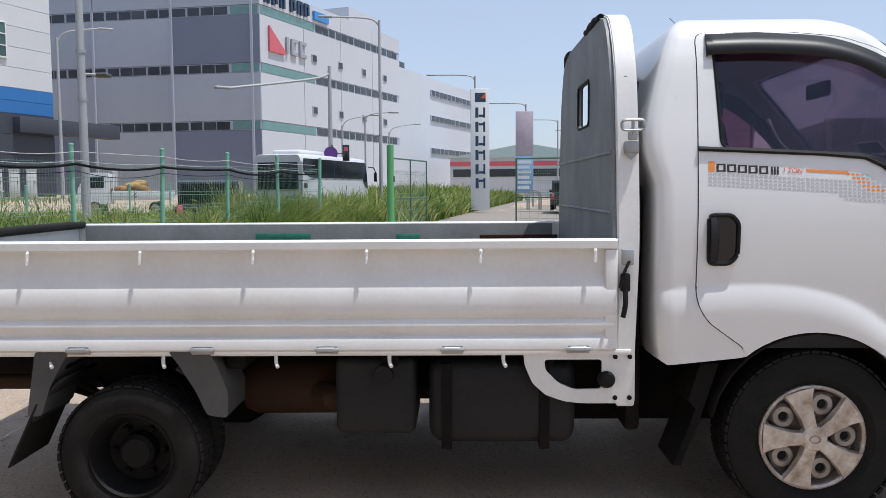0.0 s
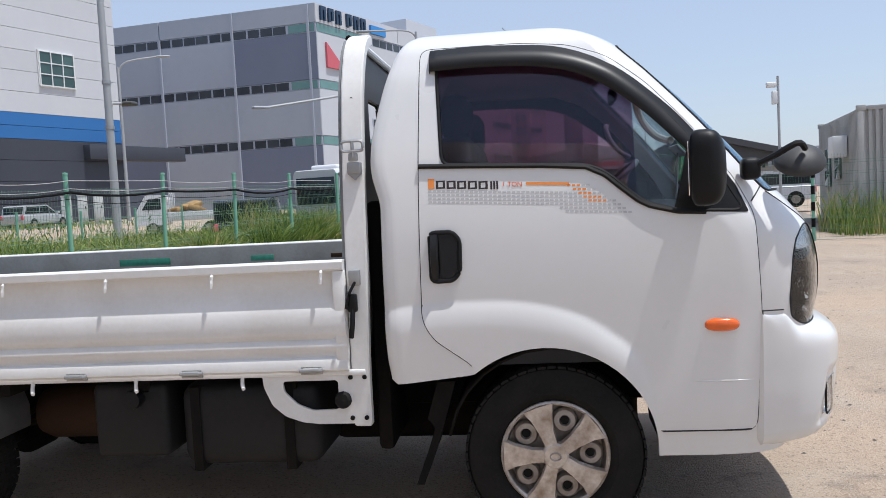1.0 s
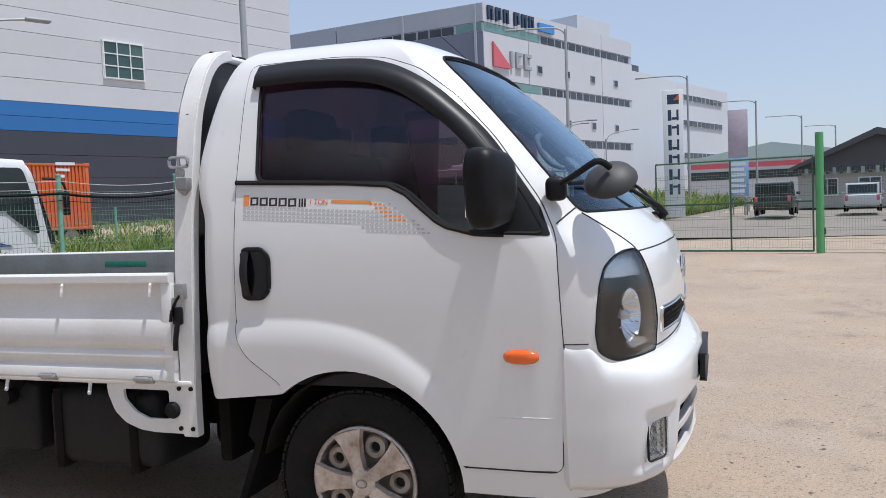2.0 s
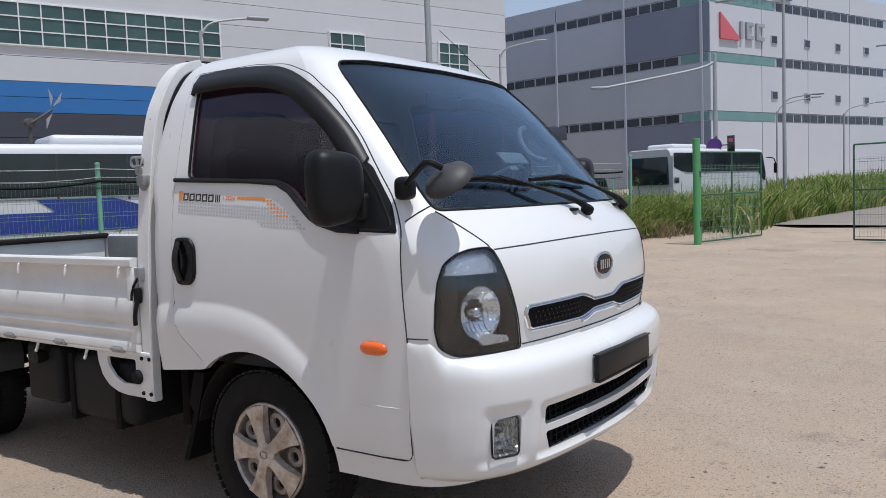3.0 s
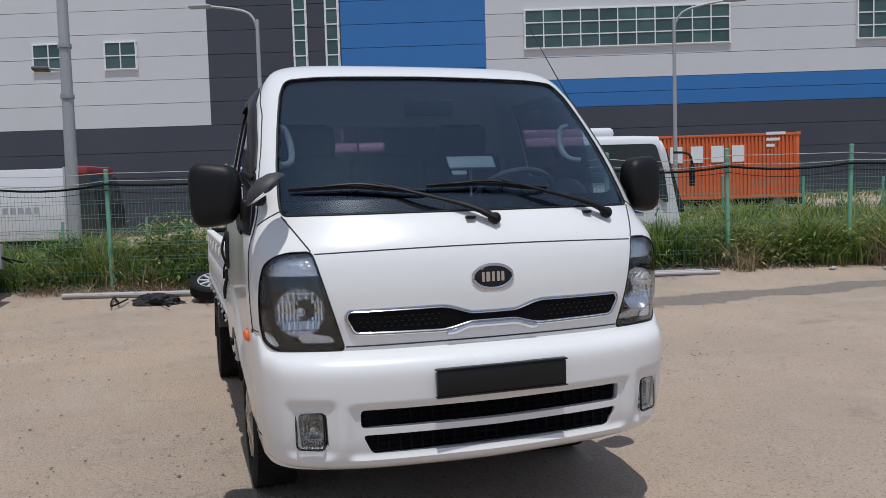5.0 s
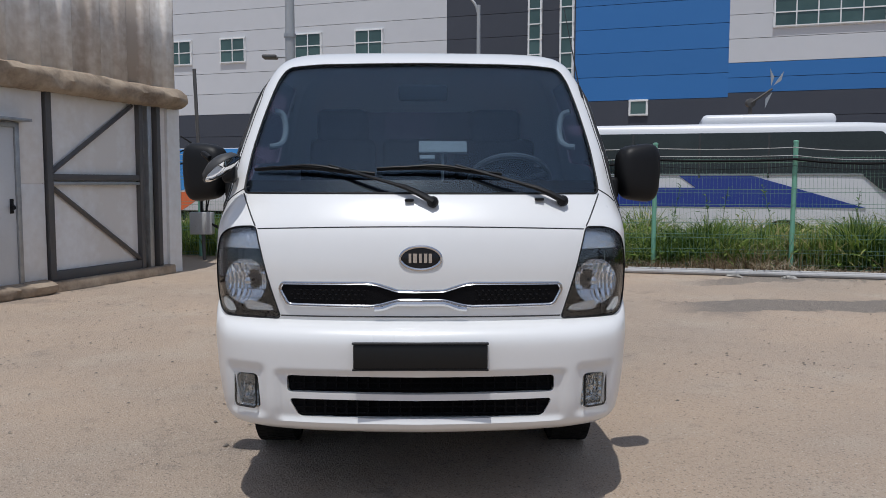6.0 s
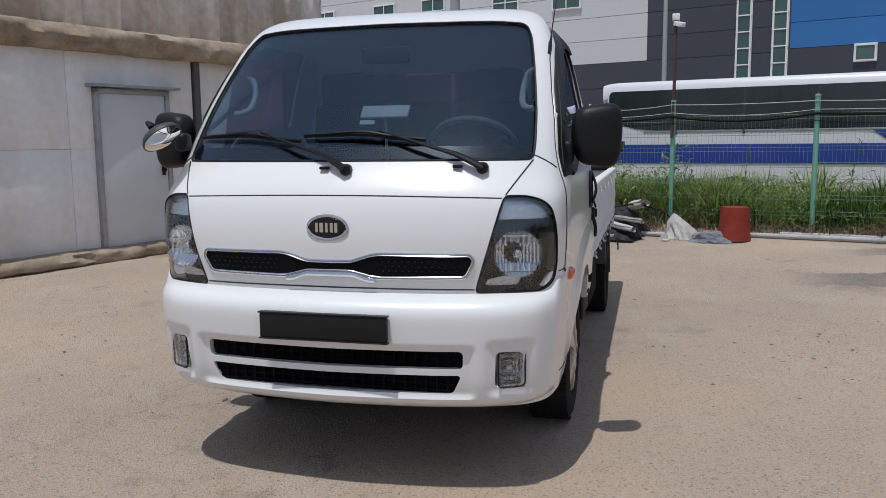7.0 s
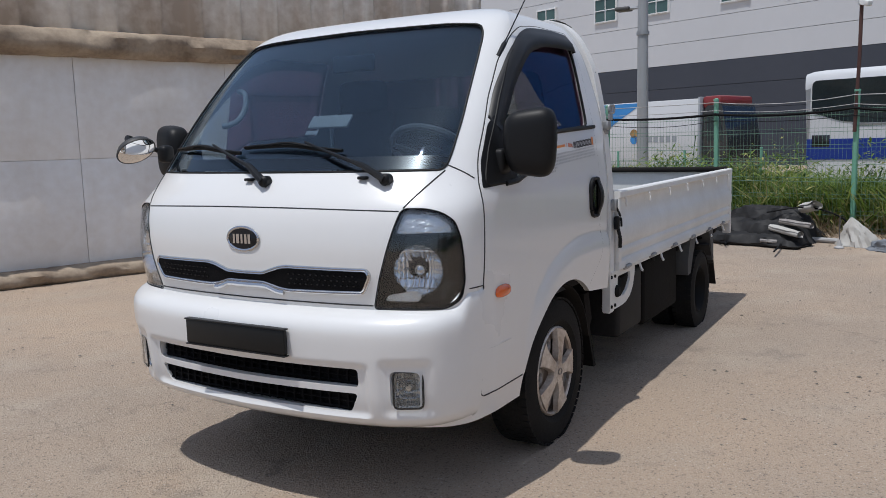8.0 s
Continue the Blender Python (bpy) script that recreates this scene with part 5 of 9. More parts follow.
# Torn rubber wrapped over the upper edge: along the near shoulder and on the far one.
for y0, y1, r in ((-0.50, -0.12, 0.020), (0.42, 0.60, 0.017)):
    cb = bmesh.new()
    pts = []
    for k in range(12):
        y = y0 + (y1 - y0) * k / 11
        pts.append((-0.738 + 0.006 * noise.noise((y * 9, 0, 1.0)), y, lerp([(0.0, 1.979), (0.48, 1.977), (0.575, 1.952), (0.64, 1.896)], abs(y)) + 0.006 * noise.noise((y * 14, 3, 0))))
    sweep(cb, pts, [r * (0.75 + 0.5 * abs(noise.noise((k * 0.6, 2.0, 5.0)))) for k in range(12)], 8)
    part("edge_wrap", cb, RUBBER, headboard, "torn black rubber wrap on the top edge")
tb = bmesh.new()
sweep(tb, [(-0.712, -0.50, 1.967), (-0.712, 0.50, 1.967)], 0.016, 10)
part("top_tube", tb, BEDWHITE, headboard)


def post(side):
    inner = [(0.842, 0.44), (0.842, 1.02), (0.815, 1.35), (0.785, 1.56), (0.752, 1.712), (0.705, 1.818), (0.655, 1.897), (0.585, 1.957), (0.49, 1.987)]
    outl = [p for p in spline(inner, 36)]
    bm = bmesh.new()
    quad = []
    for i, p in enumerate(outl):
        a, b = outl[max(i - 1, 0)], outl[min(i + 1, 35)]
        t = (b - a).normalized()
        nrm = Vector((-t.y, t.x, 0))
        xf, xr = -0.645 - 0.016 * (1 - smooth01(0.55, 1.15, p.y)), -0.729
        q = p + nrm * 0.045
        quad.append([bm.verts.new((xr, side * p.x, p.y)), bm.verts.new((xf, side * p.x, p.y)), bm.verts.new((xf, side * q.x, q.y)), bm.verts.new((xr, side * q.x, q.y))])
    for A, B in zip(quad, quad[1:]):
        for j in range(4):
            bm.faces.new((A[j], A[(j + 1) % 4], B[(j + 1) % 4], B[j]))
    bm.faces.new(quad[0])
    bm.faces.new(quad[-1])
    bmesh.ops.recalc_face_normals(bm, faces=bm.faces[:])
    bmesh.ops.bevel(bm, geom=[e for e in bm.edges if e.calc_face_angle(0) > 0.8], offset=0.005, segments=2, affect="EDGES", clamp_overlap=True)
    pst = part("headboard_post", bm, BEDWHITE, truck, "white folded steel headboard post", 30)
    # Foot bracket with a D-shaped cut-out.
    fo = [(-0.660, 0.452), (-0.660, 0.652), (-1.085, 0.652), (-1.08, 0.60), (-1.05, 0.53), (-1.00, 0.485), (-0.93, 0.460), (-0.86, 0.452)]
    ho = rounded([(-0.785, 0.622), (-1.005, 0.622), (-1.0, 0.58), (-0.95, 0.53), (-0.89, 0.505), (-0.785, 0.508)], 0.015)
    fb = boolean(cutter(rounded(fo, 0.012, 3), min(side * 0.828, side * 0.842), max(side * 0.828, side * 0.842), "y"), cutter(ho, -1, 1, "y"))
    foot = part("foot_bracket", fb, BEDWHITE, pst, "white bracket with a rounded cut-out", 30)
    for x, z in ((-0.735, 0.632), (-0.68, 0.632), (-0.735, 0.474), (-0.68, 0.474)):
        bb = bmesh.new()
        lathe(bb, [(side * 0.842, 0.0095), (side * 0.849, 0.0085), (side * 0.850, 0.001)], 10, "y", (x, 0, z))
        part("bolt", bb, BLACKRIM, foot)
    bb = bmesh.new()
    lathe(bb, [(side * 0.83, 0.033), (side * 0.850, 0.033), (side * 0.862, 0.026), (side * 0.864, 0.001)], 20, "y", (-0.768, 0, 0.545))
    part("rubber_stop", bb, RUBBER, foot)
    # Lock ring up on the post: a flat ring with a tongue, on a hinged clasp.
    lb = bmesh.new()
    ring = rounded([(-0.718, 1.490), (-0.718, 1.528), (-0.634, 1.528), (-0.634, 1.490)], 0.018)
    sweep(lb, [(x, side * 0.846, z) for x, z in ring], 0.0065, 6, True)
    sweep(lb, [(-0.676, side * 0.846, 1.526), (-0.676, side * 0.844, 1.47)], 0.007, 6)
    box(lb, (-0.694, min(side * 0.830, side * 0.848), 1.452), (-0.658, max(side * 0.830, side * 0.848), 1.484), 0.006)
    clasp = part("ring_latch", lb, STEEL, pst, "steel ring latch")
    lb = bmesh.new()
    box(lb, (-0.703, min(side * 0.800, side * 0.838), 1.405), (-0.650, max(side * 0.800, side * 0.838), 1.450), 0.006)
    prism(lb, [(-0.703, 1.407), (-0.650, 1.407), (-0.676, 1.382)], side * 0.806, side * 0.830, "y")
    part("clasp_plate", lb, STEEL, clasp)
    kb = bmesh.new()
    box(kb, (-0.715, min(side * 0.842, side * 0.870), 0.985), (-0.672, max(side * 0.842, side * 0.870), 1.045), 0.005)
    latch = part("gate_latch", kb, STEEL, pst, "black lever latch")
    vb = bmesh.new()
    box(vb, (-0.722, min(side * 0.852, side * 0.878), 0.885), (-0.686, max(side * 0.852, side * 0.878), 0.955), 0.008)
    sweep(vb, spline([(-0.704, side * 0.868, 0.90), (-0.706, side * 0.882, 0.84), (-0.714, side * 0.878, 0.79)], 8), 0.010, 8)
    sweep(vb, spline([(-0.690, side * 0.868, 1.0), (-0.715, side * 0.882, 0.95), (-0.727, side * 0.882, 0.90)], 8), 0.006, 6)
    part("latch_lever", vb, PLASTIC, latch)
    db = bmesh.new()
    lathe(db, [(side * 0.700, 0.0075), (side * 0.7560, 0.0075)], 12, "y", (-0.688, 0, 1.695))
    part("post_hole", db, GAP, pst)


for side in (-1, 1):
    post(side)

# Chassis, axles and what hangs below the bed.
GUARDGREY = material("dusty_grey_plastic", (0.060, 0.060, 0.062), 0.7, vary=0.6, scale=6, tone=(0.10, 0.095, 0.085))
for side in (-1, 1):
    cb = bmesh.new()
    box(cb, (-3.50, side * 0.36 - 0.035, 0.41), (0.95, side * 0.36 + 0.035, 0.62), 0.008)
    part("chassis_rail", cb, CHASSIS, truck, "dusty black chassis rail")
for x in (-3.3, -2.9, -2.2, -1.6, -1.0, -0.5, 0.3):
    cb = bmesh.new()
    box(cb, (x - 0.035, -0.80 if x < -0.7 else -0.36, 0.58), (x + 0.035, 0.80 if x < -0.7 else 0.36, 0.655), 0.006)
    part("cross_member", cb, CHASSIS, truck)
ax = bmesh.new()
sweep(ax, [(-2.608, -0.62, 0.245), (-2.608, 0.62, 0.245)], 0.045, 12)
lathe(ax, [(-0.12, 0.06), (-0.08, 0.12), (0.08, 0.12), (0.12, 0.06)], 18, "y", (-2.608, 0, 0.245))
part("rear_axle", ax, CHASSIS, truck, "dark rear axle")
ax = bmesh.new()
sweep(ax, [(0.032, -0.66, 0.30), (0.032, 0.66, 0.30)], 0.04, 10)
part("front_axle", ax, CHASSIS, truck)
for side in (-1, 1):
    sp = bmesh.new()
    for k in range(3):
        sweep(sp, spline([(-3.15 + 0.12 * k, side * 0.45, 0.46), (-2.608, side * 0.45, 0.328 - k * 0.016), (-2.02 - 0.12 * k, side * 0.45, 0.46)], 12), 0.014, 6)
    part("leaf_spring", sp, CHASSIS, truck)
    # Curved mudguards over the twin wheels and rubber flaps.
    for a0, a1 in ((28, 62), (128, 158)):
        mg = bmesh.new()
        row = []
        for i in range(10):
            q = radians(a0 + (a1 - a0) * i / 9)
            p = (-2.608 + 0.40 * math.cos(q), 0.235 + 0.40 * math.sin(q))
            row.append((mg.verts.new((p[0], side * 0.56, p[1])), mg.verts.new((p[0], side * 0.855, p[1]))))
        for A, B in zip(row, row[1:]):
            mg.faces.new((A[0], A[1], B[1], B[0]))
        g = part("mudguard", mg, TANKMAT, truck, "dusty grey plastic mudguard")
        sd = g.modifiers.new("thickness", "SOLIDIFY")
        sd.thickness = 0.012
    for outl in ([(-2.445, 0.662), (-2.40, 0.60), (-2.345, 0.51), (-2.30, 0.412), (-2.222, 0.402), (-2.218, 0.50), (-2.255, 0.60), (-2.295, 0.662)], [(-2.96, 0.662), (-3.00, 0.41), (-2.945, 0.41), (-2.905, 0.53), (-2.83, 0.662)]):
        mg = bmesh.new()
        prism(mg, rounded(outl, 0.015, 3), min(side * 0.60, side * 0.858), max(side * 0.60, side * 0.858), "y")
        part("mudguard", mg, GUARDGREY, truck, "dusty grey plastic mudguard")
    fl = bmesh.new()
    box(fl, (-2.985, min(side * 0.56, side * 0.86), 0.205), (-2.972, max(side * 0.56, side * 0.86), 0.46), 0.004, 1, Matrix.Translation((0, 0, 0)))
    for v in fl.verts:
        v.co.x -= (0.42 - v.co.z) * 0.48
    part("mud_flap", fl, RUBBER, truck, "black rubber mud flap")
    ff = bmesh.new()
    flap = spline([(-0.335, 0.60), (-0.375, 0.47), (-0.42, 0.34), (-0.475, 0.20)], 12)
    prism(ff, [(v.x, v.y) for v in flap] + [(v.x - 0.030 - 0.04 * (v.y > 0.45), v.y) for v in flap[::-1]], min(side * 0.58, side * 0.82), max(side * 0.58, side * 0.82), "y")
    part("front_flap", ff, CHASSIS, truck, "black rubber splash guard")
    wl = bmesh.new()
    row = []
    for i in range(14):
        q = radians(-2 + 172 * i / 13)
        p = (0.035 + 0.40 * math.cos(q), 0.325 + 0.39 * math.sin(q))
        row.append((wl.verts.new((p[0], side * 0.40, p[1] + 0.015)), wl.verts.new((p[0], side * (0.838 if q > 0.28 else 0.80), p[1]))))
    for A, B in zip(row, row[1:]):
        wl.faces.new((A[0], A[1], B[1], B[0]))
    part("wheel_liner", wl, CHASSIS, truck, "black wheel arch liner").modifiers.new("thickness", "SOLIDIFY").thickness = 0.01
# Fuel tank, battery box and air tank under the bed on the right side.
for nm, lo, hi, r, lab in (("fuel_tank", (-1.45, -0.80, 0.275), (-0.875, -0.42, 0.61), 0.06, "dusty dark grey fuel tank"), ("tool_box", (-1.815, -0.80, 0.318), (-1.50, -0.40, 0.62), 0.03, "dusty black box"),
                           ("battery_box", (-1.36, 0.42, 0.24), (-0.93, 0.80, 0.60), 0.03, "dusty black battery box")):
    bm = bmesh.new()
    box(bm, lo, hi, r, 4)
    part(nm, bm, TANKMAT, truck, lab)
for x in (-1.00, -1.38):
    sb = bmesh.new()
    box(sb, (x - 0.02, -0.808, 0.262), (x + 0.02, -0.42, 0.60), 0.004)
    part("tank_strap", sb, CHASSIS, truck)
cp = bmesh.new()
lathe(cp, [(-0.86, 0.001), (-0.858, 0.035), (-0.83, 0.038), (-0.80, 0.03)], 18, "y", (-1.62, 0, 0.565))
part("filler_cap", cp, PLASTIC, truck)
# Unseen blocks, added to hide the sunlit ground beyond the truck.
for nm, lo, hi, r, lab in (("gap_filler_box", (-2.16, 0.40, 0.215), (-1.40, 0.80, 0.62), 0.03, "added dark box under the bed, hiding sunlit ground beyond"), ("gearbox", (-1.75, -0.24, 0.30), (-0.90, 0.24, 0.62), 0.06, "dark gearbox block, added to hide sunlit ground beyond")):
    bm = bmesh.new()
    box(bm, lo, hi, r, 3)
    part(nm, bm, CHASSIS, truck, lab)
# Tyre added out of sight to close the bright gap by the rear wheel.
bm = bmesh.new()
lathe(bm, [(-0.08, 0.24), (-0.07, 0.28), (0.07, 0.28), (0.08, 0.24)], 32, "z", (-3.16, 0, 0.44))
part("filler_tyre", bm, RUBBER, truck, "unseen tyre added under the bed to hide sunlit ground")
bm = bmesh.new()
sweep(bm, [(-2.50, 0, 0.27), (-1.70, 0, 0.42)], 0.04, 12)
part("drive_shaft", bm, CHASSIS, truck)
bm = bmesh.new()
lathe(bm, [(-2.26, 0.03), (-2.25, 0.10), (-2.20, 0.12), (-1.80, 0.12), (-1.74, 0.10), (-1.73, 0.03)], 20, "x", (0, -0.42, 0.425))
part("silencer", bm, RUST, truck, "rusty brown exhaust silencer")
ex = bmesh.new()
sweep(ex, [(-2.05, -0.30, 0.42), (-1.85, -0.62, 0.42), (-1.82, -0.62, 0.42)], 0.05, 10)
part("exhaust", ex, RUST, truck, "rusty exhaust pipe")
ex = bmesh.new()
sweep(ex, [(-3.35, -0.66, 0.50), (-2.95, -0.66, 0.50)], 0.03, 10)
part("tail_pipe", ex, RUST, truck, "rusty tail pipe")
eb = bmesh.new()
box(eb, (-0.95, -0.34, 0.235), (0.40, 0.34, 0.66), 0.05, 3)
box(eb, (-0.668, -0.70, 0.30), (-0.606, -0.30, 1.30), 0.02, 2)
part("engine", eb, CHASSIS, truck, "dark engine block under the cab")


# ---- buildings round the yard ----
def placed(name, x, y, z, d, label="", category="", group="", kind="", size=1.0):
    """An Empty whose own x axis points along d on the ground; size scales the whole thing."""
    e = new(name)
    q = math.degrees(math.atan2(d[1], d[0]))
    e.matrix_world = pose(x, y, z, 0, 0, q) @ Matrix.Scale(size, 4)
    return tagged(e, label, category, group, kind)


def piece(name, lo, hi, mat, parent, bevel=0.0, label=""):
    bm = bmesh.new()
    box(bm, lo, hi, bevel)
    return part(name, bm, mat, parent, label, 30 if bevel else 0)


FD = (0.33, 0.944)
SIDING = material("white_siding", (0.57, 0.58, 0.60), 0.5, vary=0.25, scale=0.25, fine=2.0, tone=(0.46, 0.47, 0.49), rand=0.03)
DARKSIDING = material("dark_grey_siding", (0.038, 0.044, 0.060), 0.6, vary=0.35, scale=0.3, fine=2.0, tone=(0.060, 0.066, 0.084), rand=0.05)
BLUESIDING = material("blue_siding", (0.026, 0.145, 0.40), 0.5, vary=0.25, scale=0.3, fine=2.0, tone=(0.035, 0.17, 0.43), rand=0.04)
WINFRAME = material("white_window_frame", (0.72, 0.73, 0.73), 0.5)
PANEMAT = material("green_window_glass", (0.035, 0.075, 0.072), 0.08, vary=0.6, scale=0.7, tone=(0.09, 0.15, 0.14), spec=0.6, rand=0.25)
K = 1.35


def fz(z):
    return 1.32 + K * (z - 1.32)


warehouse = placed("warehouse", -37.3, 12.7, 0.0, FD, "large white, blue and dark grey clad warehouse", "warehouse")
TOP = 12.6


def cladding(name, s0, s1, z0, z1, mat, step=0.9, proud=0.0):
    """Horizontal boards with open joints, between two places along the front and two heights."""
    n = max(1, round((z1 - z0) / step))
    for i in range(n):
        a, b = z0 + (z1 - z0) * i / n, z0 + (z1 - z0) * (i + 1) / n
        piece(name, (K * s0, -0.06 - proud, fz(a) + 0.012), (K * s1, 0.05, fz(b) - 0.012), mat, warehouse)


piece("wall_core", (K * -44, 0.03, -1.2), (K * 25.8, 40, fz(TOP) - 0.05), DARKSIDING, warehouse, 0, "dark core of the warehouse")
cladding("base_board", -44, -4.05, -0.6, 4.38, DARKSIDING, 0.95)
cladding("base_board", -4.05, 1.58, -0.6, 4.47, DARKSIDING, 0.95)
cladding("base_board", 1.58, 25.8, -0.6, 4.63, DARKSIDING, 0.95)
cladding("white_board", -44, -9.3, 4.38, TOP, SIDING)
cladding("dark_board", -9.3, -4.05, 4.38, TOP, DARKSIDING)
cladding("blue_board", -4.05, 1.58, 4.47, TOP, BLUESIDING)
cladding("blue_band_board", 1.58, 25.8, 4.63, 5.71, BLUESIDING, 0.55)
cladding("white_board", 1.58, 25.8, 5.71, TOP, SIDING)
for i in range(11):
    a, b = fz(-0.6) + i * 1.6, fz(-0.6) + (i + 1) * 1.6
    if a > fz(TOP) - 1:
        break
    piece("side_board", (K * 25.8, 0.0, a + 0.012), (K * 25.8 + 0.06, 39.9, b - 0.012), SIDING if b > 6.8 else (BLUESIDING if b > 5.3 else DARKSIDING), warehouse)


def facade_window(s0, s1, z0, z1, cols, rows, parent=warehouse, k=K, zf=fz):
    w = part("window", boxes(((k * s0, -0.14, zf(z0)), (k * s1, -0.062, zf(z1)))), WINFRAME, parent, "white-framed window", 0)
    t = 0.075
    x0, x1, a, b = k * s0 + t, k * s1 - t, zf(z0) + t, zf(z1) - t
    for i in range(cols):
        for j in range(rows):
            p0, p1 = x0 + (x1 - x0) * i / cols, x0 + (x1 - x0) * (i + 1) / cols
            q0, q1 = a + (b - a) * j / rows, a + (b - a) * (j + 1) / rows
            piece("pane", (p0 + t / 3, -0.150, q0 + t / 3), (p1 - t / 3, -0.142, q1 - t / 3), PANEMAT, w)
            # Glazing bars stand proud of the glass.
    bars = bmesh.new()
    for i in range(cols + 1):
        p = x0 + (x1 - x0) * i / cols
        box(bars, (p - t / 2.6, -0.19, a - t), (p + t / 2.6, -0.139, b + t))
    for j in range(rows + 1):
        q = a + (b - a) * j / rows
        box(bars, (x0 - t, -0.188, q - t / 2.6), (x1 + t, -0.139, q + t / 2.6))
    tagged(part("glazing_grid", bars, WINFRAME, w, "", 0), kind="stuff")


facade_window(3.05, 11.02, 6.88, 8.44, 11, 3)
facade_window(15.80, 17.65, 6.85, 8.42, 3, 3)
facade_window(21.58, 23.42, 6.87, 8.42, 3, 3)
for s in (-22.8, -20.0, -16.25, -13.40, -26.5, -29.4):
    facade_window(s, s + 1.33, 6.62, 7.76, 2, 2)
facade_window(-1.98, -1.26, 3.87, 4.49, 1, 1)
for s in (-5.93, -4.67):
    facade_window(s, s + 0.57, 3.35, TOP - 0.3, 1, 15)
piece("canopy", (K * 23.6, -0.6, 4.7), (K * 29.5, 0.4, 5.6), DARKSIDING, warehouse, 0.02)
SIGNGREY_ROOF = material("grey_booth_roof", (0.22, 0.23, 0.25), 0.6, vary=0.3)
booth = placed("guard_booth", -27.0, -0.4, -0.75, FD, "small dark guard booth beside the warehouse", "booth")
piece("booth_body", (0.95, 0, 0), (1.95, 1.3, 3.20), DARKSIDING, booth, 0.02)
piece("booth_roof", (0.80, -0.2, 3.20), (2.10, 1.5, 3.38), SIGNGREY_ROOF, booth, 0.03)
piece("booth_window", (1.10, -0.02, 1.5), (1.80, -0.003, 2.6), PANEMAT, booth)

# Six-storey logistics building beyond the road.
GREYPANEL = material("grey_panel", (0.40, 0.432, 0.485), 0.6, vary=0.5, scale=0.06, fine=0.9, tone=(0.32, 0.347, 0.395), rand=0.05)
SLATEPANEL = material("slate_panel", (0.185, 0.21, 0.28), 0.6, vary=0.4, scale=0.08, fine=0.6, tone=(0.15, 0.17, 0.23))
WHITEPANEL = material("white_panel", (0.55, 0.565, 0.60), 0.6, vary=0.35, scale=0.08, fine=0.5, tone=(0.48, 0.49, 0.52), rand=0.03)
TEAL = material("teal_glass", (0.16, 0.30, 0.29), 0.2, vary=0.3, scale=0.4)
STRIPGLASS = material("strip_window_glass", (0.028, 0.034, 0.042), 0.12, vary=0.5, scale=0.3, tone=(0.09, 0.10, 0.115), rand=0.3)
DRAIN = material("drain_pipe", (0.40, 0.43, 0.50), 0.5)
BANDS = (9.9, 18.0, 26.1)


def storey_wall(parent, length, mat, bays, first_teal, glass_from, glass_to, roof=30.2, dark=()):
    """A long front in panels between the window strips. Its own x runs along it; the outside lies at y < 0."""
    zs = [-1.0] + [z for b in BANDS for z in (b, b + 1.35)] + [roof]
    for j in range(0, len(zs) - 1, 2):
        for i in range(bays):
            a, b = length * i / bays, length * (i + 1) / bays
            piece("wall_panel", (a + 0.06, 0.0, zs[j] + 0.04), (b - 0.06, 0.6, zs[j + 1] - 0.04), SLATEPANEL if (i, j // 2) in dark else mat, parent)
    for z in BANDS:
        strip = piece("window_strip", (0.1, 0.10, z), (length - 0.1, 0.6, z + 1.35), DRAIN, parent, 0, "strip of windows")
        piece("teal_pane", (0.3, 0.03, z + 0.10), (first_teal, 0.098, z + 1.25), TEAL, strip)
        n = int((glass_to - glass_from) / 2.1)
        for i in range(n):
            x = glass_from + (glass_to - glass_from) * i / n
            piece("pane", (x + 0.06, 0.04, z + 0.10), (x + 2.1 - 0.10 * (1 + i % 3), 0.098, z + 1.22), STRIPGLASS, strip)


logistics = placed("logistics_building", -17.1, 62.43, 0.56, (0.354, 0.935), "tall white and grey logistics building with strip windows", "building", size=0.57)
right_face = new("right_front")
right_face.parent = logistics
right_face.matrix_local = Matrix.Identity(4)
left_face = new("left_front")
left_face.parent = logistics
q0 = math.degrees(math.atan2(0.17, -0.985)) - math.degrees(math.atan2(0.935, 0.354))
left_face.matrix_local = pose(0, 0, 0, 0, 0, q0)
storey_wall(right_face, 47.0, WHITEPANEL, 4, 15.0, 15.5, 46.0)


def mirrored_wall():
    """The left front: its outside lies at y > 0."""
    length, bays = 66.0, 5
    zs = [-1.0] + [z for b in BANDS for z in (b, b + 1.35)] + [30.2]
    edges = [0, 13.5, 26, 39, 52, 66]
    for j in range(0, len(zs) - 1, 2):
        for i in range(bays):
            mat = SLATEPANEL if (i, j // 2) in ((0, 2), (0, 0), (2, 0)) else GREYPANEL
            piece("wall_panel", (edges[i] + 0.08, -0.6, zs[j] + 0.04), (edges[i + 1] - 0.08, 0.0, zs[j + 1] - 0.04), mat, left_face)
    for z in BANDS:
        strip = piece("window_strip", (0.1, -0.6, z), (length, -0.10, z + 1.35), DRAIN, left_face, 0, "strip of windows")
        piece("teal_pane", (0.3, -0.098, z + 0.10), (4.4, -0.03, z + 1.25), TEAL, strip)
        for i in range(28):
            x = 4.8 + i * 2.15
            piece("pane", (x + 0.06, -0.098, z + 0.10), (x + 2.15 - 0.10 * (1 + i % 3), -0.04, z + 1.22), STRIPGLASS, strip)
    for x in (1.2, 13.5, 26.0, 39.0):
        piece("drain_pipe", (x - 0.16, 0.02, 0), (x + 0.16, 0.30, 30.0 if x < 14 else 27.5), DRAIN, left_face)


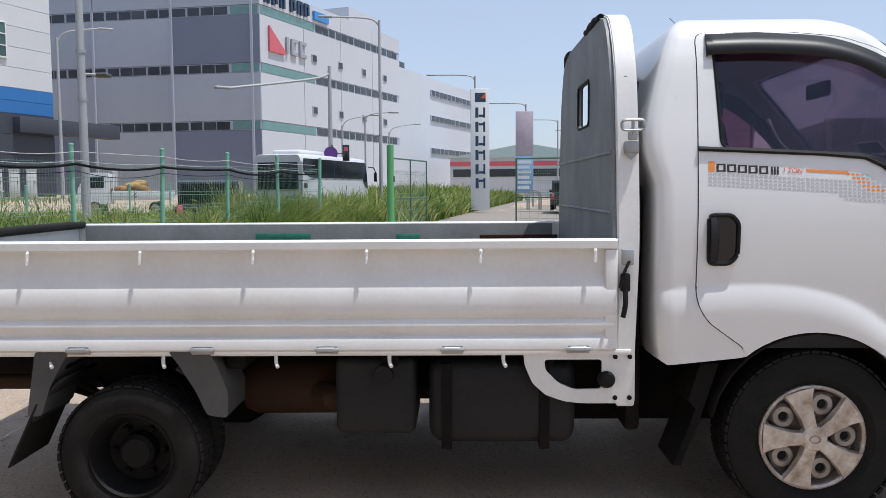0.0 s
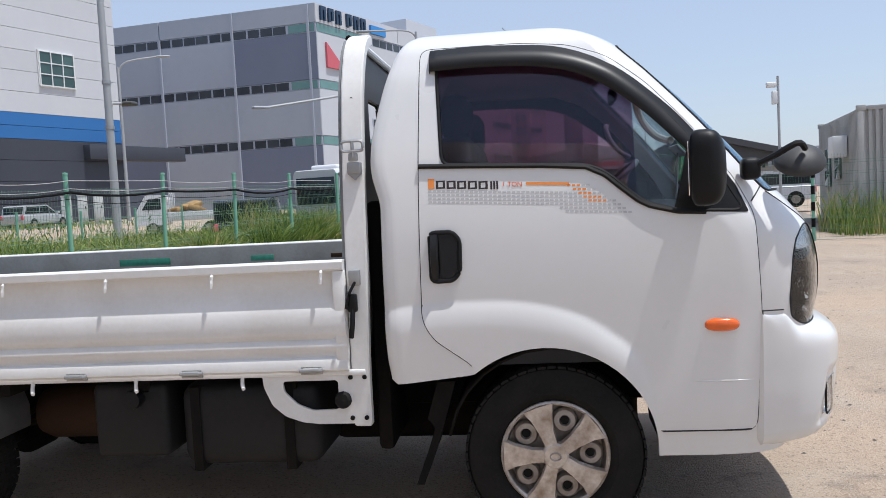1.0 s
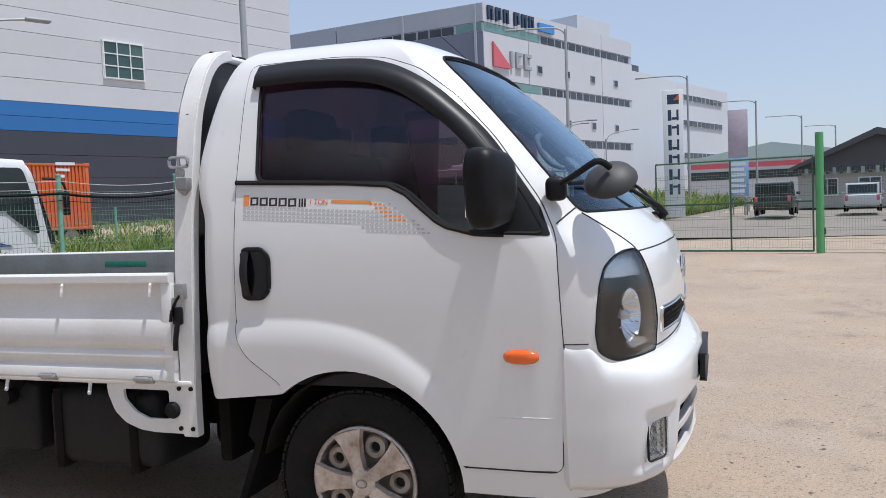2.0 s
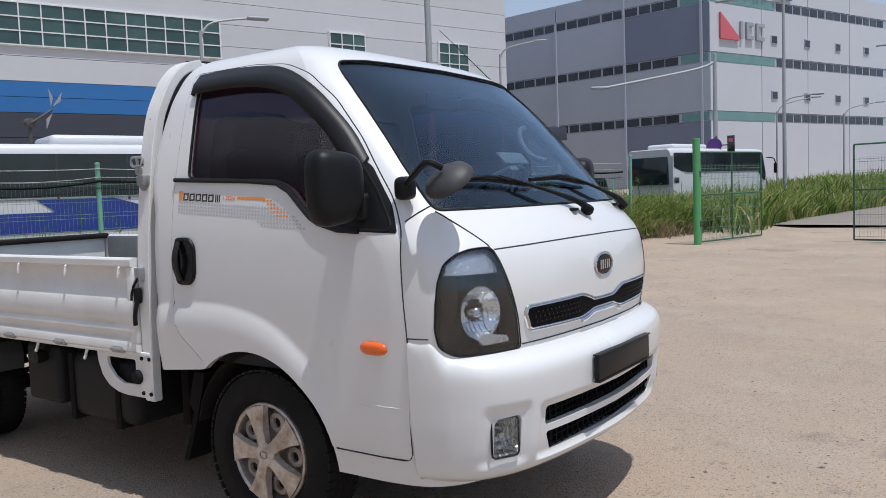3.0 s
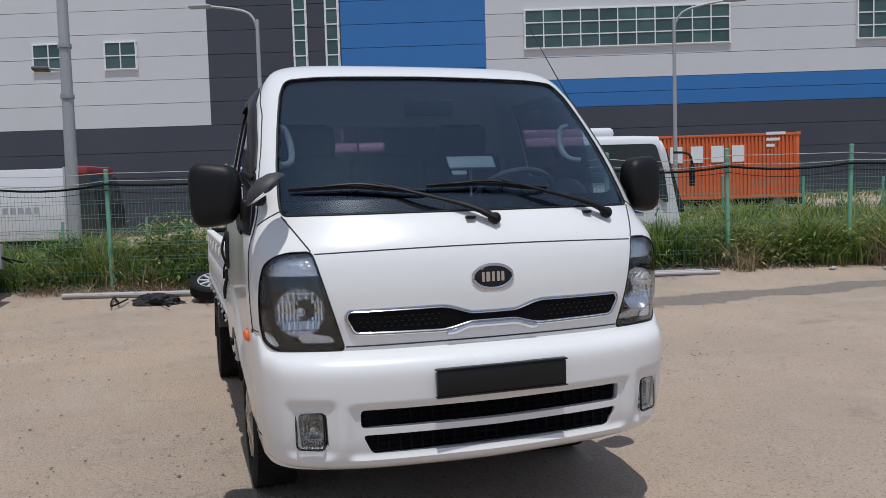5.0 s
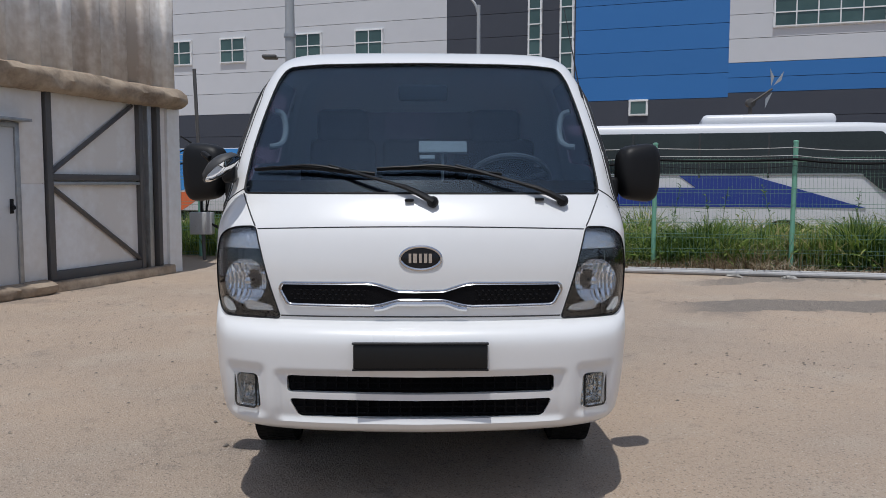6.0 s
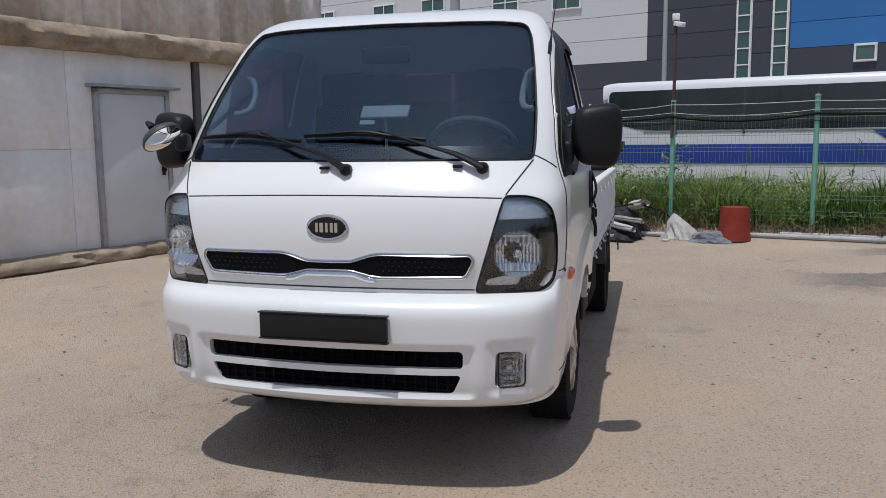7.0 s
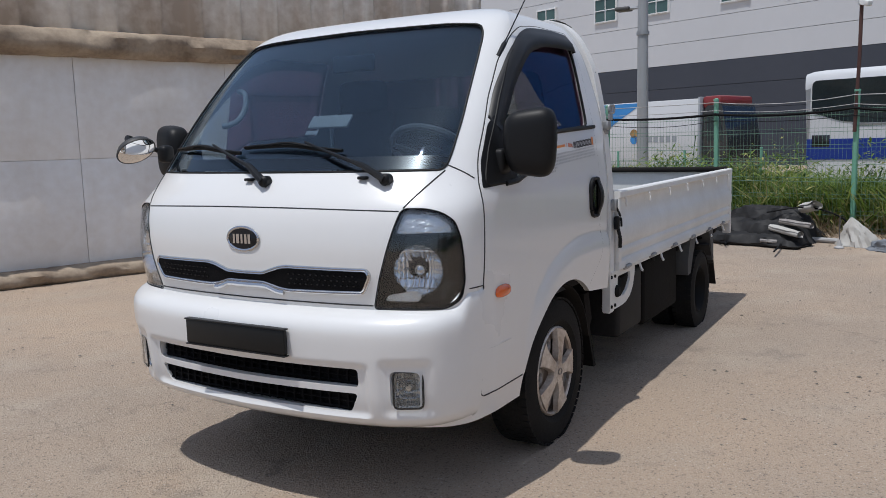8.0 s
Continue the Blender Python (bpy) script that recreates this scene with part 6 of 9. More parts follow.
mirrored_wall()
core = cutter([(0.8, 1.0), (46.5, 1.0), (46.5, 60), (-10.3, 60)], -1, 29.6, "z")
part("core", core, GREYPANEL, logistics, "", 0)
for i, (a, b, z) in enumerate([(47, 62, 25.5), (62, 100, 25.2)]):
    piece("rear_wing", (a, 1.5, -1), (b, 30, z), WHITEPANEL, logistics)
for z in (9.0, 16.0, 21.5):
    ws = piece("window_strip", (66, 1.25, z), (96, 1.52, z + 1.3), DRAIN, logistics)
    for i in range(12):
        piece("pane", (66.3 + i * 2.45, 1.18, z + 0.12), (68.3 + i * 2.45, 1.248, z + 1.2), STRIPGLASS, ws)
piece("stair_tower", (34, 4, 30.2), (46, 14, 34.2), WHITEPANEL, logistics)
piece("roof_plant", (50, 3, 25.5), (56, 8, 27.2), STRIPGLASS, logistics)
for j, z in enumerate((13.2, 13.2, 13.2, 13.2, 21.3, 21.3, 21.3, 21.3)):
    x = 14 + (j % 4) * 8.5
    wv = piece("vent_window", (x, -0.12, z), (x + 1.5, -0.004, z + 1.3), DRAIN, right_face)
    piece("pane", (x + 0.15, -0.16, z + 0.15), (x + 1.35, -0.125, z + 1.15), STRIPGLASS, wv)
SIGNBLUE = material("sign_navy", (0.02, 0.05, 0.10), 0.5)
SIGNRED = material("sign_red", (0.60, 0.12, 0.15), 0.5)
SIGNGREY = material("sign_grey", (0.33, 0.35, 0.38), 0.5)
SKYBLUE = material("sign_sky_blue", (0.05, 0.25, 0.60), 0.5)
# Company marks as plain blocks in their colours.
roof_sign = new("roof_sign")
roof_sign.parent = logistics
for i in range(6):
    x = 1.0 + i * 2.0 + (0.8 if i > 2 else 0)
    piece("sign_block", (x, -0.35, 27.9), (x + 0.45, -0.05, 29.9), SIGNBLUE, roof_sign)
    piece("sign_block", (x + 0.45, -0.35, 29.4), (x + 1.3, -0.05, 29.9), SIGNBLUE, roof_sign)
    piece("sign_block", (x + 0.85, -0.35, 27.9 + 0.3 * (i % 2)), (x + 1.3, -0.05, 29.4), SIGNBLUE, roof_sign)
piece("sign_mark", (14.5, -0.4, 28.0), (19.0, -0.05, 29.3), SKYBLUE, roof_sign)
wall_sign = new("wall_sign")
wall_sign.parent = logistics
part("sign_mark", cutter([(2.0, 21.2), (2.0, 24.8), (6.2, 21.6), (6.2, 21.2)], -0.35, -0.05, "y"), SIGNRED, wall_sign, "", 0)
for x, w in ((6.5, 0.6), (7.9, 1.6), (10.2, 1.9)):
    piece("sign_block", (x, -0.35, 21.5), (x + 0.55, -0.05, 23.9), SIGNGREY, wall_sign)
    if w > 1:
        piece("sign_block", (x + 0.55, -0.35, 23.4), (x + w, -0.05, 23.9), SIGNGREY, wall_sign)
        piece("sign_block", (x + 0.55, -0.35, 21.5), (x + w, -0.05, 22.0), SIGNGREY, wall_sign)

# Old shed beside the yard: stained panels, ledge, door and braced gate.
STAINED = material("stained_panel", (0.83, 0.825, 0.815), 0.7, vary=0.55, scale=0.7, fine=9, tone=(0.58, 0.52, 0.45), bump=0.08, bump_scale=14)
CORRUGATED = material("weathered_sheet", (0.80, 0.775, 0.74), 0.75, vary=0.9, scale=1.1, fine=9, tone=(0.40, 0.33, 0.27), bump=0.1, bump_scale=20)
TARP = material("brown_tarpaulin", (0.40, 0.32, 0.235), 0.85, vary=0.85, scale=3.5, fine=24, tone=(0.16, 0.115, 0.08), bump=0.6, bump_scale=11)
DARKSTEEL = material("dark_steel_frame", (0.075, 0.075, 0.078), 0.6, vary=0.5, tone=(0.13, 0.11, 0.09))
DOORMAT = material("grey_steel_door", (0.60, 0.61, 0.62), 0.5, vary=0.35, scale=2, tone=(0.47, 0.46, 0.44))


def streaked(m, length=0.12):
    """Stretches a surface's stains into vertical runs."""
    nt, nd = m.node_tree, m.node_tree.nodes
    mp = nd.new("ShaderNodeMapping")
    mp.inputs["Scale"].default_value = (1.6, 1.6, length)
    co = [n for n in nd if n.type == "TEX_COORD"][0]
    nt.links.new(co.outputs["Object"], mp.inputs["Vector"])
    noises = [n for n in nd if n.type == "TEX_NOISE"]
    for n in noises[:1]:
        nt.links.new(mp.outputs[0], n.inputs["Vector"])
    [n for n in nd if n.type == "MAP_RANGE"][0].inputs["From Max"].default_value = 0.84


streaked(STAINED, 0.25)
streaked(CORRUGATED, 0.10)
# Own x runs from the far corner towards the camera's side; the yard lies at y > 0.
shed = placed("shed", -8.05, -3.78, 0.0, (0.945, -0.327), "weathered shed with stained sheet walls and a brown tarpaulin ledge", "shed")
LEN = 9.6
bm = bmesh.new()
cols = int(LEN / 0.02)
va, vb = [], []
for i in range(cols + 1):
    x = i * 0.02
    ph = (x % 0.50) / 0.50
    y = 0.05 * (smooth01(0.05, 0.18, ph) - smooth01(0.45, 0.60, ph))
    va.append(bm.verts.new((x, y, 2.50)))
    vb.append(bm.verts.new((x, y, 4.4)))
for i in range(cols):
    bm.faces.new((va[i + 1], va[i], vb[i], vb[i + 1]))
part("upper_sheet", bm, CORRUGATED, shed, "ribbed weathered sheet wall", 50).modifiers.new("thickness", "SOLIDIFY").thickness = 0.02
piece("wall_core", (-0.08, -9, -0.3), (LEN, -0.10, 4.4), STAINED, shed)
for i in range(4):
    x0, x1 = 2.55 + i * 1.76, 2.55 + (i + 1) * 1.76
    for z0, z1 in ((0.10, 1.288), (1.291, 2.52)):
        piece("wall_panel", (x0 + 0.003, -0.10, z0), (x1 - 0.003, -0.002 + 0.004 * (i % 2), z1), STAINED, shed, 0.003)
piece("end_panel", (-0.085, -0.10, -0.2), (0.20, 0.0, 2.52), STAINED, shed)
# Tarpaulin roll under the upper wall and skirt on the ground.
def roll(name, z, h, out, x0, x1, seed, mat, label):
    bm = bmesh.new()
    rows = []
    n = int((x1 - x0) / 0.06)
    for i in range(n + 1):
        x = x0 + (x1 - x0) * i / n
        ring = []
        for j in range(9):
            a = -math.pi / 2 + math.pi * j / 8
            wob = 0.26 * noise.noise((x * 1.1, j * 0.5, seed)) + 0.16 * noise.noise((x * 4.0, j * 0.6, seed + 5)) - 0.22 * max(0.0, 1 - 9 * abs(noise.noise((x * 1.7, 0.15 * j, seed + 11))))
            ring.append(bm.verts.new((x, out * math.cos(a) * (0.9 + wob) ** 1 * (abs(math.cos(a)) ** -0.35 if abs(math.cos(a)) > 0.05 else 1), z + h * math.sin(a) * (1 + 0.25 * wob))))
        rows.append(ring)
    for A, B in zip(rows, rows[1:]):
        for j in range(8):
            bm.faces.new((A[j], B[j], B[j + 1], A[j + 1]))
    bm.faces.new(rows[0])
    bm.faces.new(rows[-1][::-1])
    bmesh.ops.recalc_face_normals(bm, faces=bm.faces[:])
    return part(name, bm, mat, shed, label, 60)


roll("tarpaulin_ledge", 2.53, 0.15, 0.24, -0.01, LEN, 2.0, TARP, "sagging brown tarpaulin ledge")
roll("ground_skirt", 0.04, 0.10, 0.22, 2.6, LEN, 7.0, TARP, "brown tarpaulin skirt on the ground")
# Braced gate leaf near the corner.
piece("gate_panel", (0.75, -0.10, 0.12), (2.45, -0.04, 2.42), STAINED, shed)
for x0, x1 in ((2.44, 2.53), (0.78, 0.86), (0.40, 0.48)):
    piece("gate_post", (x0, -0.06, -0.05), (x1, 0.035, 2.46), DARKSTEEL, shed, 0.006)
piece("gate_post", (0.60, -0.06, -0.05), (0.68, 0.035, 2.46), STEEL, shed, 0.006)
for z0, z1 in ((1.33, 1.41), (1.27, 1.315), (0.10, 0.22)):
    piece("gate_rail", (0.80, -0.05, z0), (2.48, 0.022, z1), DARKSTEEL if z1 > 1.4 or z1 < 1 else STEEL, shed, 0.006)
for p, q in (((2.45, 1.42), (0.95, 2.36)), ((2.45, 1.26), (0.85, 0.24))):
    bm = bmesh.new()
    sweep(bm, [(p[0], -0.01, p[1]), (q[0], -0.01, q[1])], 0.034, 4)
    part("gate_brace", bm, DARKSTEEL, shed)
piece("gate_threshold", (0.20, -0.10, -0.20), (2.70, 0.10, 0.10), TARP, shed, 0.02)
piece("side_panel", (0.20, -0.10, 0.0), (0.42, -0.05, 2.5), STAINED, shed)
# Door with frame and small canopy.
door_leaf = piece("door", (3.02, -0.01, 0.12), (3.94, 0.035, 1.93), DOORMAT, shed, 0.006, "plain grey steel door")
for lo, hi in (((2.96, -0.02, 0.10), (3.02, 0.06, 1.99)), ((3.94, -0.02, 0.10), (4.00, 0.06, 1.99)), ((2.96, -0.02, 1.93), (4.00, 0.06, 1.99))):
    piece("door_frame", lo, hi, STEEL, door_leaf, 0.006)
piece("canopy", (2.86, 0.0, 2.00), (4.08, 0.16, 2.035), STEEL, door_leaf, 0.006)
hb = bmesh.new()
lathe(hb, [(0.035, 0.012), (0.07, 0.012), (0.075, 0.028), (0.09, 0.026), (0.092, 0.001)], 14, "y", (3.10, 0, 1.02))
part("door_handle", hb, PLASTIC, door_leaf)
piece("lock_plate", (3.06, 0.034, 0.95), (3.11, 0.045, 1.12), PLASTIC, door_leaf, 0.003)


# ---- fence, gate and grass ----
FENCEGREEN = material("pale_green_fence_paint", (0.17, 0.40, 0.29), 0.5, vary=0.4, scale=6, tone=(0.12, 0.28, 0.20))
WIREGREEN = material("green_fence_wire", (0.15, 0.27, 0.20), 0.5)
GATEGREEN = material("bright_green_gate_paint", (0.10, 0.36, 0.13), 0.45, vary=0.4, scale=5, tone=(0.08, 0.26, 0.10))
CABLE = material("black_cable", (0.006, 0.006, 0.007), 0.7, spec=0.15)
PVC = material("grey_plastic_pipe", (0.42, 0.42, 0.42), 0.5, vary=0.4, tone=(0.30, 0.28, 0.25))


def wire_panel(width, z0, z1, pitch=0.05, r=0.003):
    """A welded wire panel: close uprights and pairs of cross wires."""
    verts, faces = [], []

    def rod(a, b, across, r):
        i = len(verts)
        for p in (a, b):
            for dx, dy in ((-1, -1), (1, -1), (1, 1), (-1, 1)):
                verts.append((p[0] + (dx * r if across else 0), p[1] + dy * r, p[2] + (0 if across else dx * r)))
        for k in range(4):
            faces.append((i + k, i + (k + 1) % 4, i + 4 + (k + 1) % 4, i + 4 + k))
    n = int(width / pitch)
    for k in range(1, n):
        rod((k * pitch, 0, z0), (k * pitch, 0, z1), True, r * 0.40)
    z = z0
    while z < z1 + 0.01:
        rod((0, 0.004, z), (width, 0.004, z), False, r)
        rod((0, -0.004, z + 0.05), (width, -0.004, z + 0.05), False, r * 0.9)
        z += 0.21
    me = bpy.data.meshes.new("wire_panel")
    me.from_pydata(verts, [], faces)
    me.materials.append(WIREGREEN)
    return me


def shared(name, me, parent, m):
    ob = new(name, me)
    ob.parent, ob.matrix_local = parent, m
    if name == "wire_panel":
        ob["kind"] = "stuff"
    return ob


def post_mesh(r, h, mat):
    bm = bmesh.new()
    lathe(bm, [(-0.3, r), (h - 0.03, r), (h - 0.03, r * 1.15), (h - 0.008, r * 1.12), (h, r * 0.5), (h + 0.002, 0.001)], 12, "z")
    me = bpy.data.meshes.new("post")
    bm.to_mesh(me)
    bm.free()
    me.materials.append(mat)
    me.polygons.foreach_set("use_smooth", [True] * len(me.polygons))
    me.set_sharp_from_angle(angle=radians(40))
    return me


SPAN = 1.84
fence = placed("wire_fence", F0.x, F0.y, 0.0, FDIR, "pale green welded wire fence along the grass", "fence")
PANEL, POST = wire_panel(SPAN, 0.02, 1.56), post_mesh(0.033, 1.78, FENCEGREEN)
for k in range(-4, 8):
    x = k * SPAN
    z = ground_z(*(F0 + FDIR * x).xy)
    shared("fence_post", POST, fence, Matrix.Translation((x, 0, z)) @ pose(0, 0, 0, random.uniform(-1, 1), random.uniform(-1.2, 1.2), 0))
    if k < 7:
        shared("wire_panel", PANEL, fence, Matrix.Translation((x, -0.02, z)))
for z0, sag, r, nm in ((1.64, 0.05, 0.019, CABLE), (1.80, 0.03, 0.006, PVC), (1.69, 0.04, 0.005, PVC), (1.55, 0.06, 0.005, CABLE)):
    bm = bmesh.new()
    pts = []
    for k in range(-4, 7):
        for i in range(6):
            f = i / 6
            pts.append(((k + f) * SPAN, -0.06, z0 - 4 * (sag + 0.03 * math.sin(k * 2.3 + z0 * 9)) * f * (1 - f)))
    sweep(bm, pts, r, 6)
    part("cable", bm, nm, fence, "cable strung along the fence")

# Gate posts and leaves.
GDIR = Vector((0.965, -0.262, 0)).normalized()
GA, GB = Vector((-2.74, 13.39, 0)), Vector((3.04, 13.45, 0))
for p, h in ((GA, 2.16), (GB, 2.32)):
    g = placed("gate_post", p.x, p.y, ground_z(p.x, p.y) - 0.03, GDIR, "tall bright green steel gate post", "gate post", "gate posts")
    bm = bmesh.new()
    lathe(bm, [(0, 0.075), (h, 0.075), (h + 0.004, 0.06), (h + 0.006, 0.001)], 20, "z")
    part("post", bm, GATEGREEN, g)
    for z in (0.45, 1.45):
        bm = bmesh.new()
        sweep(bm, [(0.08, 0, z - 0.06), (0.08, 0, z + 0.06)], 0.02, 8)
        part("hinge", bm, DARKSTEEL, g)


GATEDARK = material("dull_green_gate_frame", (0.045, 0.13, 0.075), 0.5, vary=0.4, scale=6, tone=(0.03, 0.09, 0.05))


def gate_leaf(p, d, length, label):
    g = placed("gate_leaf", p.x, p.y, ground_z(p.x, p.y), d, label, "gate", "gate leaves")
    def tube(a, b, r=0.017):
        bm = bmesh.new()
        sweep(bm, [a, b], r, 8)
        part("frame_tube", bm, GATEDARK, g)
    for x in (0, length / 2, length):
        tube((x, 0, 0.05), (x, 0, 1.86))
    for z in (0.05, 1.0, 1.86):
        tube((0, 0, z), (length, 0, z))
    shared("wire_panel", wire_panel(length, 0.06, 1.62), g, Matrix.Identity(4))
    return g


gate_leaf(GA + FDIR * 0.12, FDIR, 2.3, "green wire gate leaf standing open")
gate_leaf(GB - GDIR * 0.12, -GDIR, 3.05, "green wire gate leaf, shut")
right_fence = placed("wire_fence", GB.x, GB.y, 0.0, GDIR, "wire fence beside the gate with a black and yellow post", "fence")
for k in range(1, 5):
    shared("fence_post", POST, right_fence, Matrix.Translation((k * 2.45, 0, 0.05)))
P2 = wire_panel(2.45, 0.02, 1.68)
for k in range(4):
    shared("wire_panel", P2, right_fence, Matrix.Translation((k * 2.45, 0, 0.08)))
for i in range(4):
    bm = bmesh.new()
    lathe(bm, [(0.35 + i * 0.32, 0.038), (0.52 + i * 0.32, 0.038)], 12, "z", (2.45, 0, 0))
    part("dark_band", bm, CABLE, right_fence)
# Lower fence on the far side of the lane.
lane_fence = placed("lane_fence", -19.3, 7.6, -0.55, FDIR, "low pale fence across the lane", "fence")
low_post = post_mesh(0.04, 1.25, FENCEGREEN)
P3 = wire_panel(2.5, 0.1, 1.0, 0.10, 0.004)
for k in range(-6, 14):
    foot = Vector((-19.3, 7.6, 0)) + FDIR * (k * 2.5)
    lift = ground_z(foot.x, foot.y) + 0.55
    shared("fence_post", low_post, lane_fence, Matrix.Translation((k * 2.5, 0, lift)))
    shared("wire_panel", P3, lane_fence, Matrix.Translation((k * 2.5, 0, lift)))


def leaf_material(name, low, high, dry):
    m = bpy.data.materials.new(name)
    m.use_nodes = True
    nt, nd = m.node_tree, m.node_tree.nodes
    b = nd["Principled BSDF"]
    b.inputs["Roughness"].default_value = 0.6
    g = nd.new("ShaderNodeNewGeometry")
    r = nd.new("ShaderNodeValToRGB")
    r.color_ramp.elements[0].color, r.color_ramp.elements[1].color = (*low, 1), (*high, 1)
    e = r.color_ramp.elements.new(0.78)
    e.color = (*high, 1)
    r.color_ramp.elements[-1].color = (*dry, 1)
    # Drier and greener patches, with a blade-to-blade spread on top.
    co, patch, add = nd.new("ShaderNodeTexCoord"), nd.new("ShaderNodeTexNoise"), nd.new("ShaderNodeMath")
    patch.inputs["Scale"].default_value, patch.inputs["Detail"].default_value = 0.9, 3
    nt.links.new(co.outputs["Object"], patch.inputs["Vector"])
    shift = nd.new("ShaderNodeMath")
    shift.operation, shift.inputs[1].default_value, shift.inputs[2].default_value = "MULTIPLY_ADD", 1.5, -0.75
    nt.links.new(patch.outputs["Fac"], shift.inputs[0])
    nt.links.new(g.outputs["Random Per Island"], add.inputs[0])
    nt.links.new(shift.outputs[0], add.inputs[1])
    add.use_clamp = True
    nt.links.new(add.outputs[0], r.inputs["Fac"])
    nt.links.new(r.outputs["Color"], b.inputs["Base Color"])
    tr = nd.new("ShaderNodeBsdfTranslucent")
    nt.links.new(r.outputs["Color"], tr.inputs["Color"])
    mx = nd.new("ShaderNodeMixShader")
    mx.inputs[0].default_value = 0.35
    nt.links.new(b.outputs[0], mx.inputs[1])
    nt.links.new(tr.outputs[0], mx.inputs[2])
    nt.links.new(mx.outputs[0], nd["Material Output"].inputs["Surface"])
    return m


GRASSMAT = leaf_material("tall_grass", (0.035, 0.090, 0.012), (0.265, 0.355, 0.070), (0.46, 0.39, 0.18))
DRYMAT = leaf_material("dry_grass", (0.15, 0.10, 0.05), (0.40, 0.31, 0.18), (0.52, 0.43, 0.28))
WEEDMAT = leaf_material("weed_leaf", (0.045, 0.11, 0.022), (0.11, 0.20, 0.045), (0.16, 0.22, 0.06))


def blades(name, spots, hmin, hmax, wide, mat, label, lean=0.35, seed=1):
    """Grass as many bent blades. spots: base places with a height factor."""
    rng = np.random.RandomState(seed)
    verts, faces = [], []
    for x, y, f in spots:
        h = rng.uniform(hmin, hmax) * f
        a = rng.uniform(0, 2 * math.pi)
        l = rng.uniform(0.05, lean) * h
        w = wide * rng.uniform(0.6, 1.3)
        b = rng.uniform(0, math.pi)
        cx, sx = math.cos(b) * w, math.sin(b) * w
        dx, dy = math.cos(a) * l, math.sin(a) * l
        z = ground_z(x, y) - 0.03
        i = len(verts)
        for t, ww in ((0, 0.8), (0.45, 1.0), (0.8, 0.6)):
            px, py, pz = x + dx * t * t, y + dy * t * t, z + h * t * (1 - 0.12 * t)
            verts.append((px - cx * ww, py - sx * ww, pz))
            verts.append((px + cx * ww, py + sx * ww, pz))
        verts.append((x + dx * 1.15, y + dy * 1.15, z + h * (0.96 if l < 0.3 * h else 0.86)))
        faces += [(i, i + 1, i + 3, i + 2), (i + 2, i + 3, i + 5, i + 4), (i + 4, i + 5, i + 6)]
    me = bpy.data.meshes.new(name)
    me.from_pydata(verts, [], faces)
    me.materials.append(mat)
    return tagged(new(name, me), label, "grass", kind="stuff")


def fence_spots(n, s0, s1, v0, v1, seed, clump=0.35):
    rng = np.random.RandomState(seed)
    out = []
    while len(out) < n:
        s, v = rng.uniform(s0, s1), rng.uniform(v0, v1) if rng.rand() < 0.55 else rng.uniform(v0, v0 + 0.35 * (v1 - v0))
        f = 0.75 + 0.45 * noise.noise((s * 0.8, v * 1.1, seed)) + 0.3 * noise.noise((s * 2.1, v * 2.1, seed + 4)) + 0.35 * noise.noise((s * 0.23, v * 0.4, seed + 9))
        if f < clump or rng.rand() > 0.35 + f * 0.6:
            continue
        p = F0 + FDIR * s + FOUT * v
        out.append((p.x, p.y, max(0.3, min(f, 1.35))))
    return out


blades("tall_grass", fence_spots(34000, -7.0, 8.8, 0.04, 2.6, 3), 0.48, 0.95, 0.011, GRASSMAT, "tall green roadside grass behind the fence", 0.95, 3)
blades("tall_grass", fence_spots(24000, 6.4, 15.6, -0.25, 3.0, 4), 0.50, 1.08, 0.011, GRASSMAT, "tall green roadside grass behind the fence", 0.95, 4)
blades("tall_grass", fence_spots(1500, 11.2, 13.0, 0.3, 1.6, 44, 0.2), 1.0, 1.6, 0.008, GRASSMAT, "tall thin clump of pale grass behind the fence", 0.5, 44)
blades("dry_grass", fence_spots(4200, 5.5, 15.6, -0.45, 0.9, 5, 0.72), 0.15, 0.62, 0.007, DRYMAT, "bleached dry grass along the foot of the fence", 0.9, 5)
blades("dry_grass", fence_spots(1700, -4.0, 6.5, -0.12, 0.8, 6, 0.70), 0.15, 0.5, 0.007, DRYMAT, "bleached dry grass along the foot of the fence", 0.9, 6)


# Flattened dead straw along the foot of the fence.
STRAW = leaf_material("dead_straw", (0.09, 0.055, 0.03), (0.34, 0.26, 0.16), (0.55, 0.48, 0.36))
blades("straw", fence_spots(6500, -5.0, 15.6, -0.35, 0.5, 51, 0.2), 0.08, 0.28, 0.006, STRAW, "flattened dead brown straw along the foot of the fence", 2.6, 51)
blades("straw", fence_spots(1000, 7.4, 14.0, -0.55, 0.3, 53, 0.8), 0.25, 0.75, 0.007, STRAW, "clumps of dead brown straw bent over the yard's edge", 1.6, 53)


def area_spots(n, x0, x1, y0, y1, seed):
    rng = np.random.RandomState(seed)
    out = []
    for _ in range(n):
        x, y = rng.uniform(x0, x1), rng.uniform(y0, y1)
        f = 0.8 + 0.5 * noise.noise((x * 0.5, y * 0.5, seed))
        out.append((x, y, max(0.35, f)))
    return out


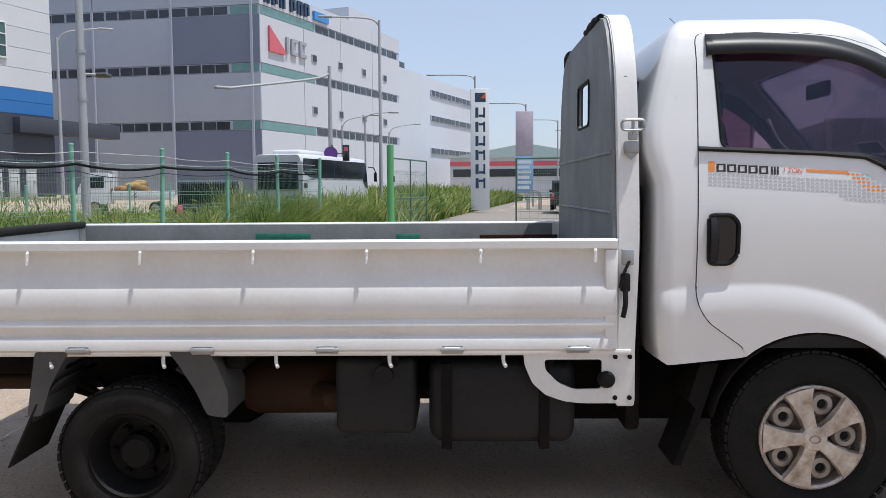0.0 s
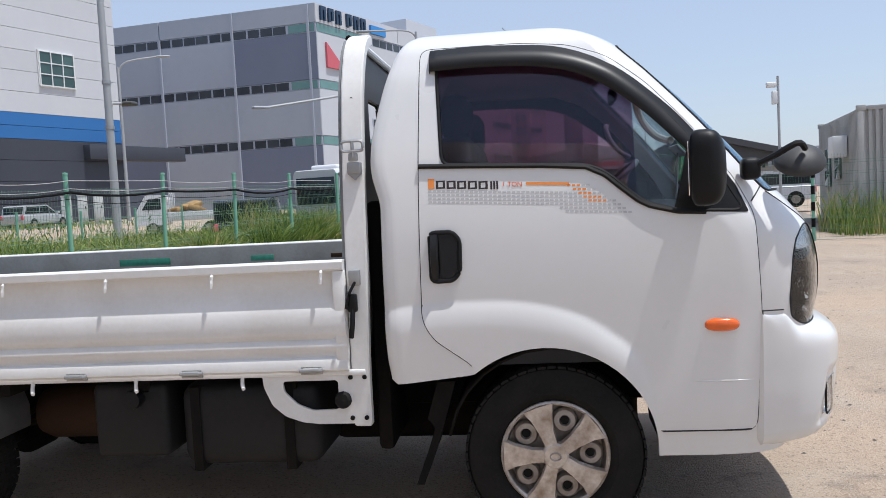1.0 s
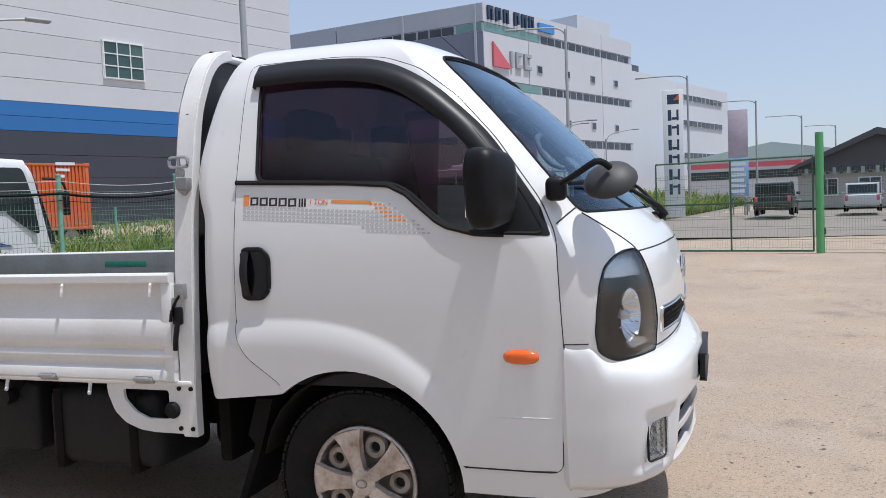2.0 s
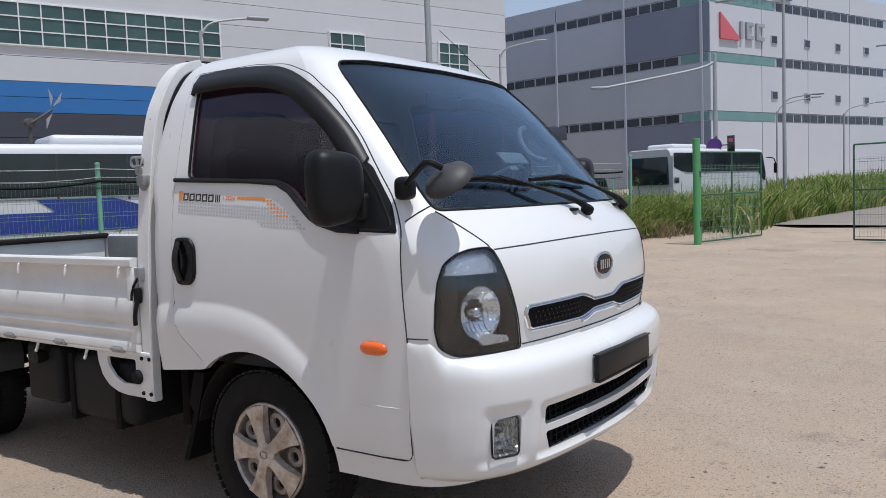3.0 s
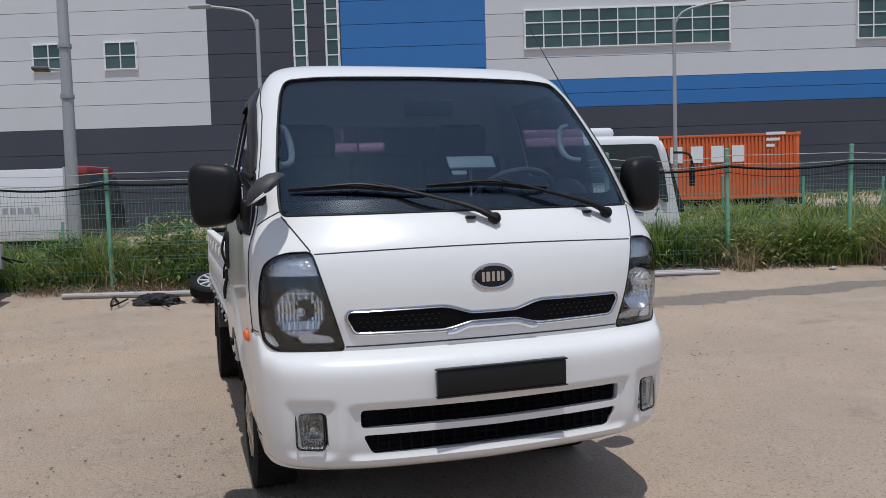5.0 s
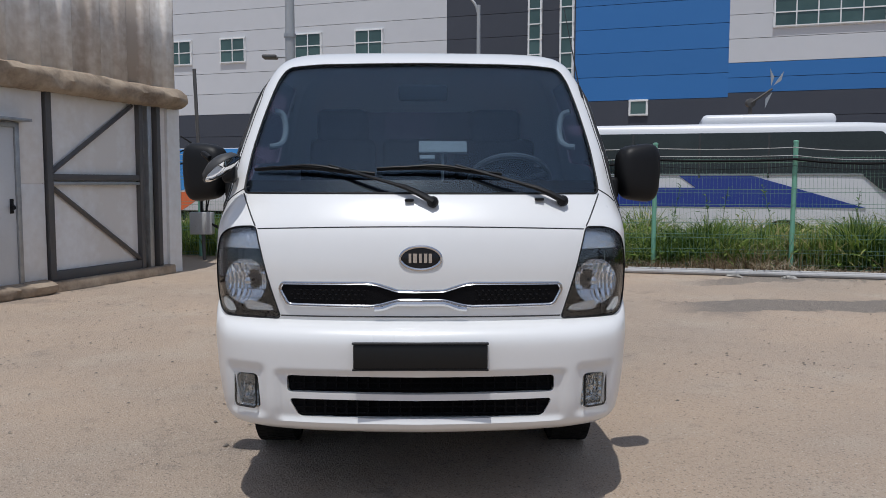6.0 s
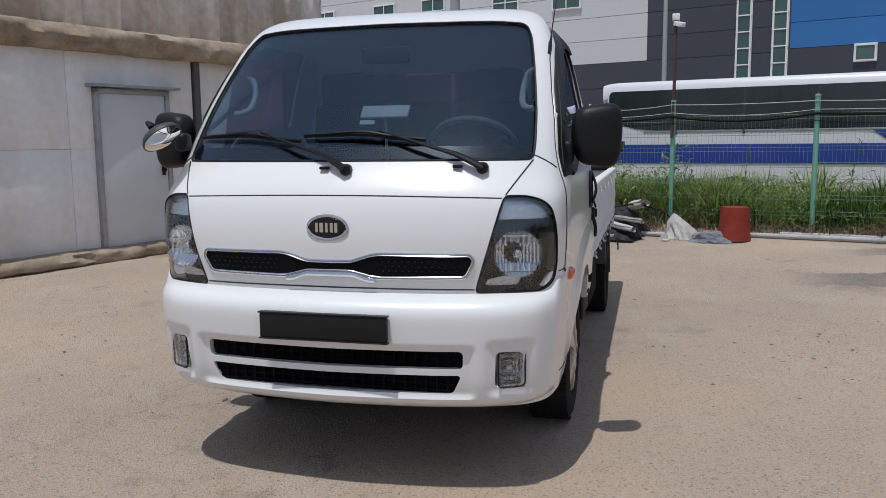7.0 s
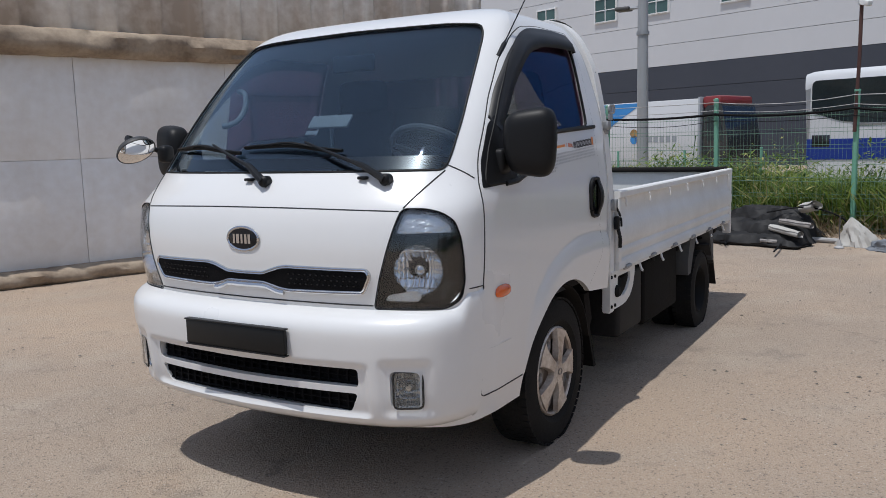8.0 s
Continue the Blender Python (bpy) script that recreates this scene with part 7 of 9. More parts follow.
blades("roadside_grass", area_spots(14000, -9.0, -2.4, 16.0, 46, 8), 0.5, 1.25, 0.022, GRASSMAT, "tall rank grass beside the road", 0.8, 8)
blades("roadside_grass", area_spots(6000, -9.0, -0.6, 46, 66, 14), 0.7, 1.6, 0.035, GRASSMAT, "tall rank grass beside the road", 0.8, 14)
blades("roadside_grass", area_spots(2600, 6.3, 10.5, 13.6, 15.4, 9), 0.35, 1.15, 0.009, GRASSMAT, "grass tufts at the foot of the grey container", 0.5, 9)
blades("lane_grass", area_spots(3000, -26, -19.0, 13, 34, 10), 0.15, 0.45, 0.022, GRASSMAT, "rough grass across the lane", 0.6, 10)
blades("lane_grass", fence_spots(9000, -8.0, 22.0, 9.2, 15.5, 41), 0.3, 0.8, 0.02, GRASSMAT, "rough grass on the far bank", 0.9, 41)
blades("lane_grass", area_spots(2600, -24, -18.5, -14, 3, 12), 0.25, 0.7, 0.022, GRASSMAT, "rough grass across the lane", 0.6, 12)


def bank_spots(n, y0, y1, seed):
    """Places on the grass bank beside the road, up to the asphalt's edge."""
    rng = np.random.RandomState(seed)
    out = []
    for _ in range(n):
        y = rng.uniform(y0, y1)
        x = road_edge(y) + 0.1 - 9.0 * rng.rand() ** 1.6
        out.append((x, y, max(0.35, 0.8 + 0.5 * noise.noise((x * 0.5, y * 0.5, seed)))))
    return out


blades("roadside_grass", bank_spots(15000, 18.0, 52, 18), 0.4, 1.05, 0.022, GRASSMAT, "tall rank grass on the bank of the road", 0.9, 18)


def leafy(name, spots, mat, label, seed, hmin=0.3, hmax=1.0):
    """Broad-leaved undergrowth: clumps of small folded leaves on short stems."""
    rng = np.random.RandomState(seed)
    verts, faces = [], []
    for x, y, f in spots:
        z0, h = ground_z(x, y), rng.uniform(hmin, hmax) * f
        for k in range(26):
            a, r = rng.uniform(0, 2 * math.pi), 0.26 * math.sqrt(rng.rand())
            px, py, pz = x + r * math.cos(a), y + r * math.sin(a), z0 + h * rng.uniform(0.15, 1.0) * (1 - r)
            L, w = rng.uniform(0.06, 0.19), rng.uniform(0.007, 0.020)
            b, up = rng.uniform(0, 2 * math.pi), rng.uniform(-0.5, 0.7)
            d, s = Vector((math.cos(b), math.sin(b), up)) * L, Vector((-math.sin(b), math.cos(b), rng.uniform(-0.4, 0.4))) * w
            i, p = len(verts), Vector((px, py, pz))
            m = p + d * 0.5 + Vector((0, 0, 0.012))
            verts += [tuple(p), tuple(m - s), tuple(m), tuple(m + s), tuple(p + d)]
            faces += [(i, i + 1, i + 2), (i, i + 2, i + 3), (i + 1, i + 4, i + 2), (i + 2, i + 4, i + 3)]
    me = bpy.data.meshes.new(name)
    me.from_pydata(verts, [], faces)
    me.materials.append(mat)
    return tagged(new(name, me), label, "undergrowth", kind="stuff")


LEAFMAT = leaf_material("broad_leaf", (0.032, 0.085, 0.014), (0.24, 0.34, 0.060), (0.42, 0.38, 0.15))
leafy("undergrowth", fence_spots(1900, -5.0, 16.5, 0.05, 2.6, 31), LEAFMAT, "broad-leaved green undergrowth among the fence grass", 31)
leafy("undergrowth", fence_spots(1500, 5.5, 16.5, -0.1, 1.6, 35), LEAFMAT, "broad-leaved green undergrowth among the fence grass", 35)
leafy("undergrowth", fence_spots(900, -9.0, 11.0, 5.0, 11.5, 37), LEAFMAT, "broad-leaved green undergrowth across the lane", 37)
leafy("undergrowth", fence_spots(650, -3.6, -0.2, 0.5, 2.0, 39), LEAFMAT, "tall leafy undergrowth standing behind the fence", 39, 0.6, 1.2)
leafy("undergrowth", bank_spots(380, 18.0, 44, 33), LEAFMAT, "broad-leaved green undergrowth on the bank", 33)


def weed(x, y, h, seed):
    """A tall weed: stem with pairs of long leaves."""
    rng = np.random.RandomState(seed)
    z0 = ground_z(x, y)
    verts, faces = [], []
    lx, ly = rng.uniform(-0.2, 0.2) * h, rng.uniform(-0.2, 0.2) * h
    def at(t):
        return Vector((x + lx * t * t, y + ly * t * t, z0 + h * t))
    for k in range(8):
        a, b = at(k / 8), at((k + 1) / 8)
        i = len(verts)
        for p, r in ((a, 0.006), (b, 0.005)):
            verts += [(p.x - r, p.y, p.z), (p.x + r, p.y - r, p.z), (p.x, p.y + r, p.z)]
        faces += [(i, i + 1, i + 4, i + 3), (i + 1, i + 2, i + 5, i + 4), (i + 2, i, i + 3, i + 5)]
    for k in range(int(h * 26)):
        t = 0.25 + 0.75 * rng.rand()
        p, a = at(t), rng.uniform(0, 2 * math.pi)
        L, w = 0.16 * (1.25 - 0.6 * t) * rng.uniform(0.7, 1.3), 0.014
        d = Vector((math.cos(a), math.sin(a), rng.uniform(0.1, 0.8)))
        s = Vector((-math.sin(a), math.cos(a), 0)) * w
        i = len(verts)
        m = p + d * L * 0.5
        e = p + d * L - Vector((0, 0, 0.25 * L))
        verts += [tuple(p), tuple(m - s), tuple(m + s), tuple(e)]
        faces += [(i, i + 1, i + 2), (i + 1, i + 3, i + 2)]
    me = bpy.data.meshes.new("weed")
    me.from_pydata(verts, [], faces)
    me.materials.append(WEEDMAT)
    tagged(new("weed", me), "tall leafy green weed in the grass", "weed", "weeds along the fence")


wr = random.Random(5)
for i in range(40):
    s = wr.uniform(-3.5, 16.5)
    p = F0 + FDIR * s + FOUT * wr.uniform(0.25, 2.2)
    weed(p.x, p.y, wr.uniform(0.7, 1.3), 100 + i)


# ---- vehicles behind the fence ----
BUSWHITE = material("white_bus_paint", (0.64, 0.65, 0.67), 0.3, vary=0.15, scale=1.0, tone=(0.62, 0.62, 0.62), coat=0.4)
BUSBLUE = material("deep_blue_bus_paint", (0.012, 0.035, 0.24), 0.3, coat=0.4, vary=0.2, scale=1.0, tone=(0.02, 0.05, 0.28))
BUSGLASS = material("dark_bus_glass", (0.012, 0.018, 0.021), 0.08, vary=0.7, scale=0.6, tone=(0.035, 0.05, 0.053), spec=0.5)
CARDARK = material("dark_car_paint", (0.018, 0.02, 0.022), 0.25, coat=0.6)
CARSILVER = material("silver_car_paint", (0.52, 0.54, 0.56), 0.3, 0.4, coat=0.5)
CONTAINER = material("orange_container_paint", (0.62, 0.13, 0.035), 0.5, vary=0.4, scale=1.5, tone=(0.45, 0.09, 0.03))
CONTGREY = material("grey_container_paint", (0.43, 0.43, 0.42), 0.6, vary=0.6, scale=1.2, fine=12, tone=(0.30, 0.285, 0.26))
LOADYELLOW = material("tan_load", (0.40, 0.25, 0.095), 0.8, vary=0.7, scale=4, tone=(0.22, 0.13, 0.06), bump=0.3)


def wheel_at(parent, x, y, r, w):
    bm = bmesh.new()
    lathe(bm, [(-w / 2, r * 0.6), (-w / 2, r * 0.93), (-w / 3, r), (w / 3, r), (w / 2, r * 0.93), (w / 2, r * 0.6)], 24, "y", (x, y, r))
    t = part("wheel", bm, RUBBER, parent)
    bm = bmesh.new()
    lathe(bm, [(-w / 2 - 0.01, r * 0.62), (-w / 2 + 0.02, r * 0.3), (w / 2 - 0.02, r * 0.3), (w / 2 + 0.01, r * 0.62)], 20, "y", (x, y, r))
    part("rim", bm, RIM, t)


def coach(x, y, z, d, length, label, stripe=True, size=1.0):
    """A coach; its own x runs to its nose, its near side lies at y = 0."""
    b = placed("coach", x, y, z, d, label, "bus", "coaches", size=size)
    w, h = 2.45, 3.2
    prof = rounded([(0, 0.35), (0, 2.95), (0.10, h - 0.02), (w - 0.10, h - 0.02), (w, 2.95), (w, 0.35)], 0.16, 6)
    bm = bmesh.new()
    rings = []
    for px, k in ((0.0, 0.95), (0.06, 0.985), (0.3, 1.0), (length - 1.9, 1.0), (length - 1.2, 0.995), (length - 0.6, 0.97)):
        rings.append([bm.verts.new((px + (0.10 * (2.2 - q) if px < 0.05 else 0), w / 2 + (p - w / 2) * k, 0.35 + (q - 0.35) * (1 - (1 - k) * 0.35))) for p, q in prof])
    for px, top in ((length - 0.15, 2.5), (length, 1.6)):
        rings.append([bm.verts.new((px - max(0, q - 1.3) * 0.28, w / 2 + (p - w / 2) * 0.93, 0.35 + (q - 0.35) * 0.955)) for p, q in prof])
    n = len(prof)
    for A, B in zip(rings, rings[1:]):
        for j in range(n):
            bm.faces.new((A[j], A[(j + 1) % n], B[(j + 1) % n], B[j]))
    bm.faces.new(rings[0][::-1])
    bm.faces.new(rings[-1])
    bmesh.ops.recalc_face_normals(bm, faces=bm.faces[:])
    part("body", bm, BUSWHITE, b, "white coach body", 40)
    part("side_glass", cutter(rounded([(0.10, 2.97), (length - 0.72, 2.97), (length - 0.52, 2.3), (length - 0.42, 1.55), (length - 0.75, 1.75), (length - 1.15, 2.09), (1.25, 2.08), (0.70, 2.13), (0.10, 2.32)], 0.12), -0.012, 0.03, "y"), BUSGLASS, b, "dark side windows", 0)
    for i in range(5):
        xx = 1.6 + i * (length - 4.6) / 4
        piece("window_pillar", (xx, -0.016, 2.0), (xx + 0.05, -0.010, 2.95), CARDARK, b)
    if stripe:
        part("blue_flank", cutter([(0.02, 1.36), (0.02, 1.78), (5.83, 1.78), (5.45, 2.06), (6.94, 2.06), (9.28, 1.36)], -0.014, 0.03, "y"), BUSBLUE, b, "deep blue flank", 0)
    piece("sill_line", (0.9, -0.016, 2.045), (length - 1.1, 0.0, 2.085), STEEL, b, 0.003)
    piece("tail_vent", (0.12, -0.02, 1.62), (0.48, 0.0, 1.86), CARDARK, b, 0.01)
    wg = bmesh.new()
    prism(wg, [(length - 0.02 - max(0, q - 1.3) * 0.28 + 0.03, q) for q in (1.35, 1.9, 2.5, 2.85)] + [(length - 0.9, 2.85), (length - 0.5, 1.35)], 0.12, w - 0.12, "y")
    part("windscreen", wg, BUSGLASS, b, "", 0)
    bm = bmesh.new()
    unit = 5.95 if stripe else 0.8
    box(bm, (unit, 0.50, 3.14), (unit + 2.8, w - 0.50, 3.41), 0.12, 4)
    part("roof_unit", bm, BUSWHITE, b, "white rooftop cooling unit")
    if not stripe:
        piece("rear_window", (-0.10, 0.22, 1.55), (0.03, w - 0.22, 2.80), BUSGLASS, b, 0.02)
    for px in (2.92, length - 2.6):
        wheel_at(b, px, 0.16, 0.48, 0.28)
        wheel_at(b, px, w - 0.16, 0.48, 0.28)
        bm = bmesh.new()
        lathe(bm, [(-0.016, 0.60), (0.02, 0.60)], 28, "y", (px, 0, 0.5))
        part("wheel_arch", bm, SEALMAT, b)
    bm = bmesh.new()
    sweep(bm, spline([(length - 0.3, 0.0, 2.75), (length - 0.02, -0.22, 2.70), (length + 0.04, -0.30, 2.45)], 8), 0.03, 6)
    box(bm, (length - 0.02, -0.38, 1.95), (length + 0.08, -0.22, 2.45), 0.03)
    part("wing_mirror", bm, PLASTIC, b)
    return b


coach(-13.59, 0.22, -0.40, (0.268, 0.963), 10.3, "white coach with a deep blue flank parked behind the fence", size=0.912)
coach(-6.25, 22.1, ground_z(-6.25, 22.1) + 0.02, (0.26, 0.965), 8.5, "white and green bus parked beyond the grass", False, 0.70)


def car(x, y, z, d, length, width, height, mat, label, name="car", van=False, size=1.0):
    """A car from its side outline; its own x runs to its nose."""
    c = placed(name, x, y, z, d, label, name, size=size)
    L, h = length, height
    tail = 0.06 if van else 0.42
    low = [(-L / 2, 0.30), (-L / 2, h * 0.55), (-L / 2 + 0.06, h * 0.60), (L * 0.18, h * 0.60), (L * 0.42, h * 0.50), (L / 2, h * 0.38), (L / 2, 0.28)]
    bm = cutter(rounded(low, 0.12), -width / 2, width / 2, "y")
    bmesh.ops.bevel(bm, geom=[e for e in bm.edges if abs(e.verts[0].co.y - e.verts[1].co.y) < 1e-4], offset=0.08, segments=3, affect="EDGES", clamp_overlap=True)
    part("body", bm, mat, c, "", 40)
    top = [(-L / 2 + 0.05, h * 0.57), (-L / 2 + tail * 0.5 + 0.05, h * 0.97), (-L / 2 + tail + 0.3, h), (L * 0.02, h), (L * 0.26, h * 0.57)]
    bm = cutter(rounded(top, 0.1), -width / 2 + 0.10, width / 2 - 0.10, "y")
    part("cabin", bm, mat, c, "", 40)
    for s in (-1, 1):
        g = [(-L / 2 + 0.22, h * 0.63), (-L / 2 + 0.30 + tail * 0.3, h * 0.92), (L * 0.01, h * 0.94), (L * 0.20, h * 0.63)]
        bm = cutter(rounded(g, 0.06), s * (width / 2 - 0.10), s * (width / 2 - 0.085), "y")
        part("side_window", bm, BUSGLASS, c, "", 0)
        for xx in (-L * 0.15, L * 0.05):
            piece("pillar", (xx - 0.03, s * (width / 2 - 0.09) - 0.006, h * 0.62), (xx + 0.03, s * (width / 2 - 0.09) + 0.008, h * 0.94), mat, c)
        for px in (-L * 0.30, L * 0.31):
            wheel_at(c, px, s * (width / 2 - 0.10), h * 0.195, 0.22)
            bm = bmesh.new()
            lathe(bm, [(-0.02, h * 0.225), (0.012, h * 0.225)], 22, "y", (px, s * (width / 2 - 0.005), h * 0.2))
            part("wheel_arch", bm, SEALMAT, c)
        piece("head_lamp", (L / 2 - 0.35, s * (width / 2 - 0.02) - 0.16, h * 0.37), (L / 2 - 0.02, s * (width / 2 - 0.02), h * 0.45), REFLECTOR, c, 0.03)
        piece("tail_lamp", (-L / 2 - 0.012, s * (width / 2 - 0.15) - 0.08, h * 0.38), (-L / 2 + 0.05, s * (width / 2 - 0.15) + 0.08, h * 0.58), SIGNRED, c, 0.02)
        piece("mirror", (L * 0.17, s * (width / 2 + 0.08) - 0.09, h * 0.60), (L * 0.21, s * (width / 2 + 0.08) + 0.09, h * 0.69), mat, c, 0.02)
    bm = cutter([(-L / 2 + 0.03 + tail * 0.1, h * 0.63), (-L / 2 - 0.0 + tail * 0.42, h * 0.93), (-L / 2 + 0.09 + tail * 0.42, h * 0.93), (-L / 2 + 0.12 + tail * 0.1, h * 0.63)], -width / 2 + 0.2, width / 2 - 0.2, "y")
    part("rear_window", bm, BUSGLASS, c, "", 0)
    bm = cutter([(L * 0.255, h * 0.60), (L * 0.04, h * 0.97), (L * 0.02, h * 0.93), (L * 0.22, h * 0.60)], -width / 2 + 0.16, width / 2 - 0.16, "y")
    part("windscreen", bm, BUSGLASS, c, "", 0)
    return c


car(8.0, 25.87, 0.39, (-0.98, 0.2), 4.7, 1.85, 1.75, BUSWHITE, "white people carrier parked on the road", "van", True, size=0.69)
car(3.25, 30.01, 0.39, (0.15, 0.99), 4.4, 1.9, 1.75, CARDARK, "black off-roader parked beside a shed", "car", True, size=0.7)
car(6.45, 31.76, 0.39, (0.15, 0.99), 4.3, 1.8, 1.55, CARSILVER, "silver hatchback parked beside a shed", "car", size=0.7)
car(-8.45, 20.0, ground_z(-8.45, 20.0), (-0.2, 0.98), 4.6, 1.9, 1.75, CARDARK, "black off-roader parked behind the tall grass", "car", True, size=0.92)
car(-22.9, 31.6, ground_z(-22.9, 31.6), (0.1, 0.99), 4.5, 1.8, 1.50, CARSILVER, "silver saloon parked before the warehouse", "car", size=0.70)


def small_truck(x, y, z, d, size):
    c = placed("pickup_truck", x, y, z, d, "small white truck with a yellow load", "truck", size=size)
    bm = cutter(rounded([(0.9, 0.5), (0.9, 1.9), (1.1, 2.05), (1.9, 2.05), (2.35, 1.3), (2.42, 0.5)], 0.12), -0.82, 0.82, "y")
    part("cab", bm, BUSWHITE, c, "", 40)
    for s in (-1, 1):
        part("side_window", cutter(rounded([(1.15, 1.3), (1.15, 1.85), (1.75, 1.85), (2.1, 1.3)], 0.05), s * 0.82, s * 0.832, "y"), BUSGLASS, c, "", 0)
        piece("side_board", (-2.0, s * 0.83 - 0.02, 0.75), (0.8, s * 0.83 + 0.02, 1.15), BUSWHITE, c, 0.01)
        wheel_at(c, 1.6, s * 0.72, 0.33, 0.2)
        wheel_at(c, -1.2, s * 0.72, 0.30, 0.2)
    part("windscreen", cutter([(1.95, 1.98), (2.34, 1.34), (2.36, 1.36), (1.98, 2.0)], -0.72, 0.72, "y"), BUSGLASS, c, "", 0)
    piece("floor", (-2.0, -0.82, 0.68), (0.8, 0.82, 0.78), BUSWHITE, c, 0.01)
    for i in range(4):
        bm = bmesh.new()
        sweep(bm, [(0.75, -0.7 + i * 0.46, 0.8), (0.75, -0.7 + i * 0.46, 2.1)], 0.03, 6)
        part("rack_post", bm, BUSWHITE, c)
    bm = bmesh.new()
    sweep(bm, [(0.75, -0.72, 2.1), (0.75, 0.72, 2.1)], 0.03, 6)
    part("rack_bar", bm, BUSWHITE, c)
    rng = random.Random(3)
    for i in range(5):
        bm = bmesh.new()
        box(bm, (-0.5, -0.35, -0.12), (0.5, 0.35, 0.14), 0.08, 2, Matrix.Translation((-0.9 + 0.35 * i, rng.uniform(-0.3, 0.3), 1.0 + 0.22 * (i % 3))) @ pose(0, 0, 0, rng.uniform(-15, 15), rng.uniform(-15, 15), rng.uniform(0, 90)))
        part("sack", bm, LOADYELLOW, c)


small_truck(-15.09, 30.42, ground_z(-15.09, 30.42), (-0.97, -0.24), 0.84)


SIGNDARKRED = material("dark_red_paint", (0.22, 0.025, 0.025), 0.4, coat=0.3)


def box_truck(x, y, z, d):
    """A delivery truck seen from its side; its own x runs to its nose, its near side lies at y = 0."""
    c = placed("box_truck", x, y, z, d, "delivery truck with a white, blue and orange box body", "truck")
    piece("cargo_box", (-6.5, 0.0, 1.0), (0.0, 2.3, 3.35), BUSWHITE, c, 0.03)
    part("blue_flash", cutter([(-6.48, 1.5), (-6.48, 3.32), (-2.3, 3.32), (-3.6, 2.6), (-4.6, 1.9)], -0.012, 0.0, "y"), SKYBLUE, c, "", 0)
    part("orange_flash", cutter([(-6.48, 1.02), (-6.48, 1.48), (-4.9, 1.75), (-4.2, 1.6), (-5.2, 1.02)], -0.014, -0.001, "y"), CONTAINER, c, "", 0)
    for i, m in enumerate((SKYBLUE, CONTAINER, LOADYELLOW)):
        bm = bmesh.new()
        lathe(bm, [(-0.016, 0.16), (-0.002, 0.16)], 16, "y", (-2.7 + 0.22 * (i % 2), 0, 2.0 + 0.22 * (i // 2)))
        part("mark_dot", bm, m, c)
    for i in range(5):
        piece("mark_bar", (-2.1 + i * 0.26, -0.012, 1.9), (-1.92 + i * 0.26, -0.001, 2.1), SIGNGREY, c)
    piece("box_edge", (-0.02, -0.02, 1.0), (0.05, 2.32, 3.4), SIGNGREY, c, 0.01)
    piece("roof_deflector", (0.06, 0.1, 3.0), (0.75, 2.2, 3.42), SIGNDARKRED, c, 0.10)
    bm = cutter(rounded([(0.10, 0.6), (0.10, 2.9), (0.35, 3.2), (0.8, 3.15), (1.05, 1.9), (1.1, 0.6)], 0.15), 0.1, 2.2, "y")
    part("cab", bm, CARDARK, c, "", 40)
    part("side_window", cutter(rounded([(0.25, 1.9), (0.25, 2.8), (0.7, 2.8), (0.9, 1.9)], 0.06), 0.085, 0.1, "y"), BUSGLASS, c, "", 0)
    piece("underframe", (-6.3, 0.3, 0.6), (0.3, 2.0, 1.0), CHASSIS, c, 0.02)
    for px in (-4.8, 0.4):
        wheel_at(c, px, 0.22, 0.45, 0.3)


box_truck(-25.4, -4.6, -0.75, FD)


def freight_box(name, x, y, z, d, L, W, H, mat, label, category, ribs=True):
    """A corrugated steel container; near side at y = 0, its own x along its length."""
    c = placed(name, x, y, z, d, label, category)
    piece("core", (0.04, 0.04, 0.05), (L - 0.04, W - 0.04, H - 0.03), mat, c)
    for (ax, lo, hi) in (("y", 0.0, 0.04), ("x", L - 0.04, L), ("x", 0.0, 0.04)):
        bm = bmesh.new()
        n = int((L if ax == "y" else W) / 0.14)
        span = L if ax == "y" else W
        for i in range(n):
            a = 0.06 + i * (span - 0.12) / n
            b = a + 0.075
            if ax == "y":
                box(bm, (a, lo - 0.01, 0.1), (b, hi, H - 0.08))
            else:
                box(bm, (lo - (0.01 if lo == 0 else 0), a, 0.1), (hi + (0.01 if lo > 0 else 0), b, H - 0.08))
        tagged(part("ribbed_side", bm, mat, c, "ribbed steel sheet", 0), kind="stuff")
    for xx in (0, L - 0.1):
        for yy in (-0.02, W - 0.08):
            piece("corner_post", (xx - 0.01, yy, 0), (xx + 0.11, yy + 0.10, H), mat, c, 0.008)
            for zz in (0, H - 0.10):
                piece("corner_casting", (xx - 0.03, yy - 0.02, zz), (xx + 0.15, yy + 0.12, zz + 0.13), mat, c, 0.01)
    for zz in (0.0, H - 0.08):
        piece("side_rail", (0.0, -0.025, zz), (L, 0.06, zz + 0.09), mat, c, 0.006)
        piece("end_rail", (L - 0.06, 0, zz), (L + 0.025, W, zz + 0.09), mat, c, 0.006)
    return c


orange_box = freight_box("freight_container", -22.6, 14.9, 0.92, FD, 6.1, 2.4, 2.35, CONTAINER, "orange corrugated freight container on a trailer", "container")
for i in range(4):
    piece("mark_block", (1.4 + i * 0.75, -0.035, 1.35), (1.85 + i * 0.75, -0.026, 1.95), WINFRAME, orange_box)
for i in range(3):
    piece("mark_bar", (4.9, -0.035, 2.30 - i * 0.22), (5.6 - 0.2 * i, -0.026, 2.40 - i * 0.22), WINFRAME, orange_box)
trailer = placed("trailer", -22.6, 14.9, 0.25, FD, "dark trailer under the orange container", "trailer")
piece("trailer_frame", (-0.4, 0.2, 0.40), (6.3, 2.2, 0.66), CHASSIS, trailer, 0.02)
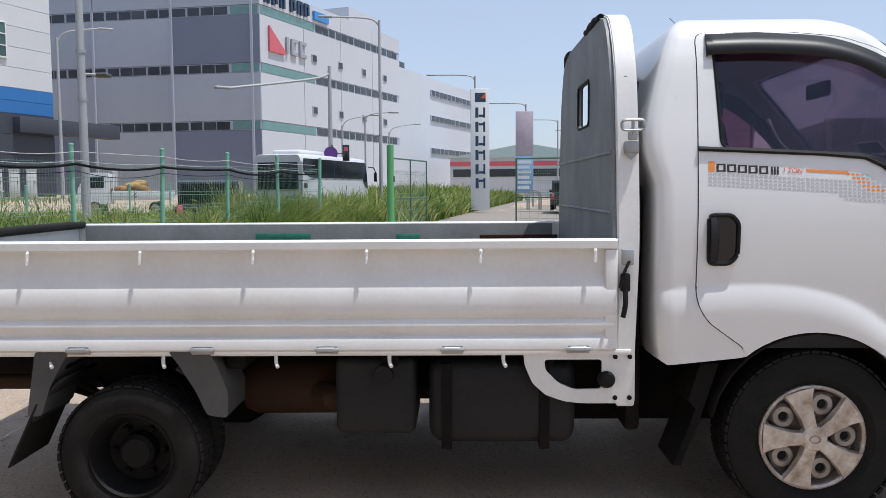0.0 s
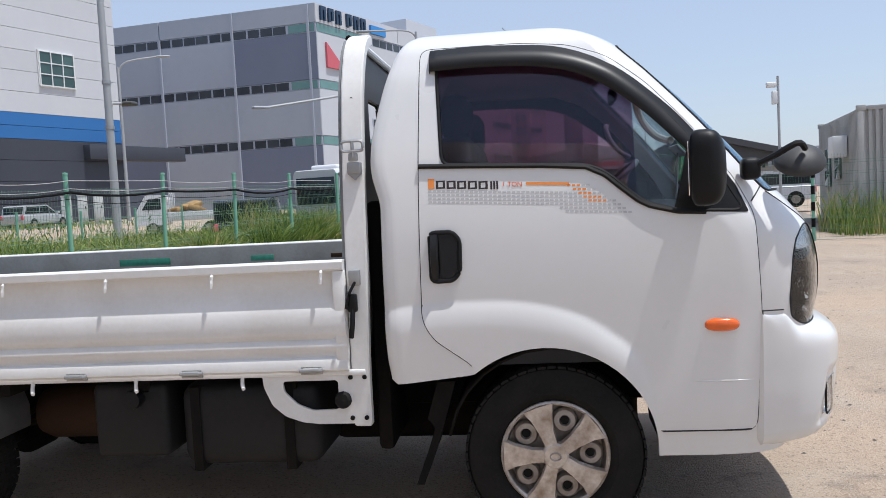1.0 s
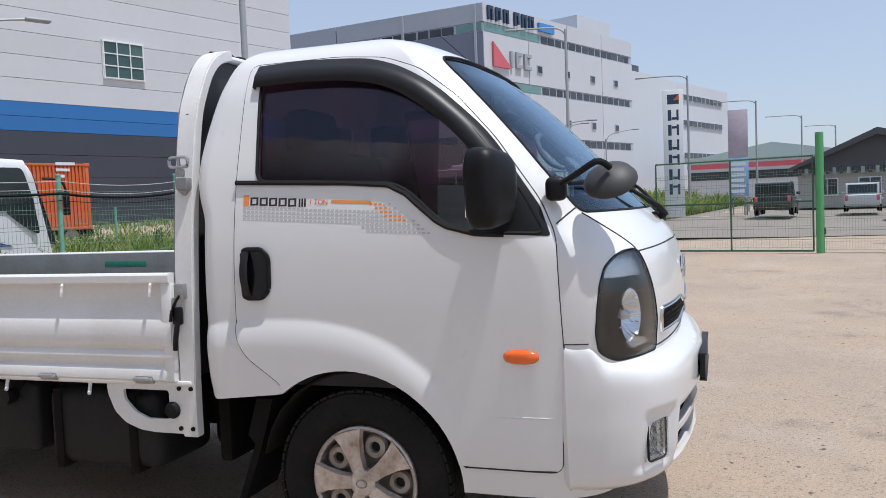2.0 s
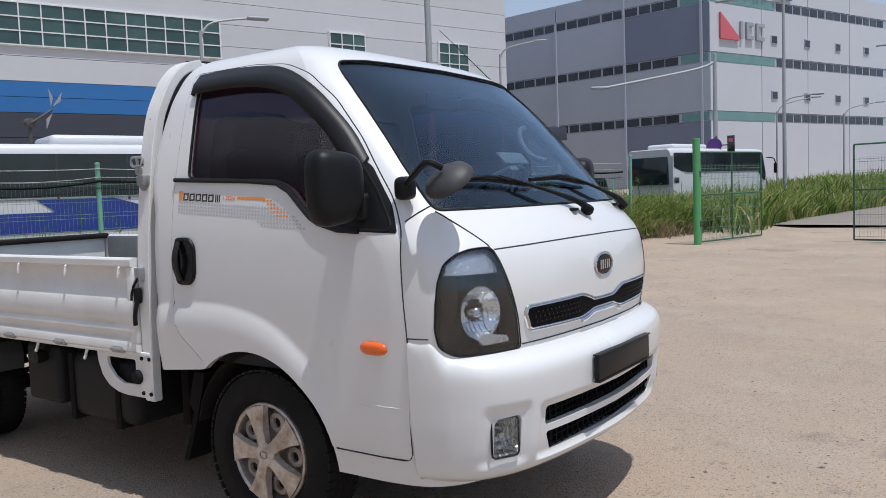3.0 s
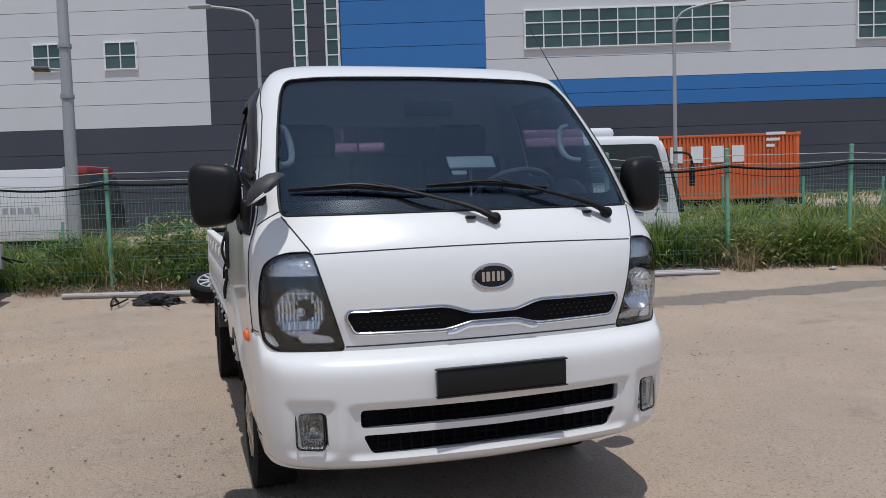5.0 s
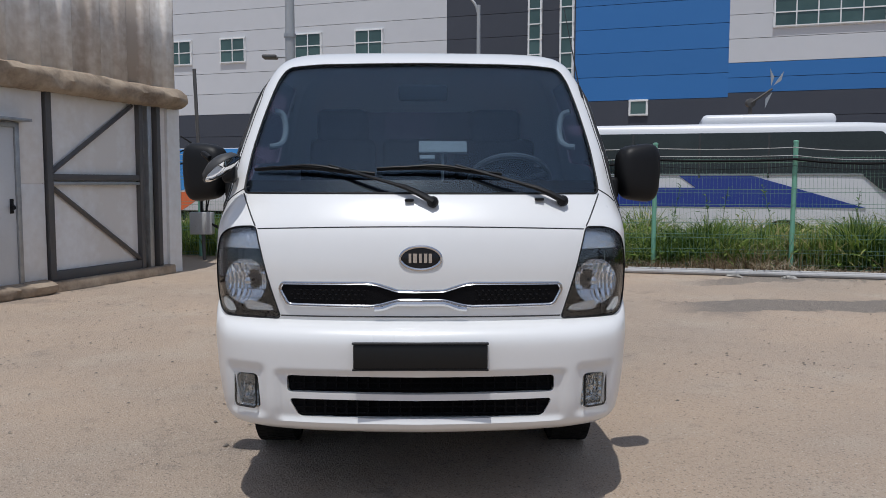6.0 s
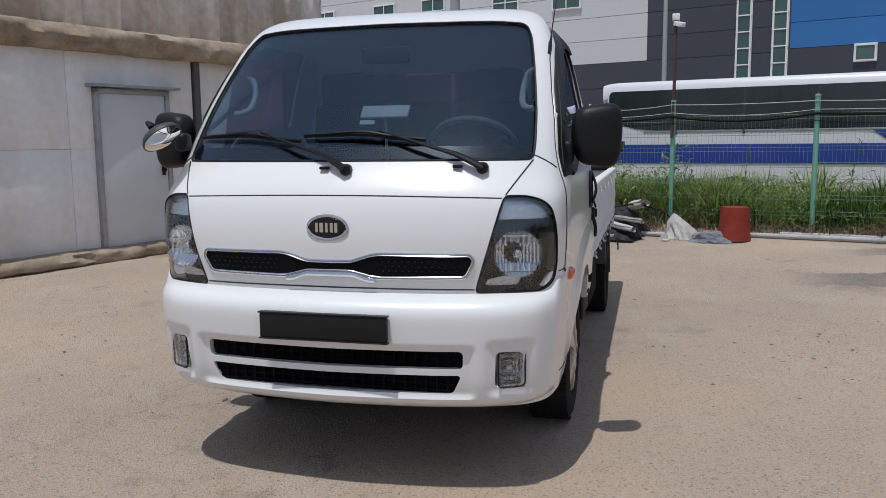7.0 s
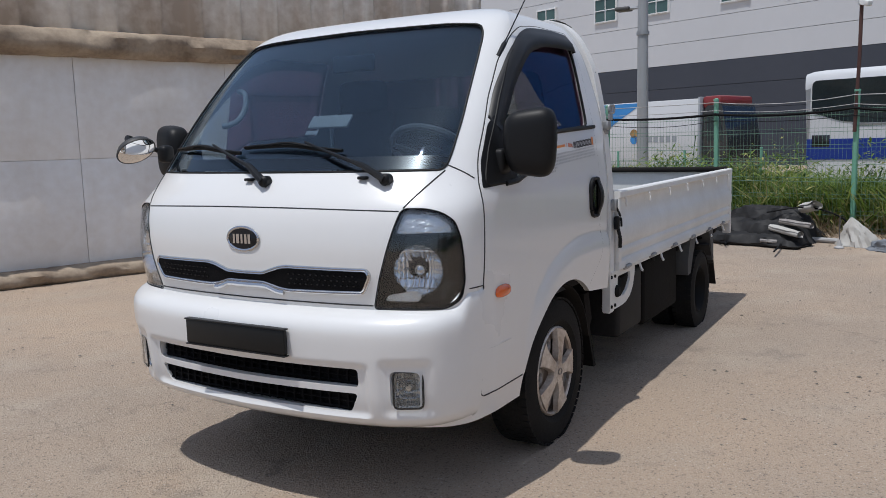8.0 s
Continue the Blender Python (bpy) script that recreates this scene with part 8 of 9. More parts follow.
for px in (0.8, 5.4):
    wheel_at(trailer, px, 0.25, 0.42, 0.3)
    wheel_at(trailer, px, 2.1, 0.42, 0.3)
office = freight_box("container_office", 7.1, 15.0, 0.06, (0.982, -0.19), 6.0, 6.0, 2.75, CONTGREY, "weathered grey container office behind the fence", "container")
piece("window", (-0.06, 2.2, 1.2), (-0.02, 3.0, 2.0), PANEMAT, office, 0.01)
piece("window", (-0.06, 3.8, 1.0), (-0.02, 4.6, 2.0), PANEMAT, office, 0.01)
piece("cooler_unit", (-0.35, 1.2, 1.7), (-0.03, 1.9, 2.2), WINFRAME, office, 0.02)



def cabinet(x, y):
    """A pale switch cabinet on a plinth, with a door and a vent."""
    c = placed("switch_cabinet", x, y, ground_z(x, y), (0.90, 0.43), "pale grey switch cabinet on the lane", "cabinet", "switch cabinets")
    piece("plinth", (-0.27, -0.01, -0.1), (0.27, 0.42, 0.10), PALEWALL_GREY, c, 0.01)
    body = piece("body", (-0.22, 0.0, 0.10), (0.22, 0.36, 1.42), CABINETWHITE, c, 0.015)
    piece("door", (-0.19, -0.02, 0.16), (0.19, 0.0, 1.34), CABINETWHITE, body, 0.006)
    piece("roof", (-0.24, -0.04, 1.42), (0.24, 0.40, 1.45), CABINETWHITE, c, 0.008)
    piece("handle", (0.13, -0.045, 0.75), (0.16, -0.02, 0.90), PLASTIC, body, 0.004)


CABINETWHITE = material("pale_cabinet_paint", (0.58, 0.60, 0.58), 0.5, vary=0.4, scale=2, tone=(0.44, 0.45, 0.42))
PALEWALL_GREY = material("grey_plinth", (0.32, 0.31, 0.30), 0.8, vary=0.3, scale=4)
for k in (-1, 0, 1):
    cabinet(-22.3 + 0.66 * k, 34.5 + 0.32 * k)

# ---- poles, lamps and signs ----
POLEGREY = material("galvanised_pole", (0.40, 0.41, 0.42), 0.5, 0.3, vary=0.3, scale=2, tone=(0.28, 0.28, 0.28))


def lamp_post(x, y, z, h, r, arm, dx, dy, rise, label, size=1.0):
    """A street lamp: tapered pole, bent arm along (dx, dy) and a flat head."""
    c = placed("street_lamp", x, y, z, (1, 0), label, "street lamp", "street lamps", size=size)
    bm = bmesh.new()
    lathe(bm, [(0, r * 1.15), (h * 0.5, r * 0.9), (h, r * 0.7), (h + 0.02, 0.001)], 14, "z")
    part("pole", bm, POLEGREY, c)
    v = Vector((dx, dy, 0)).normalized()
    bm = bmesh.new()
    a, b = Vector((0, 0, h - 0.3)), Vector((0, 0, h + rise)) + v * arm
    sweep(bm, spline([a, a + v * arm * 0.2 + Vector((0, 0, 0.3 + rise * 0.5)), b], 10), r * 0.5, 8)
    part("arm", bm, POLEGREY, c)
    bm = bmesh.new()
    side = Vector((-v.y, v.x, 0))
    m = Matrix(((v.x, side.x, 0, b.x), (v.y, side.y, 0, b.y), (0, 0, 1, b.z), (0, 0, 0, 1)))
    box(bm, (-0.15, -0.13, -0.06), (0.55, 0.13, 0.05), 0.05, 3, m)
    part("lamp_head", bm, SIGNGREY, c)
    return c


def pole_lamp(x, y, z, h, r, zl, dx, dy):
    """A stout pole with a small lamp on a short arm part way up."""
    c = placed("street_lamp", x, y, z, (1, 0), "stout grey pole with a small lamp on an arm", "street lamp", "street lamps")
    bm = bmesh.new()
    lathe(bm, [(0, r * 1.1), (h, r * 0.75), (h + 0.02, 0.001)], 16, "z")
    part("pole", bm, POLEGREY, c)
    v = Vector((dx, dy, 0)).normalized()
    bm = bmesh.new()
    sweep(bm, [(0, 0, zl - 0.25), Vector((0, 0, zl - 0.02)) + v * 0.10, Vector((0, 0, zl)) + v * 0.40], 0.03, 8)
    part("arm", bm, POLEGREY, c)
    bm = bmesh.new()
    p = Vector((0, 0, zl)) + v * 0.5
    box(bm, tuple(p - Vector((0.16, 0.16, 0.04))), tuple(p + Vector((0.16, 0.16, 0.04))), 0.03, 3)
    part("lamp_head", bm, DARKSTEEL, c)
    for zz in (zl - 0.6, zl + 0.4):
        bm = bmesh.new()
        lathe(bm, [(zz, r * 1.12), (zz + 0.08, r * 1.12)], 14, "z")
        part("clamp", bm, STEEL, c)


pole_lamp(-9.3, 13.5, -0.4, 9.0, 0.088, 4.2, 0.5, 0.85)
pole_lamp(-14.1, -3.1, -0.75, 9.0, 0.12, 4.85, -0.3, -0.9)
lamp_post(-17.9, 13.6, -0.7, 7.2, 0.07, 1.6, 0.45, 0.89, 0.5, "slim grey street lamp on the lane")
lamp_post(-22.0, 1.5, -0.7, 7.6, 0.08, 1.6, -0.4, -0.9, 0.5, "slim grey street lamp on the lane")
lamp_post(-21.4, 37.4, 0, 9.0, 0.09, 2.1, 0.9, 0.42, 0.6, "tall grey street lamp beside the warehouse")
lamp_post(-5.81, 25.16, 0.17, 6.3, 0.10, 4.4, -0.76, -0.65, -1.2, "dark pole with a long arm across the road", size=0.867)
lamp_post(-4.35, 28.6, 0.29, 9.8, 0.09, 2.5, -0.99, -0.1, 0.15, "tall grey street lamp beside the road", size=0.777)
lamp_post(-0.31, 41.72, 0.4, 10.2, 0.10, 3.3, -0.99, 0, 0.1, "tall grey street lamp beside the road", size=0.696)
lamp_post(3.48, 53.35, 0.43, 10.0, 0.11, 3.3, -0.99, 0, 0.1, "tall grey street lamp beside the road", size=0.67)
lamp_post(7.3, 66.42, 0.43, 9.9, 0.12, 3.4, -0.99, 0, 0.1, "tall grey street lamp beside the road", size=0.67)
lamp_post(11.39, 80.49, 0.43, 10.0, 0.13, 3.4, -0.99, 0, 0.1, "tall grey street lamp beside the road", size=0.67)
lamp_post(-5.6, 34.35, 0.39, 6.1, 0.07, 1.7, 0.99, 0.1, 0.3, "grey street lamp beside the road", size=0.7)
lamp_post(-7.98, 43.66, 0.39, 6.6, 0.08, 2.6, 0.95, 0.3, 0.9, "grey street lamp beside the road", size=0.7)
lamp_post(-5.88, 51.36, 0.39, 6.8, 0.08, 2.6, 0.95, 0.3, 0.8, "grey street lamp beside the road", size=0.7)
road_sign = placed("road_sign", -5.72, 24.98, 0.17, (1, 0), "round purple sign and dark board on a pole", "sign", size=0.867)
bm = bmesh.new()
lathe(bm, [(-0.03, 0.28), (0.0, 0.28)], 24, "y", (-0.05, -0.12, 2.75))
part("disc", bm, material("purple_sign", (0.10, 0.03, 0.20), 0.5), road_sign)
piece("board", (0.42, -0.1, 2.45), (0.70, -0.06, 3.10), CARDARK, road_sign, 0.01)
piece("board_mark", (0.48, -0.108, 2.85), (0.64, -0.101, 3.0), SIGNRED, road_sign)
bm = bmesh.new()
sweep(bm, [(0, -0.05, 0), (0, -0.05, 3.1)], 0.04, 8)
sweep(bm, [(0, -0.06, 2.75), (0.6, -0.06, 2.75)], 0.025, 6)
part("sign_pole", bm, DARKSTEEL, road_sign)

# Pylon signs, their lettering as plain blocks.
pylon = placed("pylon_sign", -0.40, 28.82, 0.6, (0.998, 0.06), "tall white pylon sign with dark blocks", "sign", "pylon signs", size=0.56)
piece("panel", (-0.66, 0.0, -0.3), (0.66, 0.3, 8.3), WINFRAME, pylon, 0.03)
piece("mark_square", (-0.36, -0.03, 7.35), (0.40, -0.002, 8.0), SIGNBLUE, pylon)
part("mark_corner", cutter([(-0.0, 7.6), (0.40, 7.6), (0.40, 8.0)], -0.04, -0.031, "y"), CONTAINER, pylon, "", 0)
for i in range(6):
    z = 6.25 - i * 1.0
    piece("glyph_block", (-0.34, -0.02, z), (-0.12, -0.002, z + 0.72), SIGNBLUE, pylon)
    piece("glyph_block", (-0.10, -0.02, z + (0.46 if i % 2 else 0.05)), (0.26, -0.002, z + (0.62 if i % 2 else 0.22)), SIGNBLUE, pylon)
    piece("glyph_block", (0.22, -0.02, z), (0.36, -0.002, z + 0.72), SIGNBLUE, pylon)
pylon2 = placed("pylon_sign", 2.05, 37.08, 0.39, (1, 0.0), "faded pink and blue pylon sign", "sign", "pylon signs", size=0.7)
piece("upper_panel", (-0.62, 0, 3.6), (0.62, 0.25, 6.75), material("faded_pink", (0.52, 0.44, 0.50), 0.6, vary=0.3), pylon2, 0.02)
piece("lower_panel", (-0.62, 0, 1.0), (0.62, 0.25, 3.58), material("faded_blue", (0.25, 0.42, 0.62), 0.6, vary=0.3), pylon2, 0.02)
for i in range(6):
    piece("glyph_block", (-0.5, -0.02, 3.05 - i * 0.36), (0.45 - 0.1 * (i % 2), -0.002, 3.27 - i * 0.36), WINFRAME, pylon2)
for s in (-0.6, 0.6):
    piece("leg", (s - 0.06, 0.05, -0.3), (s + 0.06, 0.2, 1.0), STEEL, pylon2)

# Steel hoop guarding the verge.
hoop = placed("hoop_barrier", 1.92, 30.64, 0.39, (1, 0), "arched steel hoop barrier on the verge", "barrier", size=0.7)
for rr in (0.42, 0.30):
    bm = bmesh.new()
    sweep(bm, [(-rr, 0, 0), (-rr, 0, 0.75)] + [(rr * math.cos(q), 0, 0.75 + rr * math.sin(q)) for q in [math.pi * (1 - i / 12) for i in range(1, 12)]] + [(rr, 0, 0.75), (rr, 0, 0)], 0.04, 8)
    part("hoop_tube", bm, STEEL, hoop)

# Low gabled shed and far halls down the road.
DARKROOF = material("dark_sheet_roof", (0.07, 0.07, 0.075), 0.6, vary=0.3, scale=0.5, tone=(0.10, 0.10, 0.105))
PALEWALL = material("pale_plaster", (0.42, 0.40, 0.37), 0.8, vary=0.4, scale=0.6, tone=(0.32, 0.30, 0.28))
gable = placed("gabled_shed", 4.42, 38.5, 0.4, (0.995, -0.10), "low shed with a dark gabled roof and pale walls", "shed", size=0.69)
piece("wall", (0.4, 0.6, 0), (11.6, 14, 2.6), PALEWALL, gable)
bm = cutter([(-0.2, 2.75), (5.2, 5.2), (12.2, 3.35), (12.2, 2.9), (5.2, 4.75), (-0.2, 2.5)], -0.3, 14.5, "y")
part("roof", bm, DARKROOF, gable, "", 0)
part("gable_wall", cutter([(0.1, 2.4), (0.1, 2.85), (5.2, 5.0), (11.9, 3.3), (11.9, 2.4)], 0.3, 0.58, "y"), DARKROOF, gable, "", 0)
for i in range(26):
    piece("fascia_slat", (0.4 + i * 0.43, 0.2, 2.25), (0.62 + i * 0.43, 0.3, 2.7), SIGNGREY if i % 2 else CARDARK, gable)
for i in range(4):
    wv = piece("window", (1.5 + i * 2.6, 0.5, 0.8), (2.9 + i * 2.6, 0.62, 2.0), WINFRAME, gable)
    piece("pane", (1.58 + i * 2.6, 0.47, 0.88), (2.18 + i * 2.6, 0.498, 1.92), STRIPGLASS, wv)
    piece("pane", (2.24 + i * 2.6, 0.47, 0.88), (2.82 + i * 2.6, 0.498, 1.92), STRIPGLASS, wv)
hall = placed("far_hall", -2.07, 86.45, 0.4, (0.995, -0.10), "far white hall with a red band and pale roof", "hall", size=0.69)
piece("wall", (0, 0, 0), (24, 20, 6.2), WHITEPANEL, hall)
piece("red_band", (0, -0.1, 4.9), (24, -0.01, 5.6), SIGNRED, hall)
piece("window_band", (0.5, -0.12, 3.2), (23, -0.01, 4.4), STRIPGLASS, hall)
part("roof", cutter([(-0.5, 6.2), (12, 8.4), (24.5, 6.2)], -0.6, 20, "y"), material("pale_teal_roof", (0.40, 0.52, 0.52), 0.5), hall, "", 0)
far = placed("far_hall", 20.7, 102.32, 0.4, (1, -0.2), "far grey hall beyond the road", "hall", size=0.69)
piece("wall", (0, 0, 0), (60, 20, 7), GREYPANEL, far)

# ---- camera mast, wind toy and clutter by the fence ----
mast = placed("camera_mast", -8.0, 1.47, -0.20, (1, 0), "rusty thin mast with a white security camera", "mast")
bm = bmesh.new()
sweep(bm, [(0.12, -0.02, 1.55), (0.06, 0, 2.4), (0.0, 0, 3.15)], 0.022, 8)
part("pole", bm, material("maroon_pole_paint", (0.060, 0.022, 0.018), 0.6, vary=0.5, tone=(0.10, 0.05, 0.035)), mast)
piece("bracket", (-0.06, -0.05, 3.15), (0.06, 0.05, 3.24), WINFRAME, mast, 0.01)
bm = bmesh.new()
box(bm, (-0.06, -0.035, -0.032), (0.13, 0.035, 0.032), 0.012, 3, Matrix.Translation((0.05, 0.02, 3.10)) @ pose(0, 0, 0, 0, 14, 40))
lathe(bm, [(0.13, 0.028), (0.134, 0.028), (0.135, 0.001)], 14, "x", (0.05, 0.02, 3.08))
part("camera_body", bm, WINFRAME, mast, "white security camera")
office_mast = placed("camera_mast", 5.58, 15.5, ground_z(5.58, 15.5), (1, 0), "thin grey mast with security cameras beside the container office", "mast")
bm = bmesh.new()
sweep(bm, [(0, 0, 0), (0, 0, 3.55)], 0.030, 8)
part("pole", bm, POLEGREY, office_mast)
bm = bmesh.new()
box(bm, (-0.26, -0.05, 3.30), (-0.04, 0.05, 3.42), 0.02, 3)
part("camera_body", bm, WINFRAME, office_mast)
bm = bmesh.new()
box(bm, (-0.14, -0.06, 2.92), (-0.03, 0.06, 3.22), 0.02, 3)
part("junction_box", bm, WINFRAME, office_mast)
toy = placed("wind_toy", -21.2, 9.9, -0.7, (1, 0), "small wind vane on a pole behind the coach", "wind vane")
bm = bmesh.new()
sweep(bm, [(0, 0, 0), (0, 0, 4.5)], 0.06, 8)
part("pole", bm, DARKSTEEL, toy)
bm = bmesh.new()
lathe(bm, [(-0.1, 0.14), (0.1, 0.14), (0.12, 0.05)], 14, "x", (0, 0, 4.5))
sweep(bm, [(0.1, 0, 4.5), (0.3, 0.55, 4.9)], 0.04, 6)
part("hub", bm, DARKSTEEL, toy)
for a in (58, 98, 250):
    bm = bmesh.new()
    v = Vector((0, math.cos(radians(a)), math.sin(radians(a))))
    s = Vector((0, -v.z, v.y))
    p = Vector((0.3, 0.55, 4.9))
    prism(bm, [((p + v * 0.1 + s * 0.03).y, (p + v * 0.1 + s * 0.03).z), ((p + v * 0.62).y, (p + v * 0.62).z), ((p + v * 0.35 - s * 0.09).y, (p + v * 0.35 - s * 0.09).z)], 0.29, 0.31, "x")
    part("blade", bm, SIGNGREY, toy)
# Meter box with a cable pole near the shed's corner.
meter = placed("meter_pole", -9.1, -3.68, -0.15, (1, 0), "thin leaning pole with a grey meter box and black cables", "pole")
bm = bmesh.new()
sweep(bm, [(0, 0, 0), (-0.15, -0.15, 3.3)], 0.03, 8)
part("pole", bm, DARKSTEEL, meter)
piece("meter_box", (-0.05, -0.20, 0.62), (0.14, 0.16, 0.98), PVC, meter, 0.015)
for k in range(3):
    bm = bmesh.new()
    rng = random.Random(k)
    pts = [(0.05, rng.uniform(-0.5, -0.3), 2.2 - 0.3 * k), (0.1, rng.uniform(-0.3, 0), 2.0), (0.08, rng.uniform(0, 0.2), 1.5), (0.12, rng.uniform(0, 0.3), 0.9), (0.1, rng.uniform(0.1, 0.5), 0.7)]
    sweep(bm, spline(pts, 18), 0.012, 6)
    part("cable", bm, CABLE, meter)


def at_fence(s, v):
    p = F0 + FDIR * s + FOUT * v
    return p.x, p.y, ground_z(p.x, p.y)


# Long pipes lying at the foot of the fence.
for s0, s1, v, r in ((0.9, 5.2, -0.42, 0.032), (-0.6, 0.7, -0.55, 0.03), (-4.2, -1.4, -0.5, 0.04), (1.5, 5.0, -0.30, 0.03)):
    a, b = Vector(at_fence(s0, v)), Vector(at_fence(s1, v - 0.08))
    m = (a + b) / 2
    bm = bmesh.new()
    sweep(bm, [a - m + Vector((0, 0, r)), Vector((0, 0, r * 1.05)), b - m + Vector((0, 0, r))], r, 10)
    pp = link("pipe", bm, PVC)
    pp.location = m
    tagged(pp, "long grey plastic pipe lying along the fence", "pipe", "pipes by the fence")
# Red tub, upside down.
x, y, z = -7.07, 2.24, ground_z(-7.07, 2.24)
tub = placed("tub", x, y, z - 0.005, (1, 0), "red-brown plastic tub standing upside down", "tub")
bm = bmesh.new()
lathe(bm, [(0, 0.204), (0.015, 0.208), (0.04, 0.203), (0.41, 0.176), (0.435, 0.172), (0.435, 0.160), (0.41, 0.001)], 32, "z")
part("shell", bm, material("red_brown_plastic", (0.185, 0.022, 0.013), 0.7, vary=0.6, scale=5, tone=(0.27, 0.055, 0.035), spec=0.25), tub)
bm = bmesh.new()
sweep(bm, [(0.205 * math.cos(q), 0.205 * math.sin(q), 0.014) for q in [2 * math.pi * i / 32 for i in range(32)]], 0.007, 6, True)
part("rim", bm, material("red_rim", (0.16, 0.03, 0.02), 0.5), tub)
ALLOY = material("pale_alloy", (0.60, 0.60, 0.61), 0.35, 0.5, vary=0.3, tone=(0.4, 0.4, 0.4))
SACKWHITE = material("white_woven_sack", (0.46, 0.45, 0.42), 0.85, vary=0.8, scale=8, tone=(0.38, 0.36, 0.33), bump=0.4, bump_scale=25)
BLACKSHEET = material("black_plastic_sheet", (0.014, 0.014, 0.015), 0.6, vary=0.5, tone=(0.028, 0.028, 0.029), bump=0.25, bump_scale=20, spec=0.3)
SACKGREY = material("dirty_rolled_sheet", (0.22, 0.20, 0.19), 0.85, vary=0.8, scale=9, tone=(0.38, 0.36, 0.34), bump=0.4, bump_scale=25)
GREYCLOTH = material("grey_rag", (0.20, 0.22, 0.25), 0.9, vary=0.6, scale=6, bump=0.4, bump_scale=20)


def heap(name, x, y, sx, sy, sz, mat, seed, label, category, turn=0, pointed=0.0, fold=0.05):
    """A crumpled heap of cloth or sheet: broad lumps, sharp folds and a ragged foot."""
    bm = bmesh.new()
    bmesh.ops.create_icosphere(bm, subdivisions=5, radius=1.0)
    for v in bm.verts:
        p = v.co.copy()
        q = 1 + 0.40 * noise.noise(p * 1.5 + Vector((seed, 0, 0))) - pointed * (p.x ** 2 + p.y ** 2) * 0.4 * (p.z > 0)
        q += fold * (1 - 3 * abs(noise.noise(p * 2.6 + Vector((0, seed, 0))))) + 0.5 * fold * (1 - 3 * abs(noise.noise(Vector((p.x * 5, p.y * 9, p.z * 5)) + Vector((seed, seed, 0)))))
        foot = 1 + 0.25 * (p.z < 0) * noise.noise(p * 5 + Vector((0, 0, seed)))
        v.co = Vector((p.x * sx * q * foot, p.y * sy * q * foot, max(-0.02, p.z * sz * q * (1 + pointed * 0.6 * (1 - abs(p.x))))))
    ob = link(name, bm, mat, None, "", 50)
    ob.matrix_world = pose(x, y, ground_z(x, y), 0, 0, turn)
    return tagged(ob, label, category)


heap("rag_pile", -7.02, 1.94, 0.30, 0.16, 0.13, GREYCLOTH, 2.7, "pile of grey rags", "rags", 72)
heap("black_sheet", -7.75, -1.42, 0.34, 0.22, 0.12, BLACKSHEET, 6.1, "heap of folded black plastic sheet", "sheet", 60, 0, 0.12)


def folded_sheet():
    """A black sheet thrown over in layers: each layer a creased skin with its own turned-down hem."""
    bm = bmesh.new()
    nu, nv = 56, 26
    for layer, (lx, ly, top, shift, tip) in enumerate(((0.70, 0.36, 0.13, 0.0, 0.0), (0.64, 0.30, 0.26, 0.06, 0.05), (0.55, 0.21, 0.37, 0.12, 0.10))):
        rows = []
        for j in range(nv + 1):
            row = []
            for i in range(nu + 1):
                u, v = 2 * i / nu - 1, 2 * j / nv - 1
                rag = 1 + 0.10 * noise.noise((u * 2.5, v * 2.5, layer * 5.0)) + 0.05 * noise.noise((u * 8, v * 8, layer))
                edge = max(abs(u), abs(v))
                x, y = lx * u * rag + tip, ly * v * rag + shift
                arch = (1 - abs(u) ** 5) * (1 - 0.5 * abs(v) ** 2.5)
                crease = abs(noise.noise((u * 1.6 + v * 1.4, v * 3.5 - u, 3.0 + layer))) + 0.5 * abs(noise.noise((u * 4 - v * 3, v * 6, 8.0 + layer)))
                z = top * (0.32 + 0.68 * arch) - 0.11 * crease * (0.4 + top) - 0.05 * smooth01(0.9, 1.0, edge)
                row.append(bm.verts.new((x, y, max(0.004, z))))
            rows.append(row)
        for j in range(nv):
            for i in range(nu):
                bm.faces.new((rows[j][i], rows[j][i + 1], rows[j + 1][i + 1], rows[j + 1][i]))
        ring = rows[0] + [r[-1] for r in rows[1:]] + rows[-1][-2::-1] + [r[0] for r in rows[-2:0:-1]]
        low = [bm.verts.new((v.co.x * 0.97, v.co.y * 0.97, max(-0.01, v.co.z - (0.16 if layer else 0.3)))) for v in ring]
        for k in range(len(ring)):
            bm.faces.new((ring[k - 1], ring[k], low[k], low[k - 1]))
    bmesh.ops.recalc_face_normals(bm, faces=bm.faces[:])
    ob = link("black_sheet", bm, BLACKSHEET, None, "", 40)
    ob.matrix_world = pose(-7.54, 0.36, ground_z(-7.54, 0.36), 0, 0, 72) @ Matrix.Diagonal((1.08, 1.1, 1.22, 1))
    tagged(ob, "black plastic sheet thrown down in folded layers", "sheet")


folded_sheet()


